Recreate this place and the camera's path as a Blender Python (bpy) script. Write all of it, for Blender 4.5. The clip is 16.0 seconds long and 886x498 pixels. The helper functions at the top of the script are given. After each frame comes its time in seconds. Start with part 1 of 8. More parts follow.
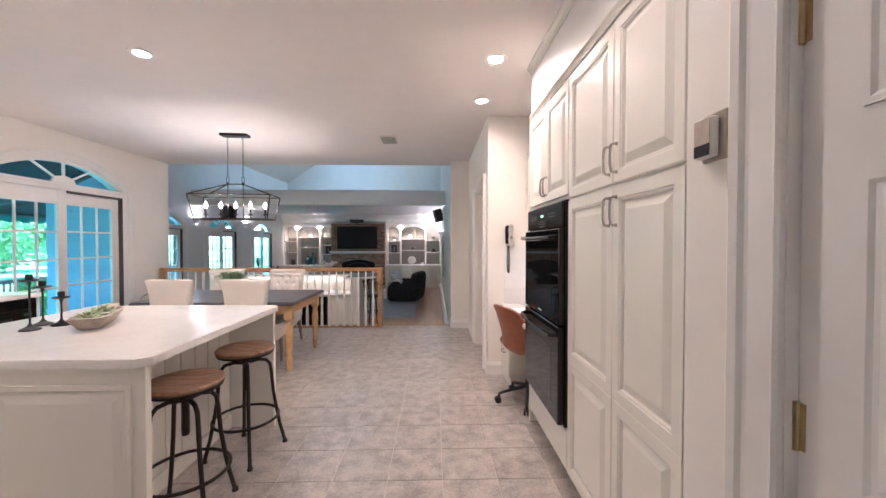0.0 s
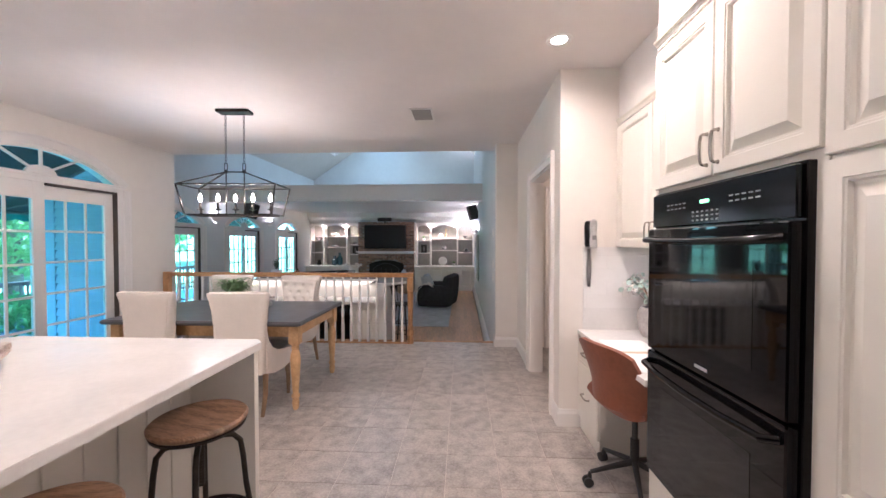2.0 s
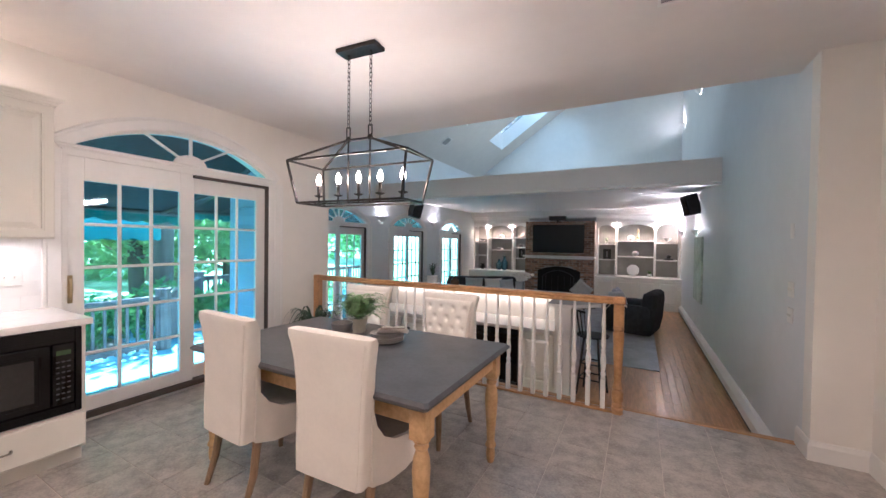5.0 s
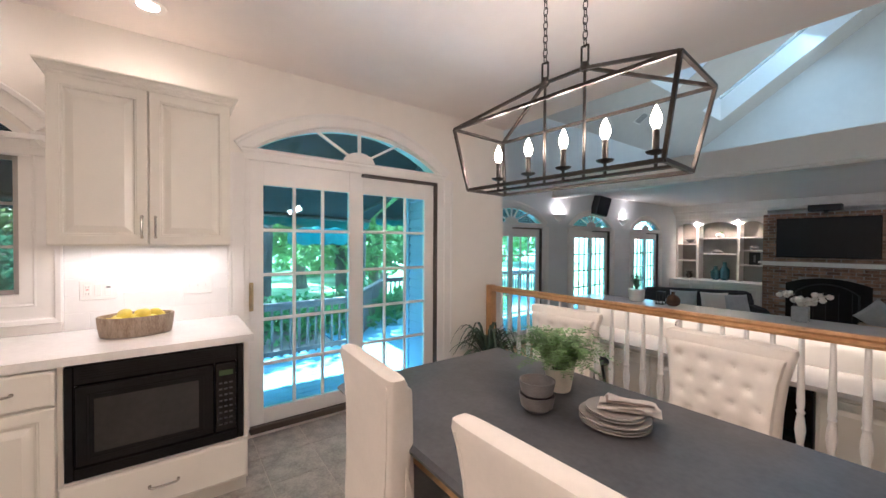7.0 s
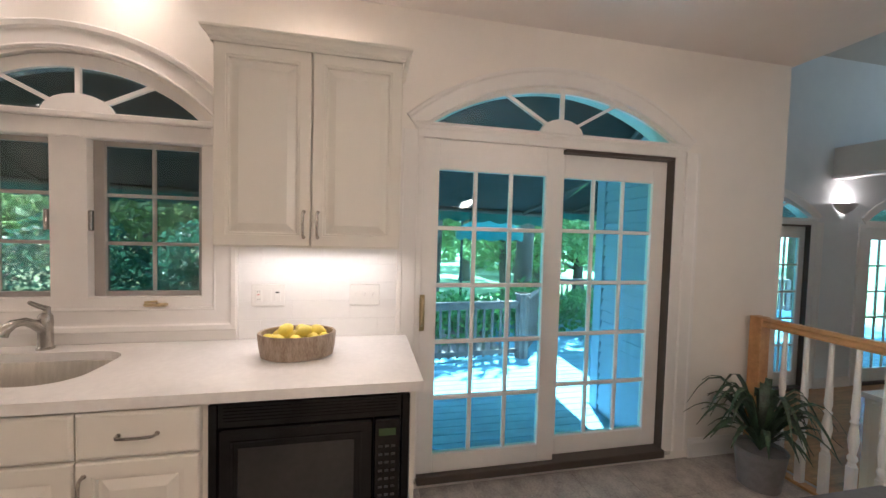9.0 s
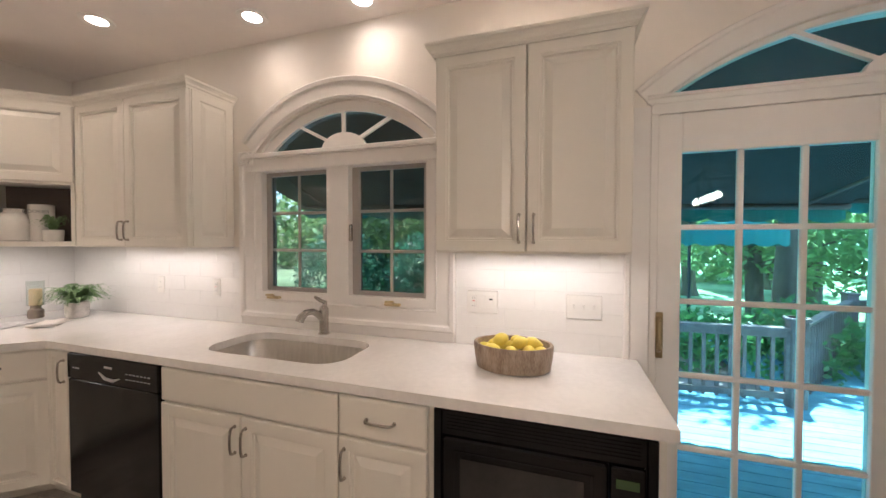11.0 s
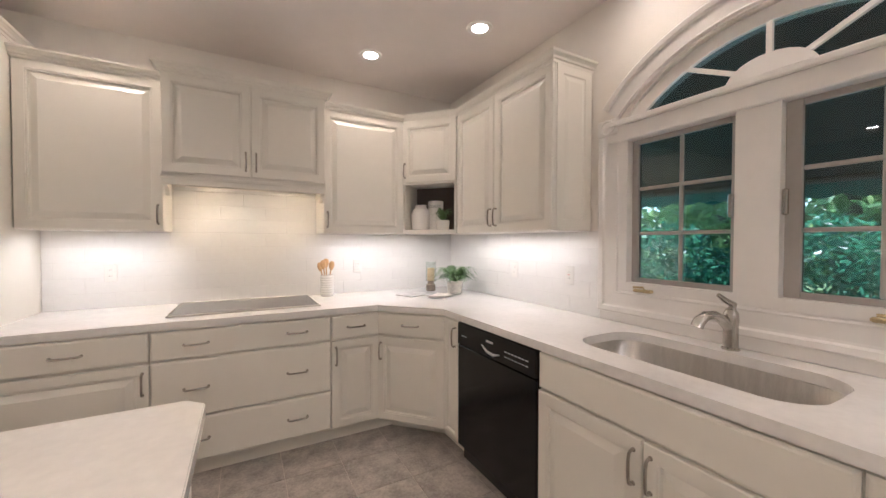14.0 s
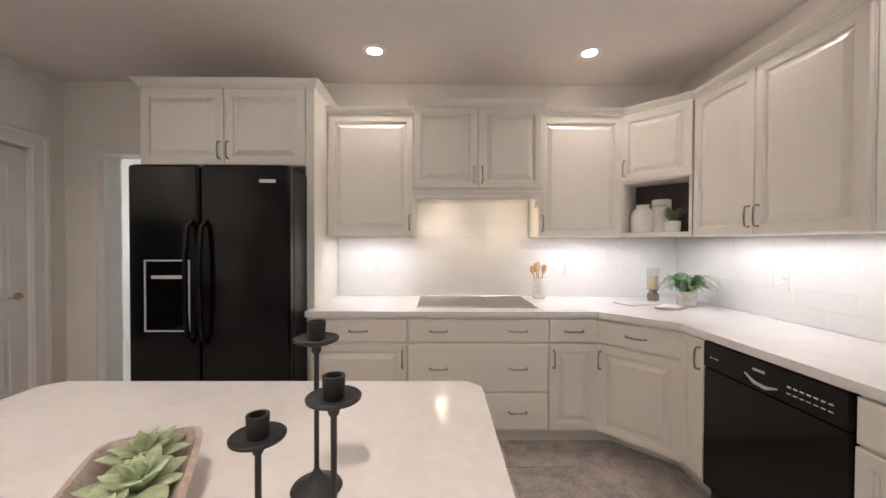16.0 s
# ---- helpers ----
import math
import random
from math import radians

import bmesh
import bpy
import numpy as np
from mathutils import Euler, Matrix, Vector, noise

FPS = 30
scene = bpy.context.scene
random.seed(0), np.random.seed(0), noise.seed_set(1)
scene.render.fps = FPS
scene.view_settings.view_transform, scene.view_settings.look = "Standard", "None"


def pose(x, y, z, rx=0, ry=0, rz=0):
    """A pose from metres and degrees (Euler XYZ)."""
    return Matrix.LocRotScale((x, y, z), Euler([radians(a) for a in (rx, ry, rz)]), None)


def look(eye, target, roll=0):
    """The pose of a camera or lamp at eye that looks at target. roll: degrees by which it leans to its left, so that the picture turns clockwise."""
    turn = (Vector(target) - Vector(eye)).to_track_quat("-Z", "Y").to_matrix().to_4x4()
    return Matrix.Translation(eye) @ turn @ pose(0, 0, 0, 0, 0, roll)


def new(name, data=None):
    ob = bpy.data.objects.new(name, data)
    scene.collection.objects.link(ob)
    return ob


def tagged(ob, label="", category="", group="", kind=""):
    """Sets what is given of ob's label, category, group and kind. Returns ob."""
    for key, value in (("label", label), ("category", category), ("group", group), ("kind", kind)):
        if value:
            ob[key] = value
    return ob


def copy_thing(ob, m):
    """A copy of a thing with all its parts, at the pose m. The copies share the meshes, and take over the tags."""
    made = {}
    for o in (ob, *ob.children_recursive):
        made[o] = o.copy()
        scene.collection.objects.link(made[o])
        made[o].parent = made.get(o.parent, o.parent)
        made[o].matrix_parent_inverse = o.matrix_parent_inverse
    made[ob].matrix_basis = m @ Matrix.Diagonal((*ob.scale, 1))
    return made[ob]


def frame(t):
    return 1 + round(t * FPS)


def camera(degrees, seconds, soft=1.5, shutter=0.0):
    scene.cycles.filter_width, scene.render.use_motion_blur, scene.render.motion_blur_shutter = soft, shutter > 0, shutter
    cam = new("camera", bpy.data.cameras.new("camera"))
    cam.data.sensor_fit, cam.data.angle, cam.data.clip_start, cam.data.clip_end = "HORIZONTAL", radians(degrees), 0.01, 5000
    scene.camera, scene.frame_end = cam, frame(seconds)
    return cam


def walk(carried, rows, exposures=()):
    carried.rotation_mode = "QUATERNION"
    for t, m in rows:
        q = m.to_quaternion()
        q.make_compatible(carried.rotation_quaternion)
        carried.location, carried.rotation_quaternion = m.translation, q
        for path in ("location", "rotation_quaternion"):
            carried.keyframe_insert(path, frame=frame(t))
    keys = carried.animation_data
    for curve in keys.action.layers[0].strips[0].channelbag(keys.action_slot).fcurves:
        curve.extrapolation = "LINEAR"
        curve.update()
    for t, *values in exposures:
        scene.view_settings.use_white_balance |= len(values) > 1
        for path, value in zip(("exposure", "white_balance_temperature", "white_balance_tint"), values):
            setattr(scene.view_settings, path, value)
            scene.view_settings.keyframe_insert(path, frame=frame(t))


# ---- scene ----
cam = camera(100.8, 16.0)
METRES, EYE, TILT, LEAN, TURN = 5.7, 1.4, 0.0, 0.0, -2.0
PATH = [
    (0, (0.129, 1.594, 1.396), (0.178, 3.593, 1.362), 0.0),
    (0.5, (0.114, 1.841, 1.398), (0.17, 3.84, 1.365), 0.0),
    (1, (0.081, 2.087, 1.404), (0.136, 4.086, 1.371), 0.1),
    (1.5, (0.017, 2.354, 1.42), (0.014, 4.353, 1.379), 0.0),
    (2, (-0.048, 2.613, 1.421), (-0.151, 4.61, 1.381), -0.0),
    (2.5, (-0.092, 2.897, 1.447), (-0.331, 4.882, 1.404), -0.0),
    (3, (-0.198, 3.169, 1.43), (-0.59, 5.13, 1.399), 0.0),
    (3.5, (-0.263, 3.444, 1.441), (-0.812, 5.367, 1.407), -0.1),
    (3.7, (-0.309, 3.563, 1.42), (-0.906, 5.472, 1.392), 0.0),
    (5.8, (-0.865, 4.582, 1.421), (-2.079, 6.171, 1.386), 0.2),
    (6, (-0.938, 4.648, 1.405), (-2.226, 6.178, 1.375), -0.1),
    (6.5, (-1.17, 4.783, 1.414), (-2.636, 6.143, 1.384), 0.1),
    (7, (-1.393, 4.9, 1.43), (-3.005, 6.083, 1.402), 0.3),
    (7.5, (-1.642, 5.009, 1.451), (-3.373, 6.01, 1.412), 0.5),
    (8, (-1.909, 5.033, 1.455), (-3.725, 5.871, 1.413), 0.7),
    (8.2, (-2.004, 5.035, 1.458), (-3.846, 5.812, 1.415), 0.7),
    (10.3, (-2.488, 5.008, 1.523), (-4.468, 4.728, 1.457), 0.8),
    (10.5, (-2.47, 4.96, 1.471), (-4.437, 4.603, 1.432), 0.2),
    (11, (-2.48, 4.935, 1.463), (-4.38, 4.31, 1.419), 0.1),
    (11.5, (-2.473, 4.908, 1.471), (-4.28, 4.054, 1.41), 0.3),
    (12, (-2.478, 4.792, 1.443), (-4.185, 3.752, 1.384), 0.2),
    (12.5, (-2.522, 4.641, 1.42), (-4.099, 3.413, 1.366), 0.1),
    (13, (-2.545, 4.504, 1.392), (-3.957, 3.089, 1.341), -0.1),
    (13.5, (-2.551, 4.401, 1.365), (-3.758, 2.807, 1.325), 0.1),
    (14, (-2.542, 4.348, 1.354), (-3.502, 2.593, 1.316), 0.1),
    (14.5, (-2.489, 4.32, 1.356), (-3.21, 2.455, 1.322), 0.2),
    (15, (-2.425, 4.312, 1.353), (-2.899, 2.369, 1.32), 0.2),
    (15.5, (-2.365, 4.305, 1.352), (-2.61, 2.32, 1.323), 0.2),
    (16, (-2.313, 4.322, 1.365), (-2.333, 2.322, 1.336), 0.2),
]
LIGHTING = [(0, 3.76, 5250, 19), (3.5, 3.64, 5150, 20), (6, 3.65, 5500, 19), (8, 3.32, 5550, 16), (10.5, 3.05, 5850, 15), (12, 2.98, 5680, 15), (13, 3.15, 5580, 14), (16, 3.25, 5300, 13)]
walk(cam, [(t, look(eye, target, roll)) for t, eye, target, roll in PATH], LIGHTING)

SUN = look((0, 0, 0), (0.30, -0.10, -1.0))
world = bpy.data.worlds.new("world")
scene.world = world
world.use_nodes = True
_n = world.node_tree.nodes
_sky = _n.new("ShaderNodeTexSky")
_sky.sky_type, _sky.sun_disc = "NISHITA", False
_sky.sun_elevation, _sky.sun_rotation = radians(72), radians(-72)
world.node_tree.links.new(_sky.outputs[0], _n["Background"].inputs[0])
_n["Background"].inputs[1].default_value = 0.15
LAMP = (1.0, 0.755, 0.525)
DIM = 0.2


def lamp(name, kind, power, m, size=0.1, color=LAMP, size_y=0.0, spot=120, blend=0.6):
    data = bpy.data.lights.new(name, kind)
    data.energy, data.color = power * (1 if kind == "SUN" else DIM), color
    if kind == "AREA":
        data.size = size
        data.shape = "RECTANGLE" if size_y else "DISK"
        if size_y:
            data.size_y = size_y
    elif kind == "SUN":
        data.angle = radians(0.5)
    else:
        data.shadow_soft_size = size
        if kind == "SPOT":
            data.spot_size, data.spot_blend = radians(spot), blend
    ob = new(name, data)
    ob.matrix_world = m
    return ob


lamp("sun", "SUN", 4.6, SUN, color=(1.0, 0.95, 0.86))
CEIL, WX, SY, EX, NY = 2.73, -4.37, 1.17, 0.87, 7.93
LOW = -0.38
CANS = [(-1.93, 4.25), (0.58, 4.27), (0.58, 5.05), (-1.85, 1.7), (-3.38, 1.7), (-3.89, 2.37), (-4.14, 3.25), (-4.2, 3.92), (-3.99, 4.79)]
# two more cans, never in view, added to brighten the pantry side
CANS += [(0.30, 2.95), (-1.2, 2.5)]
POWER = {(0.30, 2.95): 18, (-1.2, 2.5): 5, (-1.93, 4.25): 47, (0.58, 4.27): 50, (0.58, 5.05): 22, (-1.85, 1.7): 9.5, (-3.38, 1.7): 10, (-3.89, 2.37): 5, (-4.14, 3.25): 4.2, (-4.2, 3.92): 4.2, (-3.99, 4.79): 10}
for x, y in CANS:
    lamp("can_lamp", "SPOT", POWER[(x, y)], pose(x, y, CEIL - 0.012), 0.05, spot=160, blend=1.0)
for m, sx in ((pose(-4.2, 2.30, 1.395), 1.0), (pose(-4.2, 4.79, 1.395), 0.7), (pose(-4.02, 1.53, 1.395, 0, 0, 45), 0.4)):
    lamp("under_cabinet_lamp", "AREA", 1.35 if sx > 0.5 else 0.7, m, 0.07, (1.0, 0.87, 0.745), sx)
for m, sx in ((pose(-1.79, 1.40, 1.395), 0.5), (pose(-3.42, 1.40, 1.395), 0.55), (pose(1.3, 4.95, 1.36), 0.85)):
    lamp("under_cabinet_lamp", "AREA", 1.15 if m[0][3] < 0 else 0.9, m, sx, (1.0, 0.87, 0.745), 0.07)
for x in (-2.33, -2.86):
    lamp("hood_lamp", "SPOT", 2.6, pose(x, 1.42, 1.735), 0.05, (1.0, 0.74, 0.45), spot=120)
# daylight from the two roof windows and the window of the side room
lamp("skylight_lamp", "AREA", 19, pose(-3.5, 15.5, 6.3, 0, 34, 0), 3.0, (0.50, 0.84, 1.0), 1.1)
lamp("skylight_lamp", "AREA", 17, pose(-3.5, 12.6, 6.3, 0, 34, 0), 3.0, (0.50, 0.84, 1.0), 1.0)
# bare fill light, added out of view to brighten the hall door
lamp("hall_lamp", "POINT", 8, pose(2.3, 6.5, 2.45), 0.1)
lamp("side_window_lamp", "AREA", 16, pose(1.2, -1.6, 1.5, -90, 0, 0), 1.4, (1.0, 0.93, 0.86), 1.4)

# ---- materials ----


def mat(name, color, rough=0.5, metal=0.0, var=0.06, scale=6.0, bump=0.0, bscale=60.0, vary=0.0, spec=0.5, coat=0.0, stretch=(1, 1, 1), dark=None, shift=False):
    m = bpy.data.materials.new(name)
    m.use_nodes = True
    nt = m.node_tree
    N, L = nt.nodes, nt.links
    b = N["Principled BSDF"]
    b.inputs["Roughness"].default_value, b.inputs["Metallic"].default_value = rough, metal
    b.inputs["Specular IOR Level"].default_value = spec
    b.inputs["Coat Weight"].default_value = coat
    tc, mp = N.new("ShaderNodeTexCoord"), N.new("ShaderNodeMapping")
    mp.inputs["Scale"].default_value = stretch
    L.new(tc.outputs["Object"], mp.inputs[0])
    if shift:
        inf, off = N.new("ShaderNodeObjectInfo"), N.new("ShaderNodeMath")
        off.operation = "MULTIPLY"
        off.inputs[1].default_value = 60.0
        L.new(inf.outputs["Random"], off.inputs[0])
        L.new(off.outputs[0], mp.inputs["Location"])
    n1, n2 = N.new("ShaderNodeTexNoise"), N.new("ShaderNodeTexNoise")
    for n, s in ((n1, scale), (n2, scale * 7)):
        n.inputs["Scale"].default_value, n.inputs["Detail"].default_value = s, 4
        L.new(mp.outputs[0], n.inputs[0])
    mix = N.new("ShaderNodeMix")
    mix.data_type, mix.blend_type = "RGBA", "MIX"
    d = dark if dark else tuple(c * (1 - var * 2.5) for c in color)
    mix.inputs[6].default_value, mix.inputs[7].default_value = (*d, 1), (*[min(1, c * (1 + var)) for c in color], 1)
    avg = N.new("ShaderNodeMath")
    avg.operation = "MULTIPLY_ADD"
    avg.inputs[1].default_value = 0.6
    L.new(n1.outputs[0], avg.inputs[0])
    sc = N.new("ShaderNodeMath")
    sc.operation = "MULTIPLY"
    sc.inputs[1].default_value = 0.4
    L.new(n2.outputs[0], sc.inputs[0])
    L.new(sc.outputs[0], avg.inputs[2])
    ramp = N.new("ShaderNodeMapRange")
    ramp.inputs[1].default_value, ramp.inputs[2].default_value = 0.36, 0.62
    L.new(avg.outputs[0], ramp.inputs[0])
    L.new(ramp.outputs[0], mix.inputs[0])
    last = mix.outputs[2]
    if vary:
        info, hsv, mr = N.new("ShaderNodeObjectInfo"), N.new("ShaderNodeHueSaturation"), N.new("ShaderNodeMapRange")
        mr.inputs[3].default_value, mr.inputs[4].default_value = 1 - vary, 1 + vary
        L.new(info.outputs["Random"], mr.inputs[0])
        L.new(mr.outputs[0], hsv.inputs["Value"])
        L.new(last, hsv.inputs["Color"])
        last = hsv.outputs[0]
    L.new(last, b.inputs["Base Color"])
    if bump:
        n3, bp = N.new("ShaderNodeTexNoise"), N.new("ShaderNodeBump")
        n3.inputs["Scale"].default_value, n3.inputs["Detail"].default_value = bscale, 3
        L.new(mp.outputs[0], n3.inputs[0])
        bp.inputs["Strength"].default_value, bp.inputs["Distance"].default_value = bump, 0.003
        L.new(n3.outputs[0], bp.inputs["Height"])
        L.new(bp.outputs[0], b.inputs["Normal"])
    return m


def glow(name, color, strength):
    m = bpy.data.materials.new(name)
    m.use_nodes = True
    b = m.node_tree.nodes["Principled BSDF"]
    b.inputs["Base Color"].default_value = (0.8, 0.8, 0.8, 1)
    b.inputs["Emission Color"].default_value, b.inputs["Emission Strength"].default_value = (*color, 1), strength
    return m


def island_vary(m, amount):
    """Different brightness for each loose piece of a joined mesh."""
    nt = m.node_tree
    N, L = nt.nodes, nt.links
    b = N["Principled BSDF"]
    src = b.inputs["Base Color"].links[0].from_socket
    g, mr, hsv = N.new("ShaderNodeNewGeometry"), N.new("ShaderNodeMapRange"), N.new("ShaderNodeHueSaturation")
    mr.inputs[3].default_value, mr.inputs[4].default_value = 1 - amount, 1 + amount
    L.new(g.outputs["Random Per Island"], mr.inputs[0])
    L.new(mr.outputs[0], hsv.inputs["Value"])
    L.new(src, hsv.inputs["Color"])
    L.new(hsv.outputs[0], b.inputs["Base Color"])
    return m


def glass(name, tint=(1, 1, 1), rough=0.0, gloss=0.04):
    """A thin clear pane: mostly clear, with a mirror gloss by Fresnel."""
    m = bpy.data.materials.new(name)
    m.use_nodes = True
    nt = m.node_tree
    N, L = nt.nodes, nt.links
    N.remove(N["Principled BSDF"])
    tr, gl, lw, mx = N.new("ShaderNodeBsdfTransparent"), N.new("ShaderNodeBsdfGlossy"), N.new("ShaderNodeLayerWeight"), N.new("ShaderNodeMixShader")
    pw, fr = N.new("ShaderNodeMath"), N.new("ShaderNodeMath")
    pw.operation, fr.operation = "POWER", "MULTIPLY_ADD"
    pw.inputs[1].default_value, fr.inputs[1].default_value, fr.inputs[2].default_value = 5.0, 0.85, gloss
    lw.inputs[0].default_value = 0.5
    L.new(lw.outputs["Facing"], pw.inputs[0])
    L.new(pw.outputs[0], fr.inputs[0])
    tr.inputs[0].default_value = (*tint, 1)
    gl.inputs["Roughness"].default_value = rough
    L.new(fr.outputs[0], mx.inputs[0])
    L.new(tr.outputs[0], mx.inputs[1])
    L.new(gl.outputs[0], mx.inputs[2])
    L.new(mx.outputs[0], N["Material Output"].inputs[0])
    return m


def leafy(m, through_color):
    """Lets light pass through thin leaves."""
    nt = m.node_tree
    N, L = nt.nodes, nt.links
    tl, ad = N.new("ShaderNodeBsdfTranslucent"), N.new("ShaderNodeMixShader")
    tl.inputs[0].default_value = (*through_color, 1)
    ad.inputs[0].default_value = 0.45
    L.new(N["Principled BSDF"].outputs[0], ad.inputs[1])
    L.new(tl.outputs[0], ad.inputs[2])
    L.new(ad.outputs[0], N["Material Output"].inputs[0])
    return m


WALL = mat("wall_paint", (0.83, 0.785, 0.725), 0.7, var=0.012, scale=1.2, bump=0.12, bscale=220)
FRWALL = mat("grey_wall_paint", (0.74, 0.75, 0.75), 0.7, var=0.015, scale=1.0, bump=0.1, bscale=200)
CEILM = mat("ceiling_paint", (0.80, 0.745, 0.71), 0.8, var=0.012, scale=1.0, bump=0.12, bscale=180)
# the sloping ceiling is greyer and darker than the flat one
SLOPE = mat("grey_sloping_ceiling", (0.60, 0.56, 0.52), 0.8, var=0.02, scale=1.0)
TRIM = mat("white_trim_paint", (0.82, 0.79, 0.755), 0.38, var=0.012, scale=3)
CAB = mat("cabinet_paint", (0.79, 0.755, 0.68), 0.32, var=0.006, scale=3, bump=0.05, bscale=90)
QUARTZ = mat("white_quartz", (0.83, 0.805, 0.775), 0.16, var=0.03, scale=5, coat=0.2)
TILE = mat("stone_floor_tile", (0.47, 0.425, 0.385), 0.3, var=0.07, scale=10, bump=0.3, bscale=34, vary=0.045, dark=(0.27, 0.244, 0.222), shift=True)
GROUT = mat("grout", (0.60, 0.53, 0.475), 0.8, var=0.08, scale=20)
WTILE = mat("white_glazed_tile", (0.83, 0.815, 0.79), 0.14, var=0.01, scale=4, bump=0.12, bscale=9, vary=0.006)
WGROUT = mat("pale_grout", (0.74, 0.725, 0.70), 0.7, var=0.02)
BLACK = mat("black_enamel", (0.004, 0.004, 0.0045), 0.14, var=0.05, spec=0.35)
BLACKG = mat("black_glass", (0.004, 0.004, 0.0045), 0.04, var=0.02, spec=0.4)
MATTE = mat("matt_black_iron", (0.02, 0.02, 0.02), 0.5, var=0.1, bump=0.2, bscale=120)
BRONZE = mat("dark_bronze", (0.045, 0.038, 0.032), 0.4, metal=0.7, var=0.2, bump=0.2, bscale=80)
STEEL = mat("brushed_steel", (0.60, 0.57, 0.53), 0.28, metal=1.0, var=0.05, scale=8, stretch=(1, 8, 1))
NICKEL = mat("satin_nickel", (0.47, 0.44, 0.40), 0.27, metal=1.0, var=0.03)
BRASS = mat("antique_brass", (0.55, 0.44, 0.26), 0.3, metal=1.0, var=0.08)
OAK = mat("honey_oak", (0.50, 0.275, 0.115), 0.38, var=0.10, scale=5, stretch=(1, 1, 1), dark=(0.36, 0.18, 0.07), bump=0.1, bscale=60)
PINE = mat("pale_pine", (0.62, 0.40, 0.20), 0.42, var=0.1, scale=7, dark=(0.48, 0.28, 0.12), bump=0.1)
PLANKM = mat("oak_plank", (0.56, 0.30, 0.135), 0.28, var=0.1, scale=4, stretch=(8, 1, 1), dark=(0.38, 0.21, 0.09), vary=0.12)
PLANKJ = island_vary(mat("oak_plank_far", (0.56, 0.30, 0.135), 0.28, var=0.1, scale=4, stretch=(8, 1, 1), dark=(0.38, 0.21, 0.09)), 0.12)
GREYTOP = mat("grey_table_paint", (0.085, 0.085, 0.09), 0.32, var=0.12, scale=7, bump=0.06)
LINEN = mat("cream_linen", (0.83, 0.77, 0.70), 0.9, var=0.015, scale=8, bump=0.18, bscale=420)
# cream linen darkened to grey: shade on the chair seats is in the colour
SHADELINEN = mat("shaded_linen", (0.42, 0.38, 0.34), 0.9, var=0.05, scale=8, bump=0.35, bscale=420)
LEGWOOD = mat("weathered_brown_wood", (0.30, 0.19, 0.11), 0.5, var=0.15, scale=12, stretch=(1, 1, 0.2))
SEATWOOD = mat("brown_seat_wood", (0.33, 0.20, 0.12), 0.45, var=0.22, scale=7, stretch=(1, 5, 1), dark=(0.14, 0.075, 0.04), bump=0.25, bscale=40)
LEATHER = mat("tan_leather", (0.27, 0.085, 0.04), 0.42, var=0.08, scale=6, bump=0.2, bscale=300)
PLASTIC = mat("white_plastic", (0.80, 0.78, 0.74), 0.35, var=0.01)
CERAMIC = mat("white_ceramic", (0.80, 0.78, 0.74), 0.25, var=0.02)
GREYCER = mat("grey_ceramic", (0.20, 0.185, 0.18), 0.4, var=0.08, scale=20)
LEAF = island_vary(mat("fern_leaf", (0.17, 0.30, 0.11), 0.5, var=0.25, scale=12), 0.35)
DLEAF = island_vary(mat("dark_leaf", (0.05, 0.09, 0.05), 0.45, var=0.3, scale=12), 0.35)
EUCA = island_vary(mat("eucalyptus_leaf", (0.36, 0.46, 0.40), 0.6, var=0.15, scale=12), 0.25)
SOIL = mat("soil", (0.05, 0.035, 0.025), 0.95, var=0.3, scale=40)
BOWLW = mat("carved_mango_wood", (0.33, 0.26, 0.20), 0.5, var=0.2, scale=12, stretch=(2.5, 2.5, 0.6), dark=(0.21, 0.145, 0.095), bump=0.35, bscale=50)
LEMON = mat("lemon_peel", (0.82, 0.66, 0.10), 0.4, var=0.05, bump=0.3, bscale=200)
# the cyan cast of outdoor light is put into this pane tint
GLASS = glass("window_glass", (0.66, 0.95, 0.99))
SKYGLASS = glass("tinted_roof_glass", (0.40, 0.44, 0.42))
SCREENED = glass("screened_window_glass", (0.43, 0.475, 0.47), gloss=0.075)
CLEAR = glass("clear_glass", (0.95, 0.97, 0.96))
BULB = glow("bulb_glow", (1.0, 0.78, 0.55), 9)
CANGLOW = glow("downlight_glow", (1.0, 0.84, 0.68), 4)
# canvas green is near black: its underside shade is put into the colour
AWN = mat("shaded_awning_canvas", (0.013, 0.019, 0.017), 0.8, var=0.08, scale=3)
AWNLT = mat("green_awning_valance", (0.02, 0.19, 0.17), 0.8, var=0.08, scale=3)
# the blue cast of sky light is put into the grey boards
DECK = mat("blue_cast_deck_board", (0.18, 0.34, 0.44), 0.6, var=0.1, scale=3, vary=0.1, stretch=(4, 1, 1))
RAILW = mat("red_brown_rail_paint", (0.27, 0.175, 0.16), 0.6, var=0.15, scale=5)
# pale siding, with the same bluish daylight put into its colour
SIDING = mat("blue_cast_siding", (0.36, 0.46, 0.58), 0.6, var=0.04, scale=3, vary=0.03)
GRASS = mat("grass", (0.24, 0.31, 0.17), 0.9, var=0.25, scale=0.3, dark=(0.07, 0.11, 0.03), bump=0.6, bscale=12)
BARK = mat("bark", (0.15, 0.11, 0.085), 0.9, var=0.3, scale=6, stretch=(1, 1, 0.3), bump=0.9, bscale=18)
FOLI = leafy(island_vary(mat("tree_foliage", (0.20, 0.34, 0.15), 0.55, var=0.3, scale=0.8), 0.5), (0.45, 0.62, 0.28))
BUSHM = leafy(island_vary(mat("shrub_foliage", (0.08, 0.22, 0.15), 0.35, var=0.3, scale=1.5), 0.85), (0.10, 0.32, 0.20))
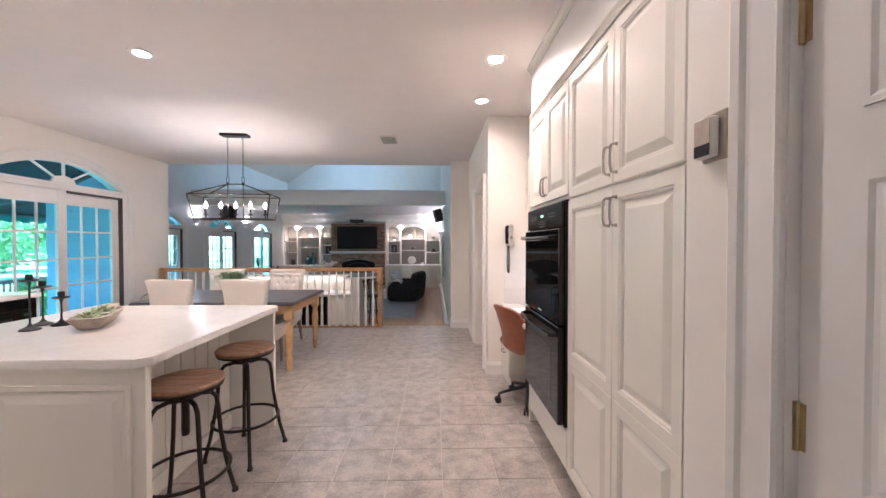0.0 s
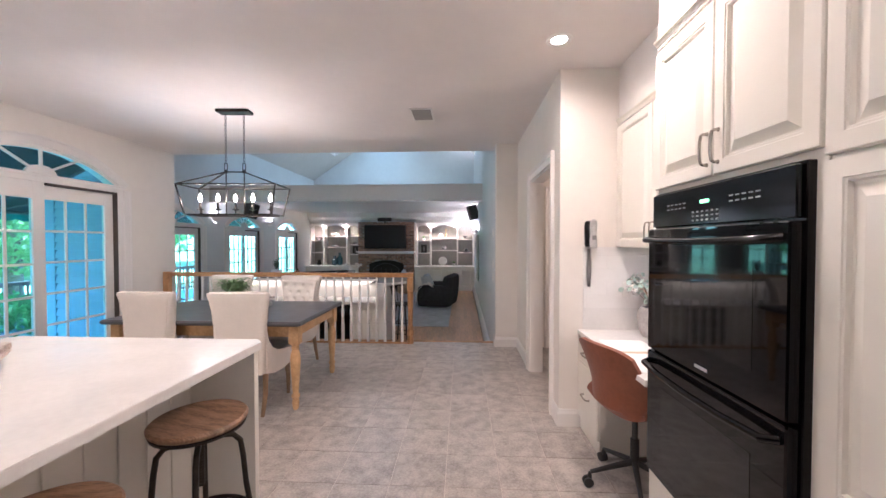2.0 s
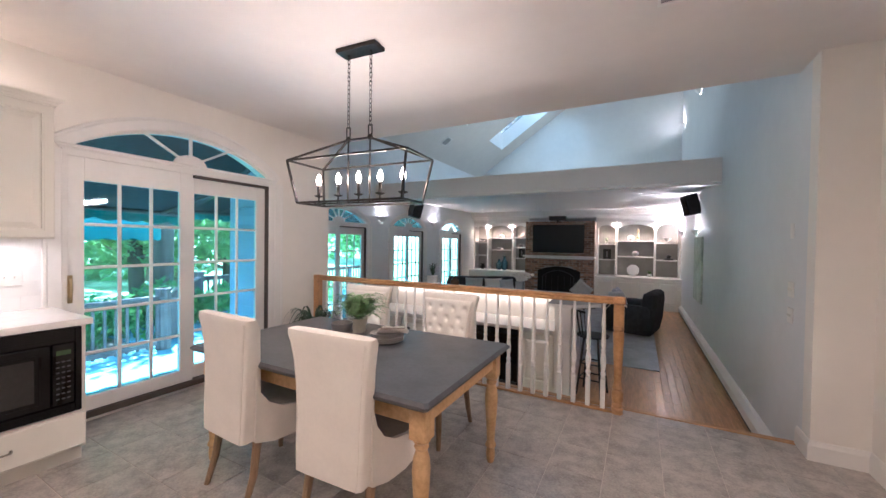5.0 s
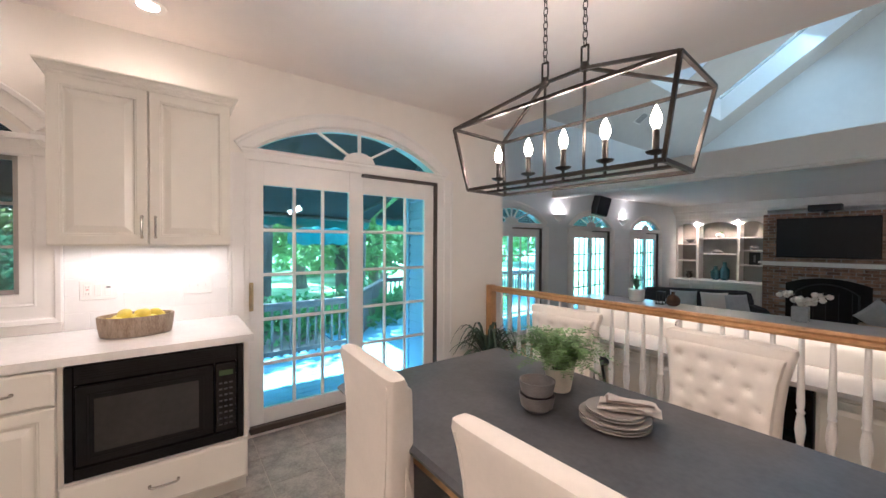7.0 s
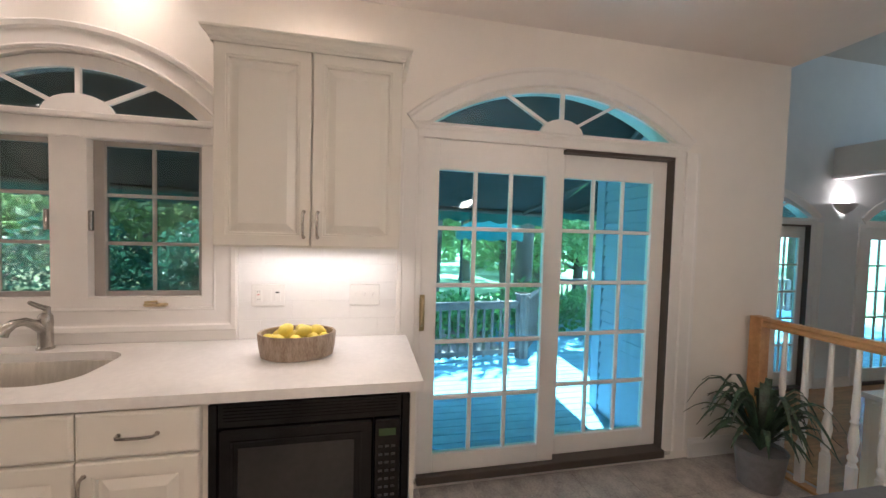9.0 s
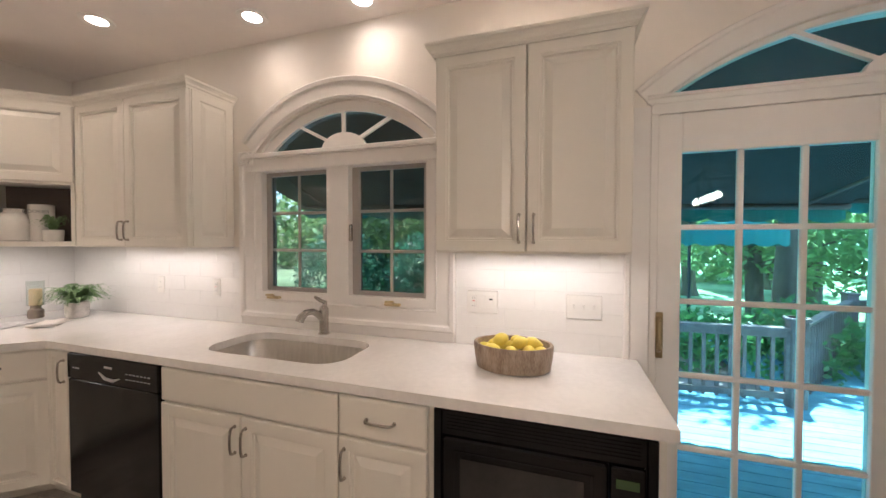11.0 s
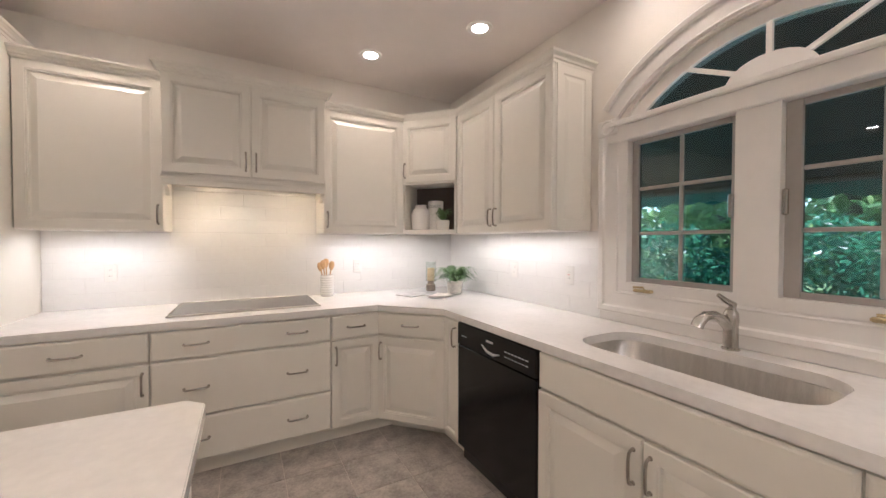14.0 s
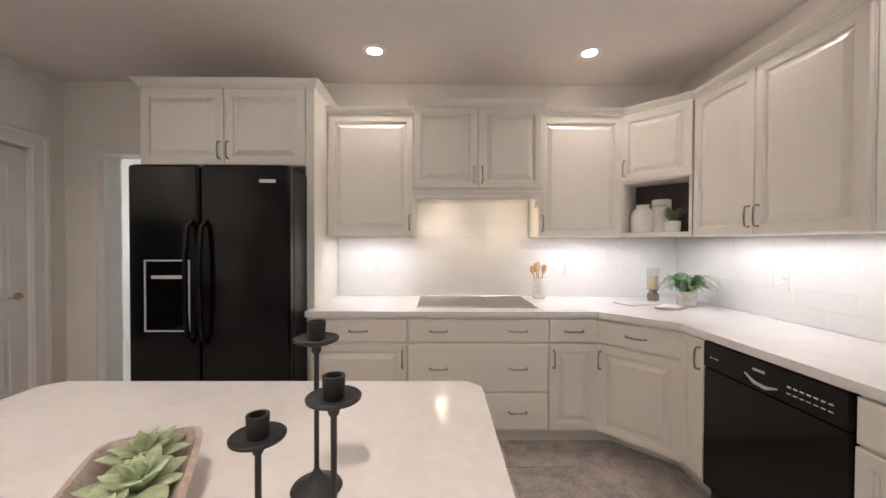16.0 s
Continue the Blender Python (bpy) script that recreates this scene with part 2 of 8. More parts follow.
# brighter leaves than the shrubs: sunlight on the hedge is in the colour
HEDGE = leafy(island_vary(mat("sunlit_hedge_foliage", (0.10, 0.24, 0.08), 0.4, var=0.3, scale=1.5), 0.5), (0.25, 0.50, 0.16))
BRICK = island_vary(mat("brick", (0.34, 0.20, 0.14), 0.85, var=0.2, scale=6, bump=0.4, bscale=60), 0.35)
MORTAR = mat("mortar", (0.40, 0.36, 0.32), 0.9, var=0.1, scale=30)
RUG = mat("pale_grey_rug", (0.46, 0.47, 0.49), 0.95, var=0.08, scale=4, bump=0.5, bscale=160)
SOFA = mat("charcoal_fabric", (0.035, 0.037, 0.042), 0.9, var=0.15, scale=10, bump=0.3, bscale=300)
PILLOW = mat("pale_cushion", (0.52, 0.53, 0.53), 0.9, var=0.06, scale=9, bump=0.3, bscale=300)
BACKING = mat("greige_back_panel", (0.36, 0.34, 0.31), 0.6, var=0.03)
PAPER = mat("paper", (0.82, 0.80, 0.77), 0.7, var=0.02)
SAND = mat("wax", (0.72, 0.55, 0.33), 0.5, var=0.05)
TEAL = mat("teal_ceramic", (0.03, 0.09, 0.11), 0.25, var=0.1)
SCREEN = mat("screen_green", (0.05, 0.09, 0.04), 0.2, var=0.02)
KEYPRINT = mat("dim_key_print", (0.06, 0.06, 0.06), 0.5, var=0.02)
LABEL = mat("grey_print", (0.25, 0.25, 0.25), 0.5, var=0.02)
BADGE = mat("silver_print", (0.55, 0.55, 0.55), 0.4, var=0.02)
LCD = glow("green_display", (0.15, 1.0, 0.25), 0.4)
SHADE = mat("sconce_ceramic", (0.78, 0.76, 0.73), 0.5, var=0.02)

# ---- shape helpers ----


def mesh_of(name, bm, material, smooth=False):
    me = bpy.data.meshes.new(name)
    bmesh.ops.recalc_face_normals(bm, faces=bm.faces) if len(bm.faces) < 60000 else None
    bm.to_mesh(me)
    bm.free()
    if smooth:
        me.polygons.foreach_set("use_smooth", [True] * len(me.polygons))
        me.set_sharp_from_angle(angle=radians(35))
    me.materials.append(material)
    return me


def part(name, bm, material, parent=None, label="", smooth=False, kind=""):
    ob = new(name, mesh_of(name, bm, material, smooth))
    if parent:
        ob.parent = parent
    return tagged(ob, label, kind=kind)


def thing(name, x, y, z, rz=0, label="", category="", group="", kind=""):
    ob = new(name)
    ob.empty_display_size = 0.1
    ob.matrix_world = pose(x, y, z, 0, 0, rz)
    return tagged(ob, label, category, group, kind)


def struct(name, bm, material, label="", parent=None, smooth=False):
    return part(name, bm, material, parent, label, smooth, "structure")


def box(bm, x0, x1, y0, y1, z0, z1, bev=0.0):
    x0, x1, y0, y1, z0, z1 = min(x0, x1), max(x0, x1), min(y0, y1), max(y0, y1), min(z0, z1), max(z0, z1)
    if bev <= 0:
        v = [bm.verts.new((x, y, z)) for z in (z0, z1) for x, y in ((x0, y0), (x1, y0), (x1, y1), (x0, y1))]
        for f in ((0, 3, 2, 1), (4, 5, 6, 7), (0, 1, 5, 4), (1, 2, 6, 5), (2, 3, 7, 6), (3, 0, 4, 7)):
            bm.faces.new([v[i] for i in f])
        return v
    b = min(bev, (x1 - x0) * 0.45, (y1 - y0) * 0.45, (z1 - z0) * 0.45)
    rings = []
    for z, i in ((z0, b), (z0 + b, 0), (z1 - b, 0), (z1, b)):
        c = b if i == 0 else b * 1.0
        X0, X1, Y0, Y1 = x0 + i, x1 - i, y0 + i, y1 - i
        rings.append([bm.verts.new(p) for p in ((X0 + c, Y0, z), (X1 - c, Y0, z), (X1, Y0 + c, z), (X1, Y1 - c, z), (X1 - c, Y1, z), (X0 + c, Y1, z), (X0, Y1 - c, z), (X0, Y0 + c, z))])
    for a, c in zip(rings, rings[1:]):
        for i in range(8):
            bm.faces.new((a[i], a[(i + 1) % 8], c[(i + 1) % 8], c[i]))
    bm.faces.new(rings[0][::-1])
    bm.faces.new(rings[-1])


def boxes(*specs, bev=0.0):
    bm = bmesh.new()
    for s in specs:
        box(bm, *s, bev=bev)
    return bm


def weld(bm):
    """Joins touching pieces of one mesh and drops the walls between them."""
    bmesh.ops.remove_doubles(bm, verts=bm.verts, dist=1e-5)
    bm.verts.index_update()
    seen = {}
    for f in bm.faces:
        seen.setdefault(frozenset(v.index for v in f.verts), []).append(f)
    bmesh.ops.delete(bm, geom=[f for fs in seen.values() if len(fs) > 1 for f in fs], context="FACES_ONLY")


def lathe(bm, prof, n=20, x=0, y=0, z=0, sx=1, sy=1, axis="z"):
    rings = []
    for r, h in prof:
        ring = []
        for i in range(n):
            a = 2 * math.pi * i / n
            c, s = r * math.cos(a) * sx, r * math.sin(a) * sy
            ring.append(bm.verts.new((x + c, y + s, z + h) if axis == "z" else ((x + h, y + c, z + s) if axis == "x" else (x + c, y + h, z + s))))
        rings.append(ring)
    for a, b in zip(rings, rings[1:]):
        for i in range(n):
            bm.faces.new((a[i], a[(i + 1) % n], b[(i + 1) % n], b[i]))
    bm.faces.new(rings[0][::-1])
    bm.faces.new(rings[-1])


def tube(bm, pts, r, n=8, closed=False, radii=None):
    pts = [Vector(p) for p in pts]
    k = len(pts)
    rings = []
    up = None
    for i, p in enumerate(pts):
        a = pts[(i - 1) % k] if (i or closed) else p
        b = pts[(i + 1) % k] if (i < k - 1 or closed) else p
        d = (b - a).normalized()
        if up is None:
            up = Vector((0, 0, 1)) if abs(d.z) < 0.9 else Vector((1, 0, 0))
        s = d.cross(up).normalized()
        up = s.cross(d).normalized()
        rr = radii[i] if radii else r
        rings.append([bm.verts.new(p + (s * math.cos(2 * math.pi * j / n) + up * math.sin(2 * math.pi * j / n)) * rr) for j in range(n)])
    for i in range(k if closed else k - 1):
        a, b = rings[i], rings[(i + 1) % k]
        for j in range(n):
            bm.faces.new((a[j], a[(j + 1) % n], b[(j + 1) % n], b[j]))
    if not closed:
        bm.faces.new(rings[0][::-1])
        bm.faces.new(rings[-1])


def bar(bm, p, q, w, h=None):
    """A square bar between two points."""
    p, q = Vector(p), Vector(q)
    h = h or w
    d = (q - p).normalized()
    up = Vector((0, 0, 1)) if abs(d.z) < 0.95 else Vector((1, 0, 0))
    s = d.cross(up).normalized()
    u = s.cross(d)
    v = [bm.verts.new(e + s * a * w / 2 + u * b * h / 2) for e in (p, q) for a, b in ((-1, -1), (1, -1), (1, 1), (-1, 1))]
    for f in ((3, 2, 1, 0), (4, 5, 6, 7), (0, 1, 5, 4), (1, 2, 6, 5), (2, 3, 7, 6), (3, 0, 4, 7)):
        bm.faces.new([v[i] for i in f])


def sweep(bm, path, prof, put=None, closed=False):
    """A moulding: prof points (out, d) along a flat path of (u, v); put(u, v, d) gives the place. out is to the right of the way."""
    put = put or (lambda u, v, d: (u, v, d))
    k = len(path)
    P = [Vector((a, b)) for a, b in path]
    rows = []
    for i in range(k):
        a = P[i - 1] if (i or closed) else None
        b = P[(i + 1) % k] if (i < k - 1 or closed) else None
        n1 = Vector(((P[i] - a).y, -(P[i] - a).x)).normalized() if a is not None else None
        n2 = Vector(((b - P[i]).y, -(b - P[i]).x)).normalized() if b is not None else None
        n1, n2 = n1 or n2, n2 or n1
        m = (n1 + n2).normalized()
        m = m / max(0.3, m.dot(n1))
        rows.append([bm.verts.new(put(P[i].x + m.x * o, P[i].y + m.y * o, d)) for o, d in prof])
    q = len(prof)
    for i in range(k if closed else k - 1):
        a, b = rows[i], rows[(i + 1) % k]
        for j in range(q):
            bm.faces.new((a[j], a[(j + 1) % q], b[(j + 1) % q], b[j]))
    if not closed:
        bm.faces.new(rows[0][::-1])
        bm.faces.new(rows[-1])


def prism(bm, pts, z0, z1):
    a = [bm.verts.new((x, y, z0)) for x, y in pts]
    b = [bm.verts.new((x, y, z1)) for x, y in pts]
    k = len(pts)
    for i in range(k):
        bm.faces.new((a[i], a[(i + 1) % k], b[(i + 1) % k], b[i]))
    bm.faces.new(a[::-1])
    bm.faces.new(b)


def plate(bm, pts, place0, place1):
    """A flat piece of outline pts, between the two faces that place0 and place1 give."""
    a = [bm.verts.new(place0(*p)) for p in pts]
    b = [bm.verts.new(place1(*p)) for p in pts]
    k = len(pts)
    for i in range(k):
        bm.faces.new((a[i], a[(i + 1) % k], b[(i + 1) % k], b[i]))
    bm.faces.new(a[::-1])
    bm.faces.new(b)


def arc(u0, u1, v, rise, n=20):
    """Points of a flat arch from (u0, v) to (u1, v), of that rise."""
    c, h = (u0 + u1) / 2, (u1 - u0) / 2
    R = (h * h + rise * rise) / (2 * rise)
    t = math.asin(min(1, h / R)) if rise <= h else math.pi - math.asin(h / R)
    return [(c + R * math.sin(-t + 2 * t * i / n), v + rise - R + R * math.cos(-t + 2 * t * i / n)) for i in range(n + 1)]


def rings_panel(bm, x0, x1, z0, z1, steps, y0=0.0):
    """Nested rings (inset, out) from the edge inward, closed by a flat middle: a raised panel facing +y."""
    prev = None
    for ins, out in steps:
        r = [bm.verts.new(p) for p in ((x0 + ins, y0 + out, z0 + ins), (x1 - ins, y0 + out, z0 + ins), (x1 - ins, y0 + out, z1 - ins), (x0 + ins, y0 + out, z1 - ins))]
        if prev:
            for i in range(4):
                bm.faces.new((prev[i], prev[(i + 1) % 4], r[(i + 1) % 4], r[i]))
        prev = r
    bm.faces.new(prev)


def raised(bm, x0, x1, z0, z1, y0=0.0, t=0.02, split=None):
    """A raised-panel door leaf. split: a height at which a rail divides it."""
    w = min(0.058, (x1 - x0) * 0.2)
    if split:
        rings_panel(bm, x0, x1, z0, split, [(0, 0), (0, t - 0.003), (0.003, t), (w - 0.010, t), (w - 0.008, t - 0.0035), (w - 0.001, t - 0.0035), (w + 0.003, t - 0.0145), (w + 0.010, t - 0.0145), (w + 0.042, t - 0.001)], y0)
        rings_panel(bm, x0, x1, split, z1, [(0, 0), (0, t), (w - 0.010, t), (w - 0.008, t - 0.0035), (w - 0.001, t - 0.0035), (w + 0.003, t - 0.0145), (w + 0.010, t - 0.0145), (w + 0.042, t - 0.001)], y0)
    else:
        rings_panel(bm, x0, x1, z0, z1, [(0, 0), (0, t - 0.004), (0.004, t), (w - 0.010, t), (w - 0.008, t - 0.0035), (w - 0.001, t - 0.0035), (w + 0.003, t - 0.0145), (w + 0.010, t - 0.0145), (w + 0.042, t - 0.001)], y0)


def slab(bm, x0, x1, z0, z1, y0=0.0, t=0.02):
    rings_panel(bm, x0, x1, z0, z1, [(0, 0), (0, t - 0.008), (0.006, t - 0.002), (0.012, t)], y0)


def handle(parent, x, z, y0, upright, size=0.115):
    bm = bmesh.new()
    a = size / 2
    pts = [(-a, 0), (-a, 0.016), (-a + 0.006, 0.024), (-a * 0.5, 0.028), (0, 0.029), (a * 0.5, 0.028), (a - 0.006, 0.024), (a, 0.016), (a, 0)]
    tube(bm, [((x, y0 + d, z + s) if upright else (x + s, y0 + d, z)) for s, d in pts], 0.0055, 8)
    for s in (-a, a):
        lathe(bm, [(0.008, 0), (0.008, 0.003), (0.005, 0.006)], 10, x if upright else x + s, y0, z + s if upright else z, axis="y")
    return part("handle", bm, NICKEL, parent, "satin nickel bar pull", True)


def cabinet(name, label, p0, p1, depth, z0, z1, fronts, group="", material=None, kick=0.0, side_panels="", body=True, back_open=None):
    """A cabinet whose front runs from p0 to p1; its local y points out of the front."""
    material = material or CAB
    w = math.hypot(p1[0] - p0[0], p1[1] - p0[1])
    rz = math.degrees(math.atan2(p1[1] - p0[1], p1[0] - p0[0]))
    root = thing(name, p0[0], p0[1], 0, rz, label, "cabinet", group)
    if body:
        bm = boxes((0.001, w - 0.001, -depth, 0, z0 + kick, z1), bev=0.0015)
        part("body", bm, material, root)
    if kick:
        part("toe_kick", boxes((0.0, w, -depth + 0.02, -0.07, 0.0, z0 + kick)), material, root, "recessed painted toe kick")
    for kind, x0, x1, a, b, hnd in fronts:
        bm = bmesh.new()
        g = 0.003
        nm = "door" if kind in ("door", "tall") else "drawer"
        if kind == "door":
            raised(bm, x0 + g, x1 - g, a, b, 0.001)
        elif kind == "tall":
            raised(bm, x0 + g, x1 - g, a, b, 0.001, split=a + (b - a) * 0.42)
        else:
            slab(bm, x0 + g, x1 - g, a, b, 0.001)
        leaf = part(nm, bm, material, root)
        for h in hnd.split():
            side, where = h[0], h[1:]
            if side == "c":
                handle(leaf, x0 + (x1 - x0) * float(where or 0.5), (a + b) / 2, 0.021, False)
            else:
                hx = x0 + 0.03 if side == "l" else x1 - 0.03
                hz = a + 0.1 if where == "b" else b - 0.1
                handle(leaf, hx, hz, 0.021, True)
    for s in side_panels:
        bm = bmesh.new()
        rings_panel(bm, -depth + 0.01, -0.01, z0 + 0.01, z1 - 0.01, [(0, 0), (0.0, 0.006), (0.05, 0.006), (0.056, 0.0), (0.062, 0.0), (0.085, 0.006)])
        ob = part("side_panel", bm, material, root)
        ob.matrix_local = pose(0, 0, 0, 0, 0, 90) if s == "l" else Matrix.Translation((w, -0.0, 0)) @ pose(0, 0, 0, 0, 0, -90)
        if s == "l":
            ob.matrix_local = pose(0, 0, 0, 0, 0, 90)
        else:
            ob.matrix_local = Matrix(((0, 1, 0, w), (1, 0, 0, 0), (0, 0, 1, 0), (0, 0, 0, 1)))
    return root

# ---- floor, walls and ceilings ----
def wall_strip(bm, along, u0, u1, thick, z0, z1, holes=(), step=0.05):
    """A wall along x or y from u0 to u1, between the two faces in thick, with holes (a, b, bottom, top or arch rise pair)."""
    cuts = {u0, u1}
    for a, b, lo, hi, rise in holes:
        cuts |= {a, b}
        if rise:
            k = 24
            cuts |= {a + (b - a) * i / k for i in range(1, k)}
    cuts = sorted(cuts)

    def top(h, u):
        a, b, lo, hi, rise = h
        if not rise:
            return hi
        c, w = (a + b) / 2, (b - a) / 2
        R = (w * w + rise * rise) / (2 * rise)
        return hi + rise - R + math.sqrt(max(0, R * R - (u - c) ** 2))

    def piece(a, b, la, lb, ha, hb):
        t0, t1 = thick
        q = [(a, la), (b, lb), (b, hb), (a, ha)]
        if along == "x":
            plate(bm, q, lambda u, z: (u, t0, z), lambda u, z: (u, t1, z))
        else:
            plate(bm, q, lambda u, z: (t0, u, z), lambda u, z: (t1, u, z))
    for a, b in zip(cuts, cuts[1:]):
        mid = (a + b) / 2
        inside = sorted([h for h in holes if h[0] < mid < h[1]], key=lambda h: h[2])
        la = lb = z0
        for h in inside:
            if h[2] > la + 1e-4:
                piece(a, b, la, lb, h[2], h[2])
            la, lb = top(h, a), top(h, b)
        piece(a, b, la, lb, z1, z1)


KT = 0.16
bm = bmesh.new()
WIN = (3.05, 4.26, 1.10, 2.0, 0.30)
FDO = (5.31, 7.09, 0.03, 2.07, 0.33)
wall_strip(bm, "y", SY - KT, NY, (WX - KT, WX), -0.5, CEIL, [WIN, FDO])
weld(bm)
struct("wall_west", bm, WALL, "cream painted wall with an arched window and an arched sliding door")
bm = bmesh.new()
wall_strip(bm, "x", WX, EX + KT, (SY - KT, SY), -0.1, CEIL, [(-0.22, 0.53, -0.1, 2.11, 0)])
struct("wall_south", bm, WALL, "cream painted kitchen wall with an open doorway")
bm = bmesh.new()
wall_strip(bm, "y", SY, 2.655, (EX, EX + KT), -0.1, CEIL, [(1.43, 2.35, -0.1, 2.10, 0)])
box(bm, 1.47, 1.47 + 0.1, 2.655, 5.46, -0.1, CEIL)
box(bm, EX + KT, 1.57, 2.6, 2.655, -0.1, CEIL)
struct("wall_east", bm, WALL, "cream painted wall beside the pantry and desk nook")
bm = boxes((0.70, 1.57, 5.461, 5.60, -0.1, CEIL))
wall_strip(bm, "y", 5.60, 7.58, (0.70, 0.82), -0.1, CEIL, [(5.72, 6.64, -0.1, 2.07, 0)])
struct("wall_east_doorway", bm, WALL, "cream painted wall with an open doorway to the hall")
bm = boxes((0.41, 3.2, 7.58, 7.72, -0.6, CEIL), (3.1, 3.2, 5.6, 7.58, -0.1, CEIL), (1.57, 3.2, 5.461, 5.60, -0.1, CEIL))
struct("wall_hall", bm, WALL, "cream painted hall wall")
EAST = 0.41
bm = boxes((EAST, EAST + 0.15, 7.72, 17.0, -0.6, 9.5))
struct("wall_living_east", bm, FRWALL, "pale blue-grey living room wall")
bm = bmesh.new()
FRD = [(8.85, 10.62, LOW + 0.02, 1.77, 0.33), (11.45, 13.02, LOW + 0.02, 1.77, 0.31), (13.95, 15.45, LOW + 0.02, 1.77, 0.30)]
wall_strip(bm, "y", 7.75, 17.0, (-6.06, -5.9), -0.6, 4.1, FRD)
weld(bm)
struct("wall_living_west", bm, FRWALL, "pale grey living room wall with three arched patio doors")
bm = boxes((-6.06, 0.41, 16.9, 17.05, -0.6, 9.5))
struct("wall_living_north", bm, FRWALL, "pale grey gable wall")
bm = boxes((-5.9, WX - KT, 7.79, 7.93, -0.6, 4.1), (-6.06, EAST, 7.79, 7.93, CEIL + 0.12, 9.5))
struct("wall_living_south", bm, FRWALL, "pale grey wall above the kitchen ceiling")
struct("ceiling", boxes((WX - KT, 3.2, SY - KT, 7.95, CEIL, CEIL + 0.12)), CEILM, "smooth white kitchen ceiling")
struct("living_ceiling_shelf", boxes((-5.9, EAST, 11.0, 16.9, 2.5, 2.62)), CEILM, "flat lowered ceiling in front of the built-ins")
bm = boxes((-5.9, EAST, 10.85, 11.0, 2.33, 2.72))
sweep(bm, [(-5.9, 10.85), (EAST, 10.85)], [(0.0, 2.33), (0.02, 2.33), (0.03, 2.36), (0.012, 2.38), (0.0, 2.38)])
struct("ceiling_beam", bm, TRIM, "wide white painted ceiling beam")
bm = bmesh.new()
SL = 0.68
def slope_z(x):
    return 3.84 + SL * (x + 5.9)
holes = [(12.2, 13.35), (14.95, 16.15)]
ys = [7.93, 12.2, 13.35, 14.95, 16.15, 16.9]
for a, b in zip(ys, ys[1:]):
    hole = (a, b) in holes
    for x0, x1 in (((-5.9, -4.79), (-4.79, -2.2), (-2.2, EAST))):
        if hole and x0 == -4.79:
            continue
        plate(bm, [(x0, a), (x1, a), (x1, b), (x0, b)], lambda x, y: (x, y, slope_z(x)), lambda x, y: (x, y, slope_z(x) + 0.2))
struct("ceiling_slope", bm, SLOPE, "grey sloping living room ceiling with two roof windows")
for i, (a, b) in enumerate(holes):
    bm = bmesh.new()
    for y0, y1 in ((a - 0.03, a + 0.004), (b - 0.004, b + 0.03)):
        plate(bm, [(-4.79, y0), (-2.2, y0), (-2.2, y1), (-4.79, y1)], lambda x, y: (x, y, slope_z(x) + 0.01), lambda x, y: (x, y, slope_z(x) + 0.6))
    for x0, x1 in ((-4.82, -4.786), (-2.204, -2.17)):
        plate(bm, [(x0, a), (x1, a), (x1, b), (x0, b)], lambda x, y: (x, y, slope_z(x) + 0.01), lambda x, y: (x, y, slope_z(x) + 0.6))
    struct("skylight_well", bm, TRIM, "white skylight shaft")
    bm = bmesh.new()
    plate(bm, [(-4.79, a), (-2.2, a), (-2.2, b), (-4.79, b)], lambda x, y: (x, y, slope_z(x) + 0.55), lambda x, y: (x, y, slope_z(x) + 0.56))
    g = struct("skylight_pane", bm, SKYGLASS, "dark tinted roof window glass")
# side room and hall beyond the doorways
struct("side_room_shell", boxes((-1.0, -0.9, -1.9, 1.0, 0, 2.6), (2.1, 2.2, -1.9, 1.0, 0, 2.6), (-1.0, 2.2, -2.0, -1.9, 0, 2.6), (-1.0, 2.2, -1.9, 1.0, 2.6, 2.7)), WALL, "plain white side room walls")
struct("floor_side", boxes((-1.0, 2.2, -1.9, 1.0, -0.1, -0.004), (0.7, 3.2, 5.46, 7.6, -0.1, -0.003)), GROUT, "floor of the side room and hall")
struct("floor", boxes((WX, 1.57, 1.0, 7.80, -0.3, -0.0035)), GROUT, "grout bed of the kitchen floor")
struct("floor_living", boxes((-5.9, EAST, 7.80, 16.9, LOW - 0.2, LOW - 0.004)), PLANKM, "sub-floor of the living room")
struct("floor_nosing", boxes((WX, EAST, 7.775, 7.835, -0.3, 0.006), bev=0.006), OAK, "honey oak nosing at the edge of the tiles")
bm = boxes((-0.70, EAST, 7.835, 8.12, LOW - 0.1, -0.19), bev=0.004)
struct("step", bm, OAK, "single oak step down to the living room")

BASE = [(0, 0), (0.016, 0), (0.016, 0.10), (0.010, 0.115), (0.006, 0.13), (0, 0.132)]


def skirting(name, path, z=0.0):
    bm = bmesh.new()
    sweep(bm, path, [(o, z + h) for o, h in BASE])
    return struct(name, bm, TRIM, "white moulded baseboard")


skirting("baseboard", [(0.70, 5.64), (0.70, 5.461), (0.86, 5.461)])
skirting("baseboard", [(EAST, 7.80), (EAST, 7.58), (0.70, 7.58), (0.70, 6.73)])
skirting("baseboard", [(WX, 7.22), (WX, 7.80)])
skirting("baseboard", [(EX, 2.655), (EX, 2.45)])
skirting("baseboard", [(0.86, SY), (0.64, SY)])
skirting("baseboard", [(-5.9, 10.72), (-5.9, 11.36)], LOW)
skirting("baseboard", [(-5.9, 13.1), (-5.9, 13.87)], LOW)
# baseboard heater along the living room wall
h = thing("baseboard_heater", EAST, 7.9, LOW, 0, "long white metal baseboard heater along the wall", "heater")
bm = bmesh.new()
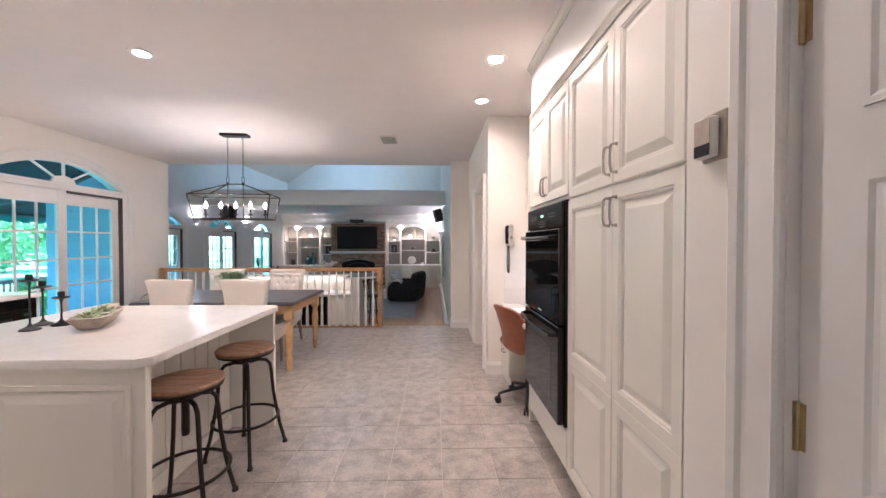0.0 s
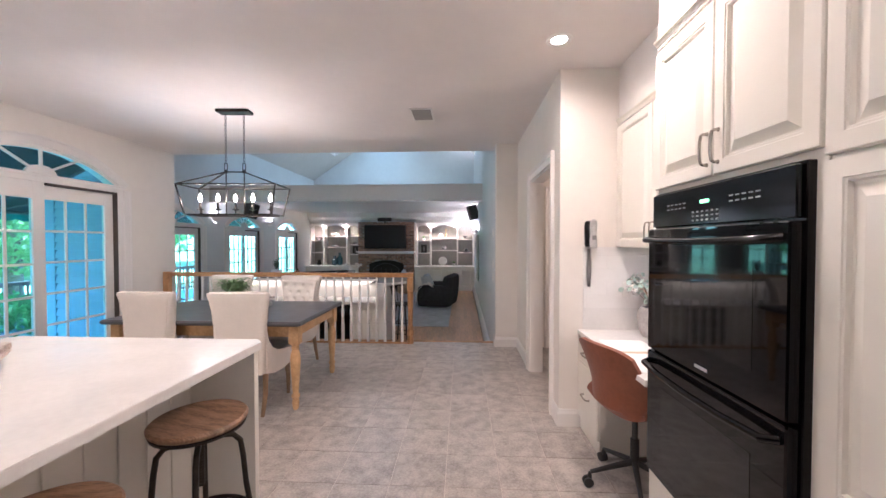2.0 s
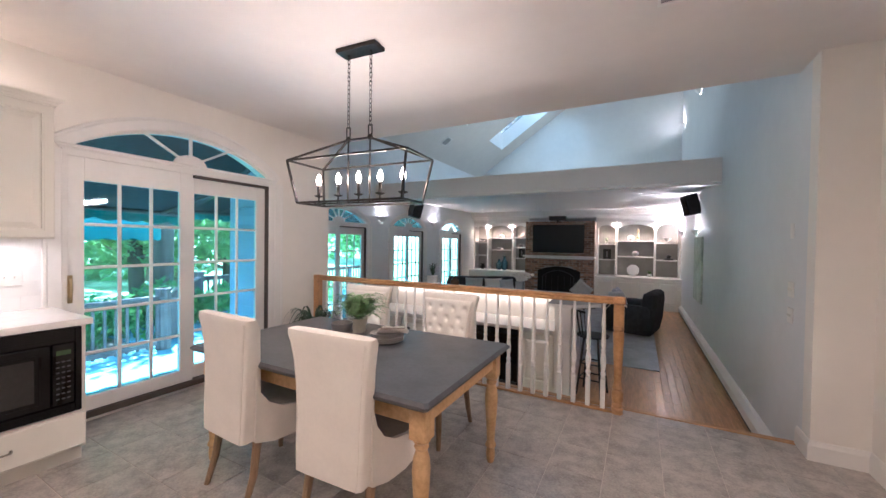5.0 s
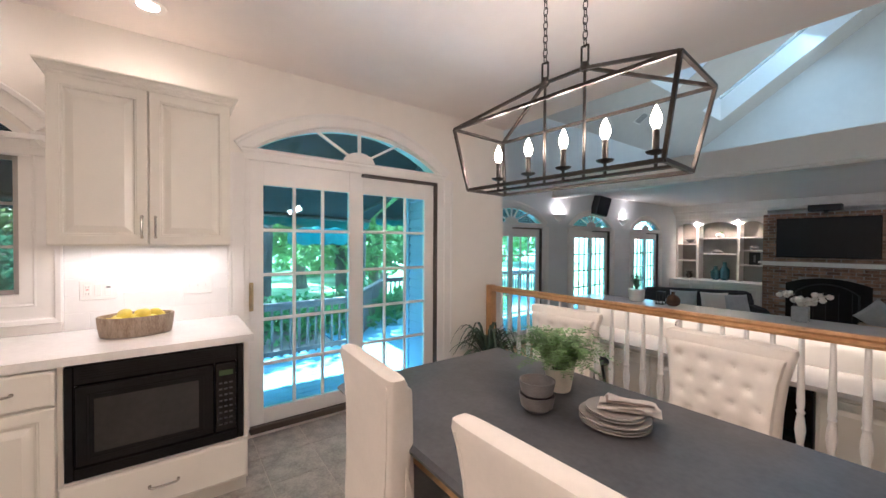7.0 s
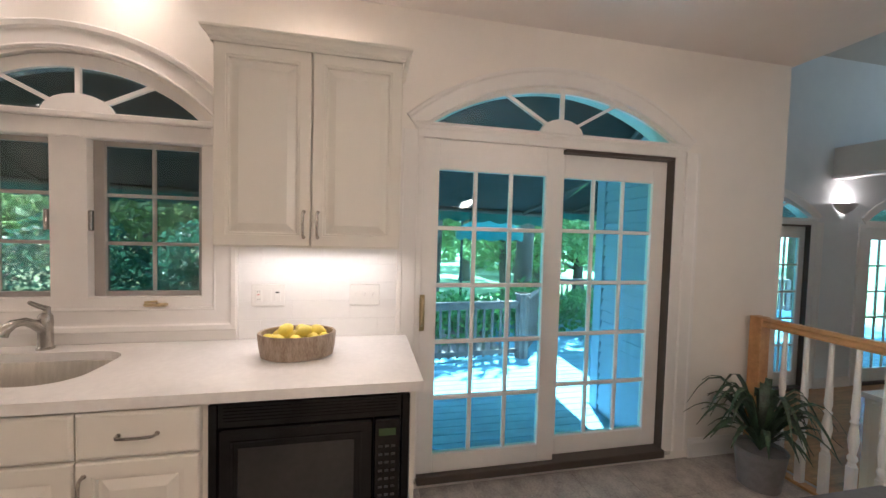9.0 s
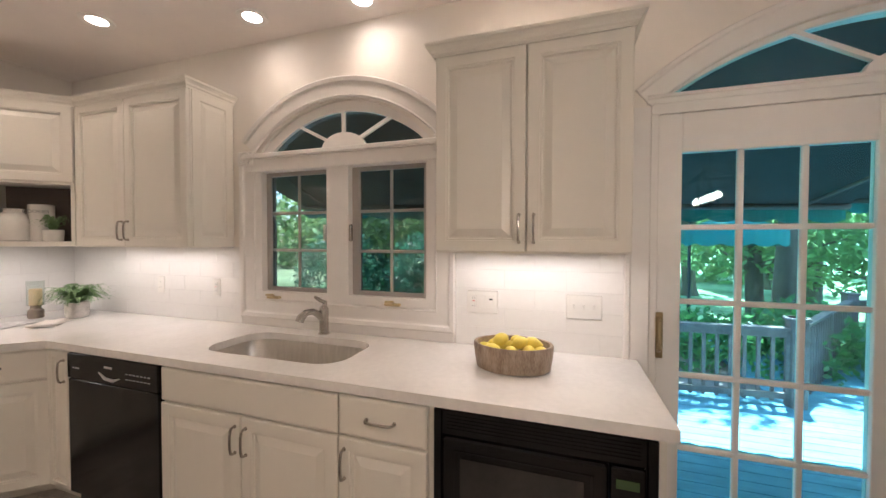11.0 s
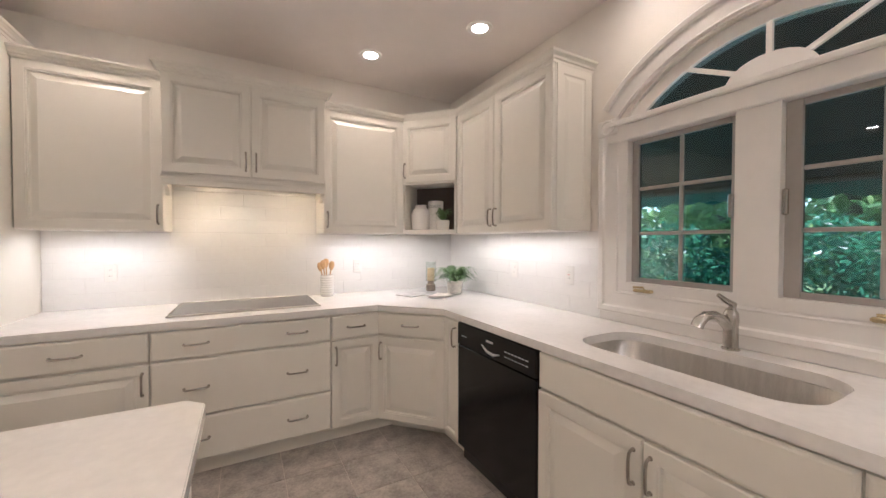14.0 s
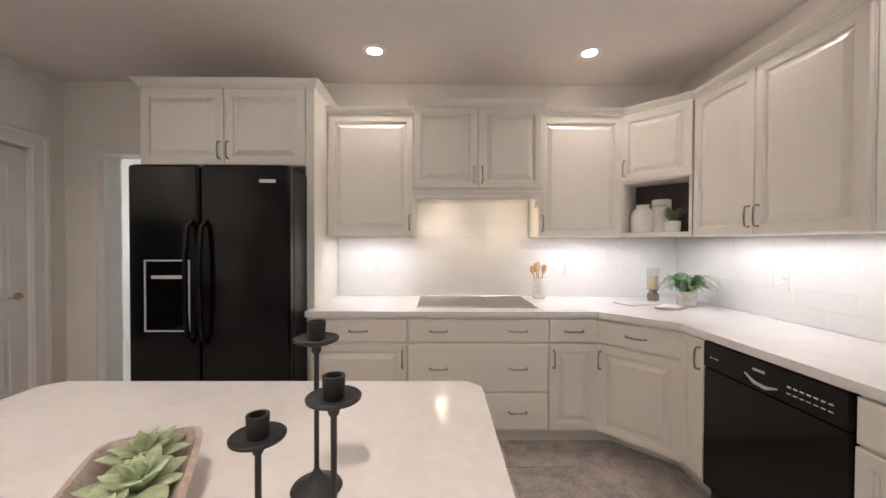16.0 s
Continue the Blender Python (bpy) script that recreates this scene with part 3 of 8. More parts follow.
sweep(bm, [(0, 8.1), (0, 0.0)][::-1], [(0, 0.03), (-0.05, 0.03), (-0.07, 0.06), (-0.07, 0.15), (-0.03, 0.19), (0, 0.2)])
part("cover", bm, TRIM, h)
# the slot's shade is a raised black strip on the cover
part("slot", boxes((-0.074, -0.069, 0.05, 8.05, 0.045, 0.06)), MATTE, h, "dark strip in place of the shaded air slot")

# crown mouldings and casings
def casing(name, path, put, w=0.085, closed=False, label="white moulded casing"):
    bm = bmesh.new()
    prof = [(0, 0.0), (0, 0.012), (0.012, 0.018), (0.03, 0.013), (w * 0.6, 0.016), (w * 0.8, 0.026), (w, 0.026), (w, 0.0)]
    sweep(bm, path, prof, put, closed)
    return struct(name, bm, TRIM, label)


W_PUT = lambda u, v, d: (WX + d, u, v)

# ---- windows and patio doors ----
def pane(parent, y0, y1, z0, z1, x, name="pane"):
    ob = part(name, boxes((x - 0.003, x + 0.003, y0, y1, z0, z1)), SCREENED if y1 < 4.6 and x > -5 else GLASS, parent)
    ob.visible_shadow = False
    return ob


def fan_light(parent, y0, y1, z, rise, x, angles, hub=0.12, w=0.022, fr=0.03, frame_mat=None):
    """An arched light over a window: frame ring, hub, spokes, glass."""
    frame_mat = frame_mat or TRIM
    pts = arc(y0, y1, z, rise, 28)
    bm = bmesh.new()
    sweep(bm, pts[::-1], [(-fr, -0.05), (-fr, 0.012), (fr, 0.012), (fr, -0.05)], lambda u, v, d: (x + d, u, v))
    part("arch_frame", bm, frame_mat, parent)
    c = (y0 + y1) / 2
    bm = bmesh.new()
    plate(bm, [(c + hub * math.cos(a) * 1.15, z + hub * 0.75 * math.sin(a)) for a in [math.pi * i / 14 for i in range(15)]], lambda u, v: (x - 0.02, u, v), lambda u, v: (x + 0.014, u, v))
    part("hub", bm, frame_mat, parent)
    w2, R = (y1 - y0) / 2, ((y1 - y0) ** 2 / 4 + rise * rise) / (2 * rise)
    for a in angles:
        a = radians(a)
        d = 0.0
        while d < 2 and math.hypot(d * math.cos(a), z + d * math.sin(a) - (z + rise - R)) < R - 0.01:
            d += 0.004
        bm = bmesh.new()
        bar(bm, (x + 0.0, c + hub * 0.6 * math.cos(a), z + hub * 0.6 * math.sin(a)), (x + 0.0, c + d * math.cos(a), z + d * math.sin(a)), w, 0.019)
        part("spoke", bm, frame_mat, parent)
    bm = bmesh.new()
    plate(bm, pts, lambda u, v: (x - 0.012, u, v), lambda u, v: (x - 0.007, u, v))
    ob = part("arch_pane", bm, SCREENED if y1 < 4.6 and x > -5 else GLASS, parent)
    ob.visible_shadow = False


def leaf_of(parent, y0, y1, z0, z1, g, x, cols, rows, material, name="leaf", bw=0.024, t=0.045):
    """A glazed leaf facing +x: stiles and rails round the glass g = (y0, y1, z0, z1), with glazing bars."""
    a, b, c, d = g
    leaf = part(name, boxes((x - t, x, y0, a, z0, z1), (x - t, x, b, y1, z0, z1), (x - t, x, a, b, z0, c), (x - t, x, a, b, d, z1), bev=0.003), material, parent)
    for i in range(1, cols):
        u = a + (b - a) * i / cols
        part("glazing_bar", boxes((x - t * 0.7, x - 0.008, u - bw / 2, u + bw / 2, c, d), bev=0.004), material, leaf)
    for i in range(1, rows):
        v = c + (d - c) * i / rows
        part("glazing_bar", boxes((x - t * 0.7 - 0.001, x - 0.007, a, b, v - bw / 2, v + bw / 2), bev=0.004), material, leaf)
    for i in range(cols):
        for j in range(rows):
            pane(leaf, a + (b - a) * i / cols, a + (b - a) * (i + 1) / cols, c + (d - c) * j / rows, c + (d - c) * (j + 1) / rows, x - t / 2)
    return leaf


SASH = mat("taupe_sash_paint", (0.40, 0.37, 0.34), 0.45, var=0.02)
TRACK = mat("dark_bronze_track", (0.07, 0.055, 0.045), 0.5, var=0.05)
W_PUT = lambda u, v, d: (WX + d, u, v)
CASING = [(0, 0.0), (0, 0.012), (0.008, 0.018), (0.016, 0.015), (0.072, 0.017), (0.082, 0.019), (0.09, 0.029), (0.112, 0.033), (0.12, 0.028), (0.12, 0.0)]

win = thing("window_1", 0, 0, 0, 0, "arched kitchen window with two dark-edged casements over the sink", "window", kind="structure")
part("frame", boxes((WX - 0.1, WX + 0.012, 3.58, 3.73, 1.1401, 1.90), (WX - 0.1, WX + 0.012, 3.04, 3.09, 1.1401, 1.90), (WX - 0.1, WX + 0.012, 4.22, 4.27, 1.1401, 1.90), (WX - 0.1, WX + 0.012, 3.04, 4.27, 1.09, 1.14)), TRIM, win)
part("transom", boxes((WX - 0.1, WX + 0.03, 2.98, 4.33, 1.90, 1.985), (WX - 0.1, WX + 0.045, 2.97, 4.34, 1.985, 2.015), bev=0.006), TRIM, win)
for a, b, flip in ((3.09, 3.58, 0), (3.73, 4.22, 1)):
    g = (a + (0.035 if not flip else 0.05), b - 0.03, 1.165, 1.875)
    s = leaf_of(win, a, b, 1.14, 1.90, g, WX - 0.03, 2, 3, SASH, "casement", 0.018, 0.035)
fan_light(win, 3.10, 4.25, 2.015, 0.25, WX - 0.03, (27, 90, 153), 0.13, 0.02)
for y in (3.19, 4.02):
    bm = boxes((WX + 0.005, WX + 0.035, y - 0.05, y + 0.05, 1.095, 1.112), bev=0.005)
    tube(bm, [(WX + 0.03, y + 0.01, 1.112), (WX + 0.05, y + 0.02, 1.125), (WX + 0.055, y - 0.03, 1.122)], 0.006)
    part("crank", bm, BRASS, win, "small brass crank handle")
for y in (3.567, 3.745):
    part("latch", boxes((WX + 0.0, WX + 0.022, y - 0.009, y + 0.009, 1.46, 1.56), bev=0.004), NICKEL, win, "slim metal casement latch")
tr = thing("window_trim", 0, 0, 0, 0, "deep white fluted trim round the arched window", "trim", kind="structure")
bm = bmesh.new()
sweep(bm, [(3.04, 1.95), (3.04, 1.088), (4.27, 1.088), (4.27, 1.95)], CASING, W_PUT)
part("casing", bm, TRIM, tr)
bm = bmesh.new()
sweep(bm, arc(3.03, 4.28, 2.03, 0.28, 30)[::-1], [(o * 0.95, d * 1.15) for o, d in CASING], W_PUT)
part("arch_casing", bm, TRIM, tr)
for y in (2.98, 4.33):
    bm = boxes((WX, WX + 0.036, y - 0.062, y + 0.062, 1.945, 2.035), bev=0.004)
    lathe(bm, [(0.045, 0.036), (0.045, 0.042), (0.036, 0.044), (0.03, 0.038), (0.018, 0.039), (0.010, 0.046), (0.001, 0.047)], 20, WX, y, 1.99, axis="x")
    part("rosette", bm, TRIM, tr, "carved round rosette block")
bm = bmesh.new()
box(bm, WX, WX + 0.016, 2.925, 4.385, 0.9155, 0.9675, bev=0.003)
part("sill", bm, TRIM, tr, "plain white strip under the window casing")


FLAT_CASING = [(0, 0.0), (0, 0.010), (0.006, 0.014), (0.078, 0.014), (0.086, 0.020), (0.102, 0.020), (0.108, 0.012), (0.108, 0.0)]


def patio_door(name, label, y0, y1, z0, head, rise, wall_x, glassL, glassR, split, bars=(3, 5), fan=(30, 90, 150), handle_side=True, hub=0.125):
    d = thing(name, 0, 0, 0, 0, label, "patio door", kind="structure")
    x = wall_x
    put = lambda u, v, k: (wall_x + k, u, v)
    part("frame", boxes((x - 0.15, x + 0.004, y0, y0 + 0.03, z0, head), (x - 0.15, x + 0.004, y1 - 0.075, y1, z0, head), (x - 0.15, x + 0.006, y0, y1, head - 0.035, head + 0.05), bev=0.002), TRIM, d)
    part("threshold", boxes((x - 0.15, x + 0.03, y0 + 0.03, y1 - 0.075, z0 - 0.03, z0 + 0.02), bev=0.004), TRACK, d, "dark bronze sill track")
    part("track", boxes((x - 0.12, x - 0.002, y1 - 0.083, y1 - 0.075, z0 + 0.02, head - 0.035), (x - 0.1, x - 0.0, split + 0.02, y1 - 0.083, head - 0.056, head - 0.036)), TRACK, d, "dark bronze side track")
    leaf_of(d, y0 + 0.03, split, z0 + 0.02, head - 0.036, glassL, x - 0.004, *bars, TRIM, "sliding_leaf", 0.024, 0.045)
    leaf_of(d, split - 0.03, y1 - 0.085, z0 + 0.02, head - 0.058, glassR, x - 0.056, *bars, TRIM, "fixed_leaf", 0.024, 0.045)
    bm = bmesh.new()
    sweep(bm, [(y0 - 0.02, 0), (y1 + 0.02, 0)], [(0, head + 0.012), (0.012, head + 0.012), (0.018, head + 0.03), (0.012, head + 0.04), (0.02, head + 0.05), (0.0, head + 0.05)], lambda u, v, k: (x - v, u, k))
    part("transom", bm, TRIM, d)
    fan_light(d, y0 + 0.015, y1 - 0.015, head + 0.05, rise - 0.05, x - 0.03, fan, hub, 0.026)
    bm = bmesh.new()
    sweep(bm, [(y1, z0), (y1, head + 0.0)], FLAT_CASING, put)
    sweep(bm, [(y0, head + 0.0), (y0, z0)], FLAT_CASING, put)
    sweep(bm, arc(y0 - 0.0, y1 + 0.0, head, rise, 30)[::-1], FLAT_CASING, put)
    part("casing", bm, TRIM, d)
    if handle_side:
        bm = boxes((x - 0.003, x + 0.004, y0 + 0.022, y0 + 0.057, 0.93, 1.14), bev=0.003)
        tube(bm, [(x, y0 + 0.039, 0.96), (x + 0.03, y0 + 0.039, 0.975), (x + 0.042, y0 + 0.039, 1.035), (x + 0.03, y0 + 0.039, 1.10), (x, y0 + 0.039, 1.115)], 0.008)
        part("door_handle", bm, BRASS, d, "antique brass pull handle", True)
    return d


patio_door("patio_door_1", "white sliding patio door with small panes and an arched light above", 5.31, 7.09, 0.06, 2.07, 0.33, WX, (5.435, 6.10, 0.19, 1.86), (6.25, 6.90, 0.20, 1.865), 6.21)
for i, (a, b, z0, hd, rs) in enumerate(FRD):
    w = b - a
    patio_door("patio_door_%d" % (i + 2), "white living room patio door with small panes and an arched light", a, b, z0, hd, rs, -5.9,
               (a + 0.14, a + w * 0.45, z0 + 0.2, hd - 0.2), (a + w * 0.54, b - 0.17, z0 + 0.2, hd - 0.2), a + w * 0.5, (3, 5), (22, 56, 90, 124, 158), False, 0.14)

# white panel doors
def panel_door(name, label, m, w, h, hinge_side=0, lever=True):
    root = thing(name, 0, 0, 0, 0, label, "door", kind="structure")
    root.matrix_world = m
    bm = boxes((0, w, -0.038, 0.0, 0.008, h))
    st, mid = 0.11, 0.10
    cw = (w - 2 * st - mid) / 2
    st2 = [(0, 0.0), (0.0, 0.001), (0.010, -0.009), (0.022, -0.009), (0.045, -0.001), (0.05, 0.0005)]
    leaf = part("leaf", bm, TRIM, root)
    for z0, z1 in ((0.22, 0.80), (0.93, 1.52), (1.64, h - 0.13)):
        for x0 in (st, st + cw + mid):
            b2 = bmesh.new()
            rings_panel(b2, x0, x0 + cw, z0, z1, [(0, 0.0), (0, 0.006), (0.012, 0.006), (0.02, 0.001), (0.03, 0.001), (0.055, 0.007)])
            part("panel", b2, TRIM, leaf)
    if lever:
        bm = bmesh.new()
        kx = w - 0.065 if hinge_side == 0 else 0.065
        lathe(bm, [(0.03, 0), (0.03, 0.006), (0.011, 0.012), (0.011, 0.035)], 18, kx, 0, 0.95, axis="y")
        sgn = -1 if hinge_side == 0 else 1
        tube(bm, [(kx, 0.034, 0.95), (kx + sgn * 0.03, 0.04, 0.953), (kx + sgn * 0.06, 0.04, 0.945), (kx + sgn * 0.10, 0.038, 0.952)], 0.008, radii=[0.01, 0.009, 0.008, 0.006])
        part("lever", bm, BRASS, root, "brass lever handle", True)
    hx = 0.0 if hinge_side == 0 else w
    for z in (0.2, 1.01, 1.86):
        bm = boxes((hx - 0.016, hx + 0.016, -0.002, 0.002, z - 0.05, z + 0.05))
        lathe(bm, [(0.007, -0.052), (0.007, 0.052)], 10, hx, 0.006, z)
        part("hinge", bm, BRASS, root, "aged brass hinge", True)
    return root


panel_door("door_1", "closed white six-panel door with brass lever and hinges", pose(EX + 0.03, 1.435, 0, 0, 0, 90), 0.91, 2.08, 1)
panel_door("door_2", "closed white six-panel hall door", pose(2.02, 7.578, 0, 0, 0, 180), 0.82, 2.04, 0, False)
bm = bmesh.new()
E_PUT = lambda u, v, d: (EX - d, u, v)
sweep(bm, [(1.43, 0), (1.43, 2.10), (2.35, 2.10), (2.35, 0)][::-1], CASING, E_PUT)
struct("door_casing", bm, TRIM, "white moulded door casing")
struct("door_jamb", boxes((EX + 0.0, EX + 0.16, 1.415, 1.434, 0, 2.1), (EX + 0.001, EX + 0.16, 2.346, 2.365, 0, 2.1), (EX + 0.08, EX + 0.16, 1.43, 2.35, 0.0, 2.1)), TRIM, "white door jamb")
bm = bmesh.new()
D_PUT = lambda u, v, d: (0.70 - d, u, v)
sweep(bm, [(5.72, 0), (5.72, 2.07), (6.64, 2.07), (6.64, 0)][::-1], [(o * 0.75, d) for o, d in CASING], D_PUT)
struct("door_casing", bm, TRIM, "white moulded casing of the hall doorway")
struct("door_jamb", boxes((0.699, 0.83, 5.70, 5.735, 0, 2.055), (0.699, 0.83, 6.625, 6.66, 0, 2.055), (0.699, 0.83, 5.735, 6.625, 2.055, 2.085)), TRIM, "white lining of the hall doorway")
bm = bmesh.new()
sweep(bm, [(1.15, 0), (1.15, 2.06), (2.06, 2.06), (2.06, 0)][::-1], [(o * 0.75, d) for o, d in CASING], lambda u, v, d: (u, 7.578 - d, v))
struct("door_casing", bm, TRIM, "white moulded casing of the hall door")
bm = bmesh.new()
sweep(bm, [(-0.22, 0), (-0.22, 2.11), (0.53, 2.11), (0.53, 0)][::-1], [(o * 0.75, d * 0.6) for o, d in CASING], lambda u, v, d: (u, SY + d, v))
struct("door_casing", bm, TRIM, "white casing of the south doorway")

# ---- fitted cabinets ----
D0, D1, B0, B1 = 0.705, 0.862, 0.115, 0.695
BF = -3.72
base = "white raised-panel base cabinet under the quartz worktop"
cabinet("base_cabinet", "cream base cabinet with one drawer over a raised-panel door", (-2.10, 1.87), (-1.45, 1.87), 0.68, 0.1, 0.874, [("drawer", 0, 0.65, D0, D1, "c"), ("door", 0, 0.65, B0, B1, "lt")], "base cabinets")
cabinet("drawer_cabinet", "cream three-drawer cabinet under the cooktop with six bar pulls", (-3.05, 1.87), (-2.10, 1.87), 0.68, 0.1, 0.874, [("drawer", 0, 0.95, D0, D1, "c0.22 c0.78"), ("drawer", 0, 0.95, 0.372, B1, "c0.22 c0.78"), ("drawer", 0, 0.95, B0, 0.364, "c0.22 c0.78")], "base cabinets")
cabinet("base_cabinet", "narrow cream base cabinet with a small drawer and door", (-3.38, 1.87), (-3.05, 1.87), 0.68, 0.1, 0.874, [("drawer", 0, 0.33, D0, D1, "c"), ("door", 0, 0.33, B0, B1, "rt")], "base cabinets")
dw = math.hypot(0.34, 0.37)
cabinet("corner_cabinet", "cream diagonal corner base cabinet", (BF, 2.24), (-3.38, 1.87), 0.40, 0.101, 0.873, [("drawer", 0, dw, D0, D1, "c"), ("door", 0, dw, B0, B1, "rt")], "base cabinets")
cabinet("base_cabinet", "very narrow cream cabinet beside the dishwasher", (BF, 2.425), (BF, 2.24), 0.6, 0.1, 0.874, [("door", 0, 0.185, B0, D1, "lt")], "base cabinets")
cabinet("sink_cabinet", "cream sink cabinet with a plain false front over two doors", (BF, 4.10), (BF, 3.12), 0.12, 0.1, 0.874, [("drawer", 0, 0.98, D0, D1, ""), ("door", 0, 0.49, B0, B1, "rt"), ("door", 0.49, 0.98, B0, B1, "lt")], "base cabinets")
cabinet("base_cabinet", "cream base cabinet with drawer over a raised-panel door", (BF, 4.475), (BF, 4.10), 0.6, 0.1, 0.874, [("drawer", 0, 0.375, D0, D1, "c"), ("door", 0, 0.375, B0, B1, "rt")], "base cabinets")
mwc = cabinet("microwave_cabinet", "cream end cabinet that holds the built-in microwave over one drawer", (BF, 5.235), (BF, 4.475), 0.6, 0.1, 0.335, [("drawer", 0, 0.76, B0, 0.325, "c")], "base cabinets")
part("side_wall", boxes((0, 0.02, -0.6, 0.0, 0.3355, 0.874), (0.74, 0.759, -0.6, 0, 0.3355, 0.874), (0.02, 0.74, -0.6, -0.55, 0.3355, 0.874)), CAB, mwc)
struct("toe_kick", boxes((-3.38, -1.45, SY, 1.80, 0, 0.0995), (WX, -3.79, 2.24, 5.235, 0, 0.0995)), CAB, "recessed toe kick under the base cabinets")
bm = bmesh.new()
prism(bm, [(-3.79, 2.2399), (-3.79, 2.10), (-3.50, 1.8), (-3.3801, 1.8), (-3.3801, 1.3), (-4.2, 1.3), (-4.2, 2.2399)], 0, 0.099)
struct("toe_kick", bm, CAB, "recessed corner toe kick")

# worktop with a round-cornered sink opening
def round_half(u, half, length, r):
    """Half width of a round-cornered oblong at the distance u from its middle."""
    e = abs(u) - (length / 2 - r)
    return half if e <= 0 else half - r + math.sqrt(max(0, r * r - e * e))


SC, SL_, SHW = 3.585, 0.81, 0.20
SXC = -4.035
bm = bmesh.new()
Z0, Z1 = 0.876, 0.915
prism(bm, [(WX, SY), (-1.425, SY), (-1.425, 1.90), (-3.365, 1.90), (-3.69, 2.255), (-3.69, 2.7), (WX, 2.7)], Z0, Z1)
cuts = [2.7, SC - SL_ / 2] + [SC + SL_ / 2 * math.sin(math.pi / 2 * i / 14) for i in range(-13, 14)] + [SC + SL_ / 2, 5.262]
for a, b in zip(cuts, cuts[1:]):
    if SC - SL_ / 2 <= (a + b) / 2 <= SC + SL_ / 2:
        ha, hb = round_half(a - SC, SHW, SL_, 0.13), round_half(b - SC, SHW, SL_, 0.13)
        ha = 0.0 if abs(a - SC) > SL_ / 2 - 1e-6 else ha
        hb = 0.0 if abs(b - SC) > SL_ / 2 - 1e-6 else hb
        prism(bm, [(WX, a), (SXC - ha, a), (SXC - hb, b), (WX, b)], Z0, Z1)
        prism(bm, [(SXC + ha, a), (-3.69, a), (-3.69, b), (SXC + hb, b)], Z0, Z1)
    else:
        prism(bm, [(WX, a), (-3.69, a), (-3.69, b), (WX, b)], Z0, Z1)
weld(bm)
tagged(part("worktop", bm, QUARTZ, None, "white quartz worktop that turns the corner of the kitchen"), category="worktop")
sink = thing("sink", SXC, SC, 0, 0, "undermounted brushed steel single-bowl sink", "sink")
bm = bmesh.new()
prev = None
for grow, z in ((0.025, 0.874), (0.004, 0.874), (0.0, 0.868), (-0.012, 0.74), (-0.03, 0.705), (-0.06, 0.695)):
    L_, H_, r = SL_ + 2 * grow, SHW + grow, 0.13 + grow
    ring = []
    for i in range(48):
        a = 2 * math.pi * i / 48
        cx, cy = math.cos(a), math.sin(a)
        ex = 0.35
        ring.append(bm.verts.new((H_ * math.copysign(abs(cx) ** 0.45, cx), L_ / 2 * math.copysign(abs(cy) ** 0.32, cy), z)))
    if prev:
        for i in range(48):
            bm.faces.new((prev[i], prev[(i + 1) % 48], ring[(i + 1) % 48], ring[i]))
    prev = ring
bm.faces.new(prev)
part("bowl", bm, STEEL, sink, "", True)
bm = bmesh.new()
lathe(bm, [(0.045, 0.6955), (0.043, 0.699), (0.03, 0.697), (0.001, 0.697)], 20, -0.02, 0, 0)
part("drain", bm, NICKEL, sink, "round drain")
fc = thing("faucet", -4.30, 3.60, 0.915, 0, "brushed nickel pull-out kitchen faucet with a lever on top", "faucet")
bm = bmesh.new()
lathe(bm, [(0.032, 0), (0.032, 0.006), (0.027, 0.012), (0.026, 0.10), (0.028, 0.12), (0.026, 0.15), (0.018, 0.165), (0.001, 0.17)], 20)
part("body", bm, NICKEL, fc, "", True)
bm = bmesh.new()
tube(bm, [(0.0, 0, 0.085), (0.03, -0.015, 0.12), (0.065, -0.03, 0.142), (0.10, -0.045, 0.14), (0.13, -0.055, 0.118), (0.138, -0.06, 0.095)], 0.018, 12, radii=[0.024, 0.021, 0.018, 0.019, 0.023, 0.024])
part("spout", bm, NICKEL, fc, "", True)
bm = bmesh.new()
tube(bm, [(0, 0, 0.155), (-0.005, 0.005, 0.185), (0.02, -0.01, 0.20), (0.05, -0.025, 0.225)], 0.01, 10, radii=[0.016, 0.014, 0.012, 0.008])
part("lever", bm, NICKEL, fc, "", True)

# wall cabinets
up = "wall cabinets"
U0, U1 = 1.42, 2.362
cabinet("wall_cabinet", "tall cream wall cabinet with a single raised-panel door", (-2.112, 1.47), (-1.452, 1.47), 0.3, U0, U1, [("door", 0, 0.66, U0 + 0.004, U1 - 0.012, "lb")], up)
hc = cabinet("range_hood_cabinet", "deep cream hood cabinet with two doors and lights below", (-3.072, 1.60), (-2.118, 1.60), 0.43, 1.76, 2.382, [("door", 0, 0.477, 1.775, 2.369, "rb"), ("door", 0.477, 0.954, 1.775, 2.369, "lb")], up)
part("valance", boxes((-0.0, 0.954, -0.02, 0.004, 1.70, 1.7595), (-0.006, 0.96, -0.02, 0.012, 1.735, 1.757), bev=0.003), CAB, hc)
for x in (0.0, 0.932):
    bm = bmesh.new()
    plate(bm, [(-0.125, 1.645), (-0.118, 1.672), (-0.095, 1.690), (-0.055, 1.697), (-0.021, 1.70), (-0.021, 1.7585), (-0.125, 1.7585)], lambda u, v: (x, u, v), lambda u, v: (x + 0.022, u, v))
    part("bracket", bm, CAB, hc, "small curved side bracket")
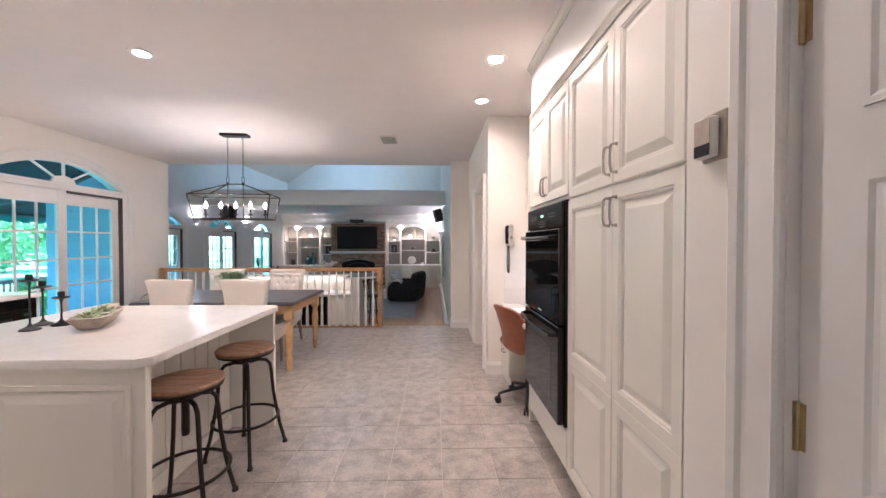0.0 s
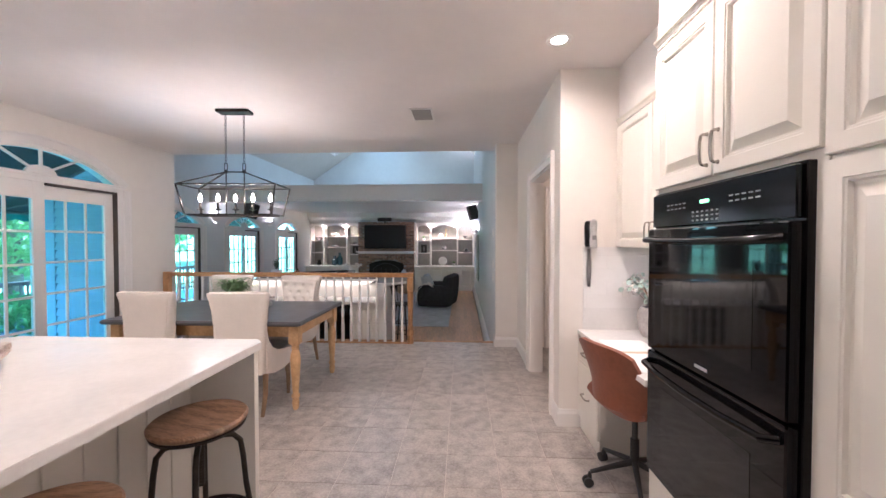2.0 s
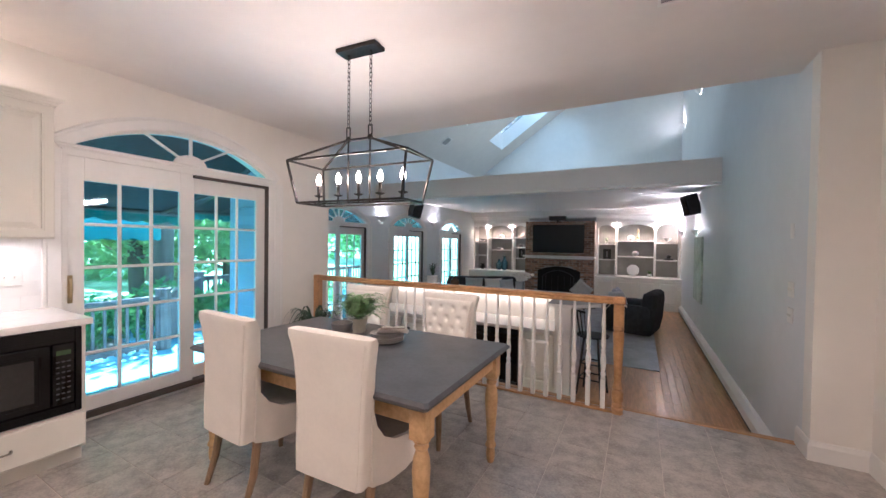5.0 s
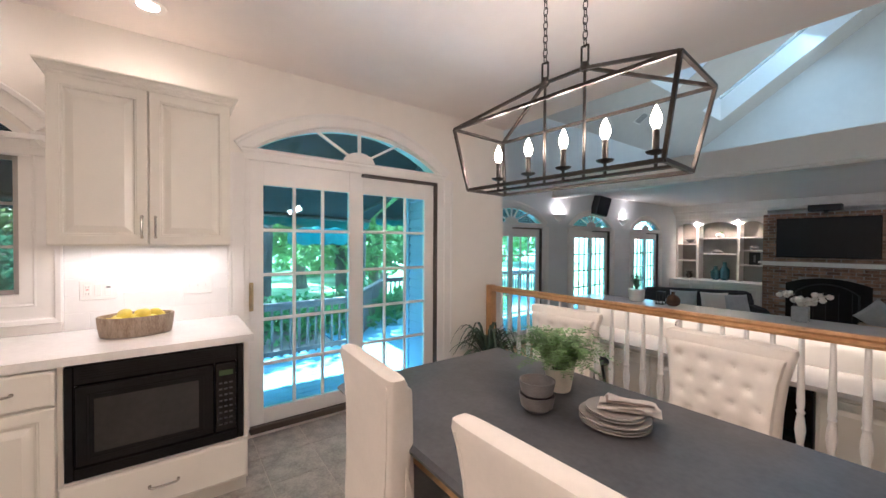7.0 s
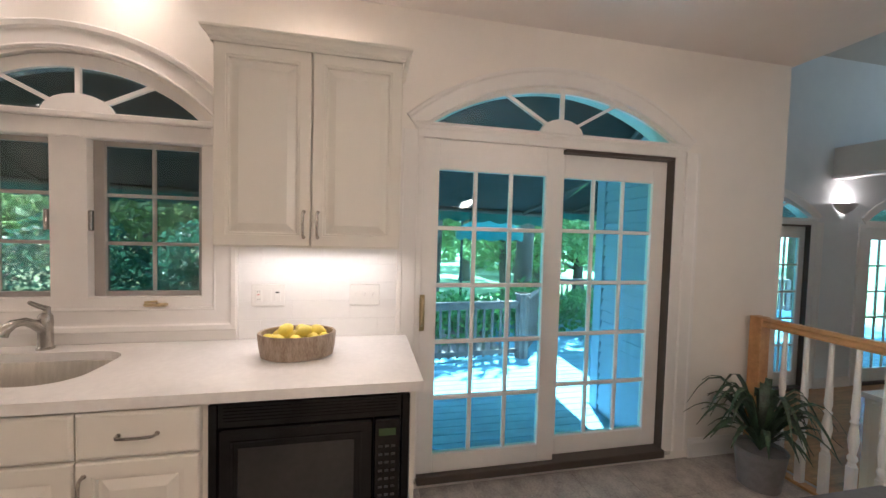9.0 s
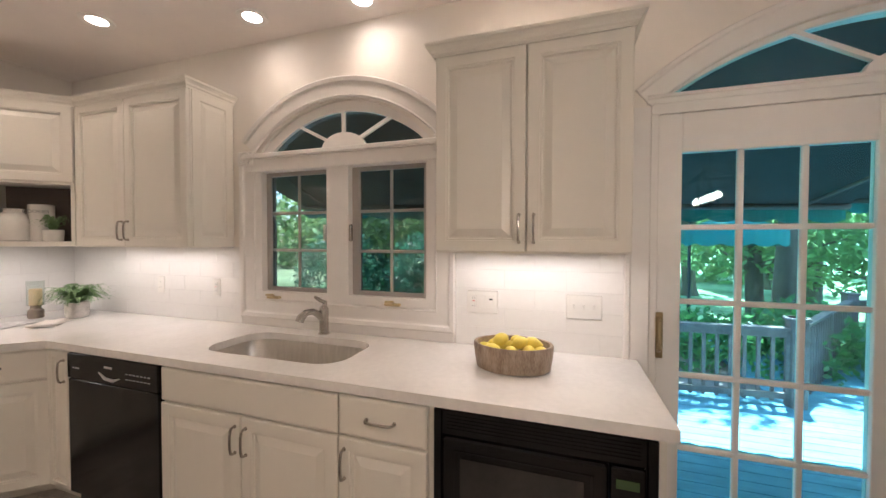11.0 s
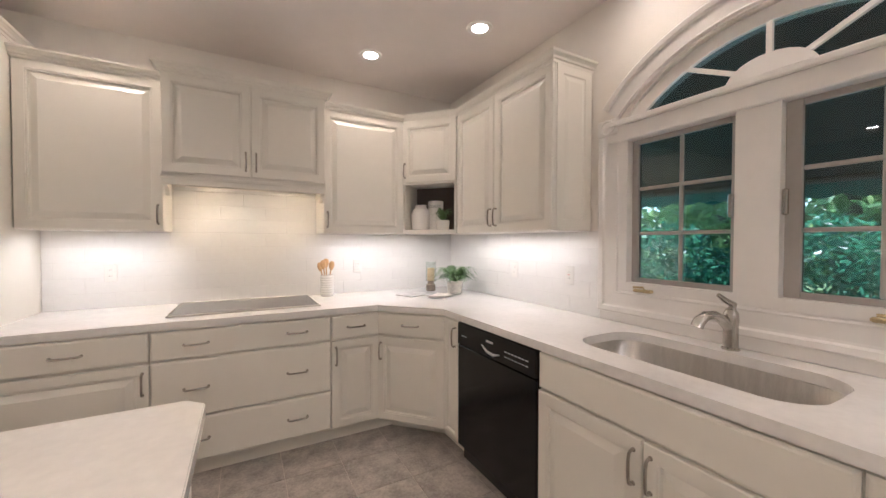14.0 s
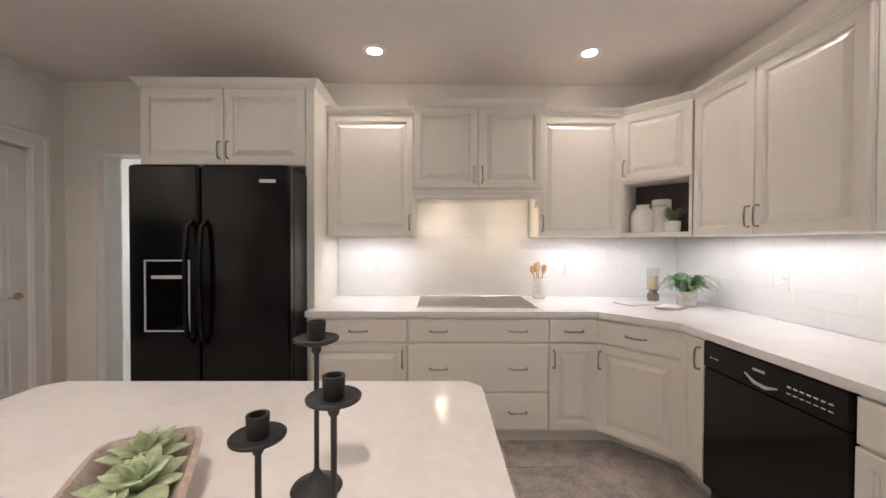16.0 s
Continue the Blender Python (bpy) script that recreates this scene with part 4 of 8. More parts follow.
for x in (0.21, 0.74):
    bm = bmesh.new()
    lathe(bm, [(0.035, 1.7595), (0.035, 1.752), (0.001, 1.752)], 16, x, -0.2, 0)
    part("light", bm, glow("hood_bulb_glow", (1.0, 0.72, 0.42), 5) if x < 0.5 else bpy.data.materials["hood_bulb_glow"], hc, "small round hood light")
cabinet("wall_cabinet", "tall cream wall cabinet with a single raised-panel door", (-3.728, 1.47), (-3.078, 1.47), 0.3, U0, U1, [("door", 0, 0.65, U0 + 0.004, U1 - 0.012, "rb")], up)
wd = math.hypot(0.32, 0.35)
cc = cabinet("corner_wall_cabinet", "cream diagonal corner cabinet, small door over an open dark shelf", (-4.05, 1.82), (-3.73, 1.47), 0.26, 1.832, U1 - 0.002, [("door", 0, wd, 1.845, U1 - 0.012, "rb")], up)
part("niche", boxes((0.002, 0.022, -0.25, 0.0, 1.455, 1.8315), (wd - 0.022, wd - 0.002, -0.25, 0.0, 1.455, 1.8315)), CAB, cc)
# shade inside the niche is put into this dark panel colour
part("back_panel", boxes((0.022, wd - 0.022, -0.262, -0.25, 1.455, 1.8315)), mat("painted_niche_shade", (0.09, 0.07, 0.06), 0.6), cc, "niche back with its shade painted dark brown")
part("shelf_board", boxes((0.0, wd, -0.26, 0.008, U0 + 0.002, 1.455), bev=0.002), CAB, cc)
cabinet("wall_cabinet", "cream two-door wall cabinet with a panelled end beside the window", (-4.07, 2.85), (-4.07, 1.822), 0.298, U0, U1, [("door", 0.0, 0.54, U0 + 0.004, U1 - 0.012, "rb"), ("door", 0.54, 1.028, U0 + 0.004, U1 - 0.012, "lb")], up, side_panels="l")
cabinet("wall_cabinet", "cream two-door wall cabinet between the window and the patio door", (-4.07, 5.19), (-4.07, 4.38), 0.298, U0 - 0.01, 2.295, [("door", 0, 0.405, U0 - 0.004, 2.282, "rb"), ("door", 0.405, 0.81, U0 - 0.004, 2.282, "lb")], up)
CROWN = [(0, -0.013), (0.003, -0.013), (0.005, 0.0), (0.012, 0.005), (0.015, 0.016), (0.026, 0.027), (0.033, 0.031), (0.036, 0.042), (0, 0.042)]


def crown(path, z, label="painted crown moulding on the cabinets", k=1.0):
    bm = bmesh.new()
    sweep(bm, path, [(o * k + 0.002, z + d * k) for o, d in CROWN])
    return struct("crown_moulding", bm, CAB, label)


crown([(-1.40, 1.49), (-2.115, 1.49)], U1)
crown([(-2.112, SY), (-2.112, 1.62), (-3.078, 1.62), (-3.078, SY)], 2.382)
crown([(-3.08, 1.49), (-3.735, 1.49), (-4.05, 1.835), (-4.05, 2.852), (WX, 2.852)], U1)
crown([(WX, 4.378), (-4.05, 4.378), (-4.05, 5.192), (WX, 5.192)], 2.295)
struct("cabinet_top", boxes((-4.05, WX + 0.001, 4.38, 5.19, 2.2962, 2.30)), CAB, "plain top of the wall cabinet")

# refrigerator bay
bay = cabinet("refrigerator_cabinet", "deep cream cabinet over the refrigerator with two doors", (-1.388, 1.75), (-0.25, 1.75), 0.57, 1.90, 2.445, [("door", 0, 0.565, 1.905, 2.43, "rb"), ("door", 0.565, 1.138, 1.905, 2.43, "lb")])
tagged(part("side_panel", boxes((-1.448, -1.39, SY, 1.772, 0, 2.445), bev=0.002), CAB, None, "tall plain cream panel beside the refrigerator"), category="panel")
crown([(-0.248, SY), (-0.248, 1.772), (-1.448, 1.772), (-1.448, SY)], 2.445, k=1.0)
fr = thing("refrigerator", -0.01, 0.062, 0, 0, "glossy black side-by-side refrigerator with a water dispenser", "refrigerator")
part("case", boxes((-1.385, -0.395, SY + 0.03, 1.93, 0.02, 1.83), bev=0.005), mat("dark_grey_case", (0.006, 0.006, 0.0065), 0.5, bump=0.3, bscale=200), fr)
for a, b, nm in ((-1.385, -0.835, "right"), (-0.825, -0.395, "left")):
    d = part("door", boxes((a, b, 1.935, 2.0, 0.06, 1.845), bev=0.014), BLACK, fr)
    hx = -0.873 if nm == "right" else -0.787
    bm = bmesh.new()
    tube(bm, [(hx, 2.0, 0.75), (hx, 2.045, 0.79), (hx, 2.062, 0.95), (hx, 2.066, 1.13), (hx, 2.062, 1.30), (hx, 2.045, 1.46), (hx, 2.0, 1.50)], 0.014, 10)
    part("handle", bm, BLACK, d, "curved black bar handle", True)
dp = part("dispenser", boxes((-0.77, -0.51, 1.996, 2.006, 0.83, 1.25), bev=0.004), BLACKG, fr, "black water dispenser with a grey rim")
bm = bmesh.new()
for a, b, c, d in ((-0.775, -0.505, 1.252, 1.26), (-0.775, -0.505, 0.82, 0.828), (-0.778, -0.77, 0.82, 1.26), (-0.51, -0.502, 0.82, 1.26)):
    box(bm, a, b, 2.004, 2.010, c, d)
part("rim", bm, BADGE, dp)
part("control_strip", boxes((-0.735, -0.545, 2.006, 2.009, 1.145, 1.165)), BADGE, dp)
part("badge", boxes((-1.30, -1.20, 2.0, 2.003, 1.735, 1.755)), BADGE, fr, "plain silver badge")

# dishwasher
ds = thing("dishwasher", BF, 2.43, 0, 0, "black built-in dishwasher with a pocket handle", "dishwasher")
part("door", boxes((-0.02, 0.022, 0.0, 0.683, 0.115, 0.73), bev=0.005), BLACK, ds)
part("control_panel", boxes((-0.02, 0.026, 0.0, 0.683, 0.733, 0.868), bev=0.005), BLACK, ds)
part("case", boxes((-0.58, -0.022, 0.002, 0.68, 0.02, 0.868)), MATTE, ds)
bm = bmesh.new()
tube(bm, [(0.027, 0.26, 0.79), (0.03, 0.31, 0.765), (0.031, 0.37, 0.76), (0.03, 0.42, 0.775)], 0.007, radii=[0.003, 0.007, 0.008, 0.003])
part("pocket_handle", bm, BADGE, ds, "curved silver pocket handle")
bm = bmesh.new()
for i in range(7):
    box(bm, 0.026, 0.0275, 0.46 + i * 0.026, 0.476 + i * 0.026, 0.80, 0.806)
    box(bm, 0.026, 0.0275, 0.46 + i * 0.026, 0.476 + i * 0.026, 0.775, 0.779)
for i in range(3):
    box(bm, 0.026, 0.0275, 0.05 + i * 0.02, 0.062 + i * 0.02, 0.79, 0.796)
box(bm, 0.026, 0.0275, 0.30, 0.36, 0.815, 0.826)
part("buttons", bm, BADGE, ds, "row of small grey buttons", kind="stuff")

# microwave
mw = thing("microwave", BF, 4.50, 0, 0, "black built-in microwave oven with a trim frame", "microwave")
part("trim_frame", boxes((-0.02, 0.022, 0.0, 0.03, 0.345, 0.868), (-0.02, 0.022, 0.68, 0.71, 0.345, 0.868), (-0.02, 0.022, 0.03, 0.68, 0.78, 0.868), (-0.02, 0.022, 0.03, 0.68, 0.345, 0.40), bev=0.003), BLACK, mw)
bm = bmesh.new()
for i in range(5):
    box(bm, 0.022, 0.0245, 0.05, 0.66, 0.80 + i * 0.012, 0.805 + i * 0.012)
    box(bm, 0.022, 0.0245, 0.05, 0.66, 0.355 + i * 0.009, 0.359 + i * 0.009)
part("vent_slats", bm, BLACK, mw, "thin black vent slats", kind="stuff")
part("door", boxes((-0.02, 0.030, 0.035, 0.572, 0.405, 0.775), bev=0.006), BLACK, mw)
part("door_trim", boxes((0.0301, 0.0335, 0.075, 0.085, 0.435, 0.735), (0.0301, 0.0335, 0.52, 0.53, 0.435, 0.735), (0.0301, 0.0335, 0.085, 0.52, 0.435, 0.443), (0.0301, 0.0335, 0.085, 0.52, 0.727, 0.735), bev=0.001), BLACKG, mw, "raised glossy rim round the window")
part("window", boxes((0.0301, 0.032, 0.10, 0.502, 0.46, 0.71), bev=0.001), mat("dark_mesh_glass", (0.03, 0.029, 0.028), 0.12), mw, "dark mesh window")
cp = part("control_panel", boxes((-0.02, 0.028, 0.576, 0.675, 0.405, 0.775), bev=0.004), BLACKG, mw)
part("display", boxes((0.028, 0.0295, 0.593, 0.658, 0.71, 0.738)), SCREEN, cp)
bm = bmesh.new()
for i in range(3):
    for j in range(8):
        box(bm, 0.028, 0.0293, 0.593 + i * 0.024, 0.608 + i * 0.024, 0.44 + j * 0.032, 0.449 + j * 0.032)
part("keypad", bm, KEYPRINT, cp, "grid of dim grey keys", kind="stuff")
part("case", boxes((-0.5, -0.021, 0.03, 0.68, 0.36, 0.86)), MATTE, mw)

# cooktop
ck = thing("cooktop", -2.58, 1.48, 0.915, 0, "black glass cooktop with a steel rim", "cooktop")
part("glass", boxes((-0.42, 0.42, -0.255, 0.255, 0.0005, 0.008), bev=0.002), mat("speckled_grey_glass", (0.10, 0.095, 0.09), 0.06, var=0.2, scale=80), ck)
part("rim", boxes((-0.43, 0.43, 0.2555, 0.268, 0.0005, 0.010), (-0.43, 0.43, -0.268, -0.2555, 0.0005, 0.010), (-0.43, -0.4205, -0.2555, 0.2555, 0.0005, 0.010), (0.4205, 0.43, -0.2555, 0.2555, 0.0005, 0.010), bev=0.002), STEEL, ck, "thin steel rim")

# pantry, oven and desk wall
W0, W1 = 1.655, 2.30
pn = cabinet("pantry_cabinet", "full-height cream pantry with two tall doors and two upper doors", (EX + 0.02, 2.658), (EX + 0.02, 3.60), 0.58, 0.1, 2.33, [("tall", 0, 0.438, 0.115, 1.625, "rt"), ("tall", 0.438, 0.942, 0.115, 1.625, "lt"), ("door", 0, 0.438, 1.64, W1, "rb"), ("door", 0.438, 0.942, 1.64, W1, "lb")])
ov = cabinet("oven_cabinet", "cream oven cabinet with two small doors above the oven", (EX + 0.02, 3.602), (EX + 0.02, 4.42), 0.58, 0.1, 2.33, [("door", 0.0, 0.41, W0 + 0.01, W1, "rb"), ("door", 0.41, 0.818, W0 + 0.01, W1, "lb"), ("drawer", 0, 0.818, 0.115, 0.335, "")])
struct("toe_kick", boxes((EX + 0.09, 1.45, 2.658, 4.42, 0, 0.0995)), CAB, "recessed toe kick under the pantry")
tagged(part("soffit", boxes((EX + 0.012, 1.469, 2.656, 4.42, 2.331, CEIL - 0.001)), TRIM, None, "painted soffit over the pantry doors", kind="structure"))
crown([(EX + 0.012, 4.42), (EX + 0.012, 2.656)], 2.335, k=0.6)
crown([(1.469, 4.42), (EX + 0.012, 4.42), (EX + 0.012, 2.656)][1:], CEIL - 0.045, "crown moulding under the ceiling", k=1.0)
o = thing("double_oven", EX, 3.635, 0, 90, "black glass double wall oven with a control panel on top", "oven")
part("trim_frame", boxes((0, 0.76, -0.04, 0.004, 0.345, 1.64), bev=0.003), BLACK, o)
cp = part("control_panel", boxes((0.01, 0.75, 0.004, 0.022, 1.485, 1.632), bev=0.004), BLACK, o)
part("display", boxes((0.36, 0.41, 0.022, 0.0232, 1.565, 1.578)), LCD, cp, "small lit green display")
bm = bmesh.new()
for x0 in (0.13, 0.50):
    for i in range(5):
        for j in range(2):
            box(bm, x0 + i * 0.028, x0 + 0.018 + i * 0.028, 0.022, 0.0228, 1.555 + j * 0.018, 1.560 + j * 0.018)
for i in range(6):
    for j in range(3):
        box(bm, 0.31 + i * 0.027, 0.323 + i * 0.027, 0.022, 0.0228, 1.50 + j * 0.016, 1.506 + j * 0.016)
part("keypad", bm, LABEL, cp, "rows of small grey keys", kind="stuff")
for a, b in ((0.925, 1.478), (0.355, 0.915)):
    d = part("door", boxes((0.008, 0.752, 0.004, 0.04, a, b), bev=0.005), BLACKG, o)
    part("window", boxes((0.13, 0.63, 0.04, 0.0412, a + 0.10, b - 0.14)), mat("dark_oven_window", (0.018, 0.018, 0.018), 0.05) if a > 0.9 else bpy.data.materials["dark_oven_window"], d, "darker oven window")
    bm = bmesh.new()
    tube(bm, [(0.03, 0.04, b - 0.045), (0.05, 0.075, b - 0.05), (0.2, 0.09, b - 0.055), (0.38, 0.094, b - 0.057), (0.56, 0.09, b - 0.055), (0.71, 0.075, b - 0.05), (0.73, 0.04, b - 0.045)], 0.013, 10)
    part("handle", bm, BLACK, d, "long bowed black handle", True)
part("badge", boxes((0.33, 0.40, 0.0402, 0.0412, 0.95, 0.962)), BADGE, o, "small plain badge")
dk = "desk cabinets"
cabinet("wall_cabinet", "cream two-door wall cabinet over the desk", (1.14, 4.423), (1.14, 5.458), 0.33, 1.38, 2.30, [("door", 0, 0.5175, 1.384, 2.285, "rb"), ("door", 0.5175, 1.035, 1.384, 2.285, "lb")], dk)
tagged(part("soffit", boxes((1.135, 1.469, 4.423, 5.46, 2.301, CEIL - 0.001)), TRIM, None, "painted soffit over the desk cabinets", kind="structure"))
crown([(1.135, 5.46), (1.135, 4.423)], 2.31, k=0.6)
cabinet("desk_cabinet", "cream desk pedestal with two drawers", (0.86, 5.05), (0.86, 5.458), 0.58, 0.0, 0.715, [("drawer", 0, 0.408, 0.53, 0.69, "c"), ("drawer", 0, 0.408, 0.10, 0.52, "c0.5")], dk)
cabinet("desk_support", "plain cream desk end panel", (0.88, 4.423), (0.88, 4.46), 0.57, 0.0, 0.715, [], dk)
tagged(part("worktop", boxes((0.838, 1.469, 4.423, 5.460, 0.7155, 0.75), bev=0.003), QUARTZ, None, "white quartz desk top"), category="worktop")

# island
isl = thing("kitchen_island", 0, 0, 0, 0, "cream panelled kitchen island with a seating overhang", "kitchen island")
part("body", boxes((-2.40, -1.42, 3.19, 4.40, 0.0, 0.8745)), CAB, isl)
for y0, y1 in ((3.155, 3.189), (4.385, 4.42)):
    part("end_panel", boxes((-2.41, -1.085, y0, y1, 0.0, 0.8745), bev=0.002), CAB, isl)
for y, s in ((3.155, 180), (4.42, 0)):
    bm = bmesh.new()
    for a, b in ((-2.36, -1.78), (-1.72, -1.14)) if s == 0 else ((1.14, 1.72), (1.78, 2.36)):
        rings_panel(bm, a, b, 0.14, 0.80, [(0, 0.0), (0, 0.012), (0.02, 0.012), (0.03, 0.003), (0.04, 0.003), (0.075, 0.011)])
    ob = part("raised_panel", bm, CAB, isl)
    ob.matrix_local = pose(0, y, 0, 0, 0, s)
for i in range(9):
    y = 3.192 + i * 0.1325
    part("beadboard", boxes((-1.4195, -1.411, y, y + 0.1245, 0.11, 0.8745), bev=0.003), CAB, isl)
part("plinth", boxes((-1.4195, -1.40, 3.19, 4.384, 0.0, 0.10), bev=0.003), CAB, isl)
for a in (3.20, 3.595, 3.99):
    bm = bmesh.new()
    raised(bm, a, a + 0.385, 0.12, 0.86)
    ob = part("door", bm, CAB, isl)
    ob.matrix_local = Matrix(((0, -1, 0, -2.40), (1, 0, 0, 0), (0, 0, 1, 0), (0, 0, 0, 1)))
bm = bmesh.new()
x0, x1, y0, y1, c = -2.45, -1.06, 3.125, 4.455, 0.045
prism(bm, [(x0 + c, y0), (x1 - c, y0), (x1, y0 + c), (x1, y1 - c), (x1 - c, y1), (x0 + c, y1), (x0, y1 - c), (x0, y0 + c)], Z0, Z1)
bmesh.ops.bevel(bm, geom=bm.edges[:], offset=0.003, segments=2, affect="EDGES")
tagged(part("island_worktop", bm, QUARTZ, None, "white quartz island worktop"), category="worktop")

# ceiling lights, vent
def downlight(x, y):
    d = thing("recessed_light", x, y, CEIL, 0, "round white recessed ceiling light, switched on", "ceiling light", "recessed lights")
    bm = bmesh.new()
    lathe(bm, [(0.084, -0.001), (0.082, -0.007), (0.052, -0.005), (0.050, -0.001)], 24)
    part("trim_ring", bm, TRIM, d, "", True)
    bm = bmesh.new()
    lathe(bm, [(0.0495, -0.0015), (0.0495, -0.004), (0.001, -0.004)], 20)
    part("lamp", bm, CANGLOW, d, "glowing lamp face")


# includes housings for the two added, unseen cans
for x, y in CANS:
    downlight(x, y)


VENTM = mat("grey_vent_enamel", (0.46, 0.44, 0.42), 0.5, var=0.03)


def vent(m, w=0.3, label="white slatted ceiling vent"):
    v = thing("ceiling_vent", 0, 0, 0, 0, label, "vent", "ceiling vents")
    v.matrix_world = m
    part("frame", boxes((-w / 2, w / 2, -w / 2, -w / 2 + 0.02, -0.008, 0), (-w / 2, w / 2, w / 2 - 0.02, w / 2, -0.008, 0), (-w / 2, -w / 2 + 0.02, -w / 2 + 0.02, w / 2 - 0.02, -0.008, 0), (w / 2 - 0.02, w / 2, -w / 2 + 0.02, w / 2 - 0.02, -0.008, 0)), TRIM, v)
    part("backing", boxes((-w / 2 + 0.02, w / 2 - 0.02, -w / 2 + 0.02, w / 2 - 0.02, -0.0015, 0)), LABEL, v)
    for i in range(9):
        y = -w / 2 + 0.035 + i * (w - 0.07) / 8
        part("slat", boxes((-w / 2 + 0.02, w / 2 - 0.02, y - 0.008, y + 0.004, -0.006, -0.0016)), VENTM, v)


vent(pose(-0.455, 6.40, CEIL) @ Matrix.Diagonal((0.74, 1.25, 1, 1)))
for x, y in ((-4.9, 10.6), (-5.35, 13.2)):
    m = pose(x, y, slope_z(x), 0, -math.degrees(math.atan(SL)), 0)
    vent(m, 0.28)

# ---- loose furniture of the kitchen ----
def loft(bm, secs, n=24, p=0.5, close=True):
    """Sections (cx, cy, z, hx, hy): superellipses joined upward; p below 1 squares them."""
    prev = None
    first = None
    for cx, cy, z, hx, hy in secs:
        r = []
        for i in range(n):
            a = 2 * math.pi * i / n
            c, s = math.cos(a), math.sin(a)
            r.append(bm.verts.new((cx + hx * math.copysign(abs(c) ** p, c), cy + hy * math.copysign(abs(s) ** p, s), z)))
        if prev:
            for i in range(n):
                bm.faces.new((prev[i], prev[(i + 1) % n], r[(i + 1) % n], r[i]))
        else:
            first = r
        prev = r
    if close:
        bm.faces.new(first[::-1])
        bm.faces.new(prev)


BACK = ((0.335, -0.240, 0.18, 0.03), (0.345, -0.246, 0.197, 0.05), (0.45, -0.240, 0.202, 0.055), (0.60, -0.238, 0.203, 0.052), (0.74, -0.240, 0.21, 0.047), (0.86, -0.246, 0.222, 0.044), (0.94, -0.254, 0.238, 0.042), (0.985, -0.262, 0.25, 0.040), (1.006, -0.266, 0.247, 0.032), (1.014, -0.268, 0.22, 0.016))
BUTTONS = [(x, z) for z, xs in ((0.90, (-0.16, -0.055, 0.055, 0.16)), (0.82, (-0.11, 0.0, 0.11)), (0.74, (-0.15, -0.055, 0.055, 0.15)), (0.66, (-0.11, 0.0, 0.11))) for x in xs]


def back_at(z):
    """Half width and front face of the chair's back at height z."""
    for p, q in zip(BACK, BACK[1:]):
        if p[0] <= z <= q[0]:
            k = (z - p[0]) / (q[0] - p[0])
            return p[2] + (q[2] - p[2]) * k, p[1] + p[3] + (q[1] + q[3] - p[1] - p[3]) * k
    return 0.2, -0.2


def tuft(x, z):
    """Height of the padding over the back's face: deep at each button, creased along the diagonals between them."""
    h = 0.020
    for bx, bz in BUTTONS:
        d = math.hypot(x - bx, z - bz)
        h -= 0.016 * math.exp(-(d / 0.019) ** 2)
        for s in (-1, 1):
            t = ((x - bx) + s * (z - bz) * 0.7)
            if d < 0.06:
                h -= 0.0035 * math.exp(-(t / 0.006) ** 2) * (1 - d / 0.06)
    return h


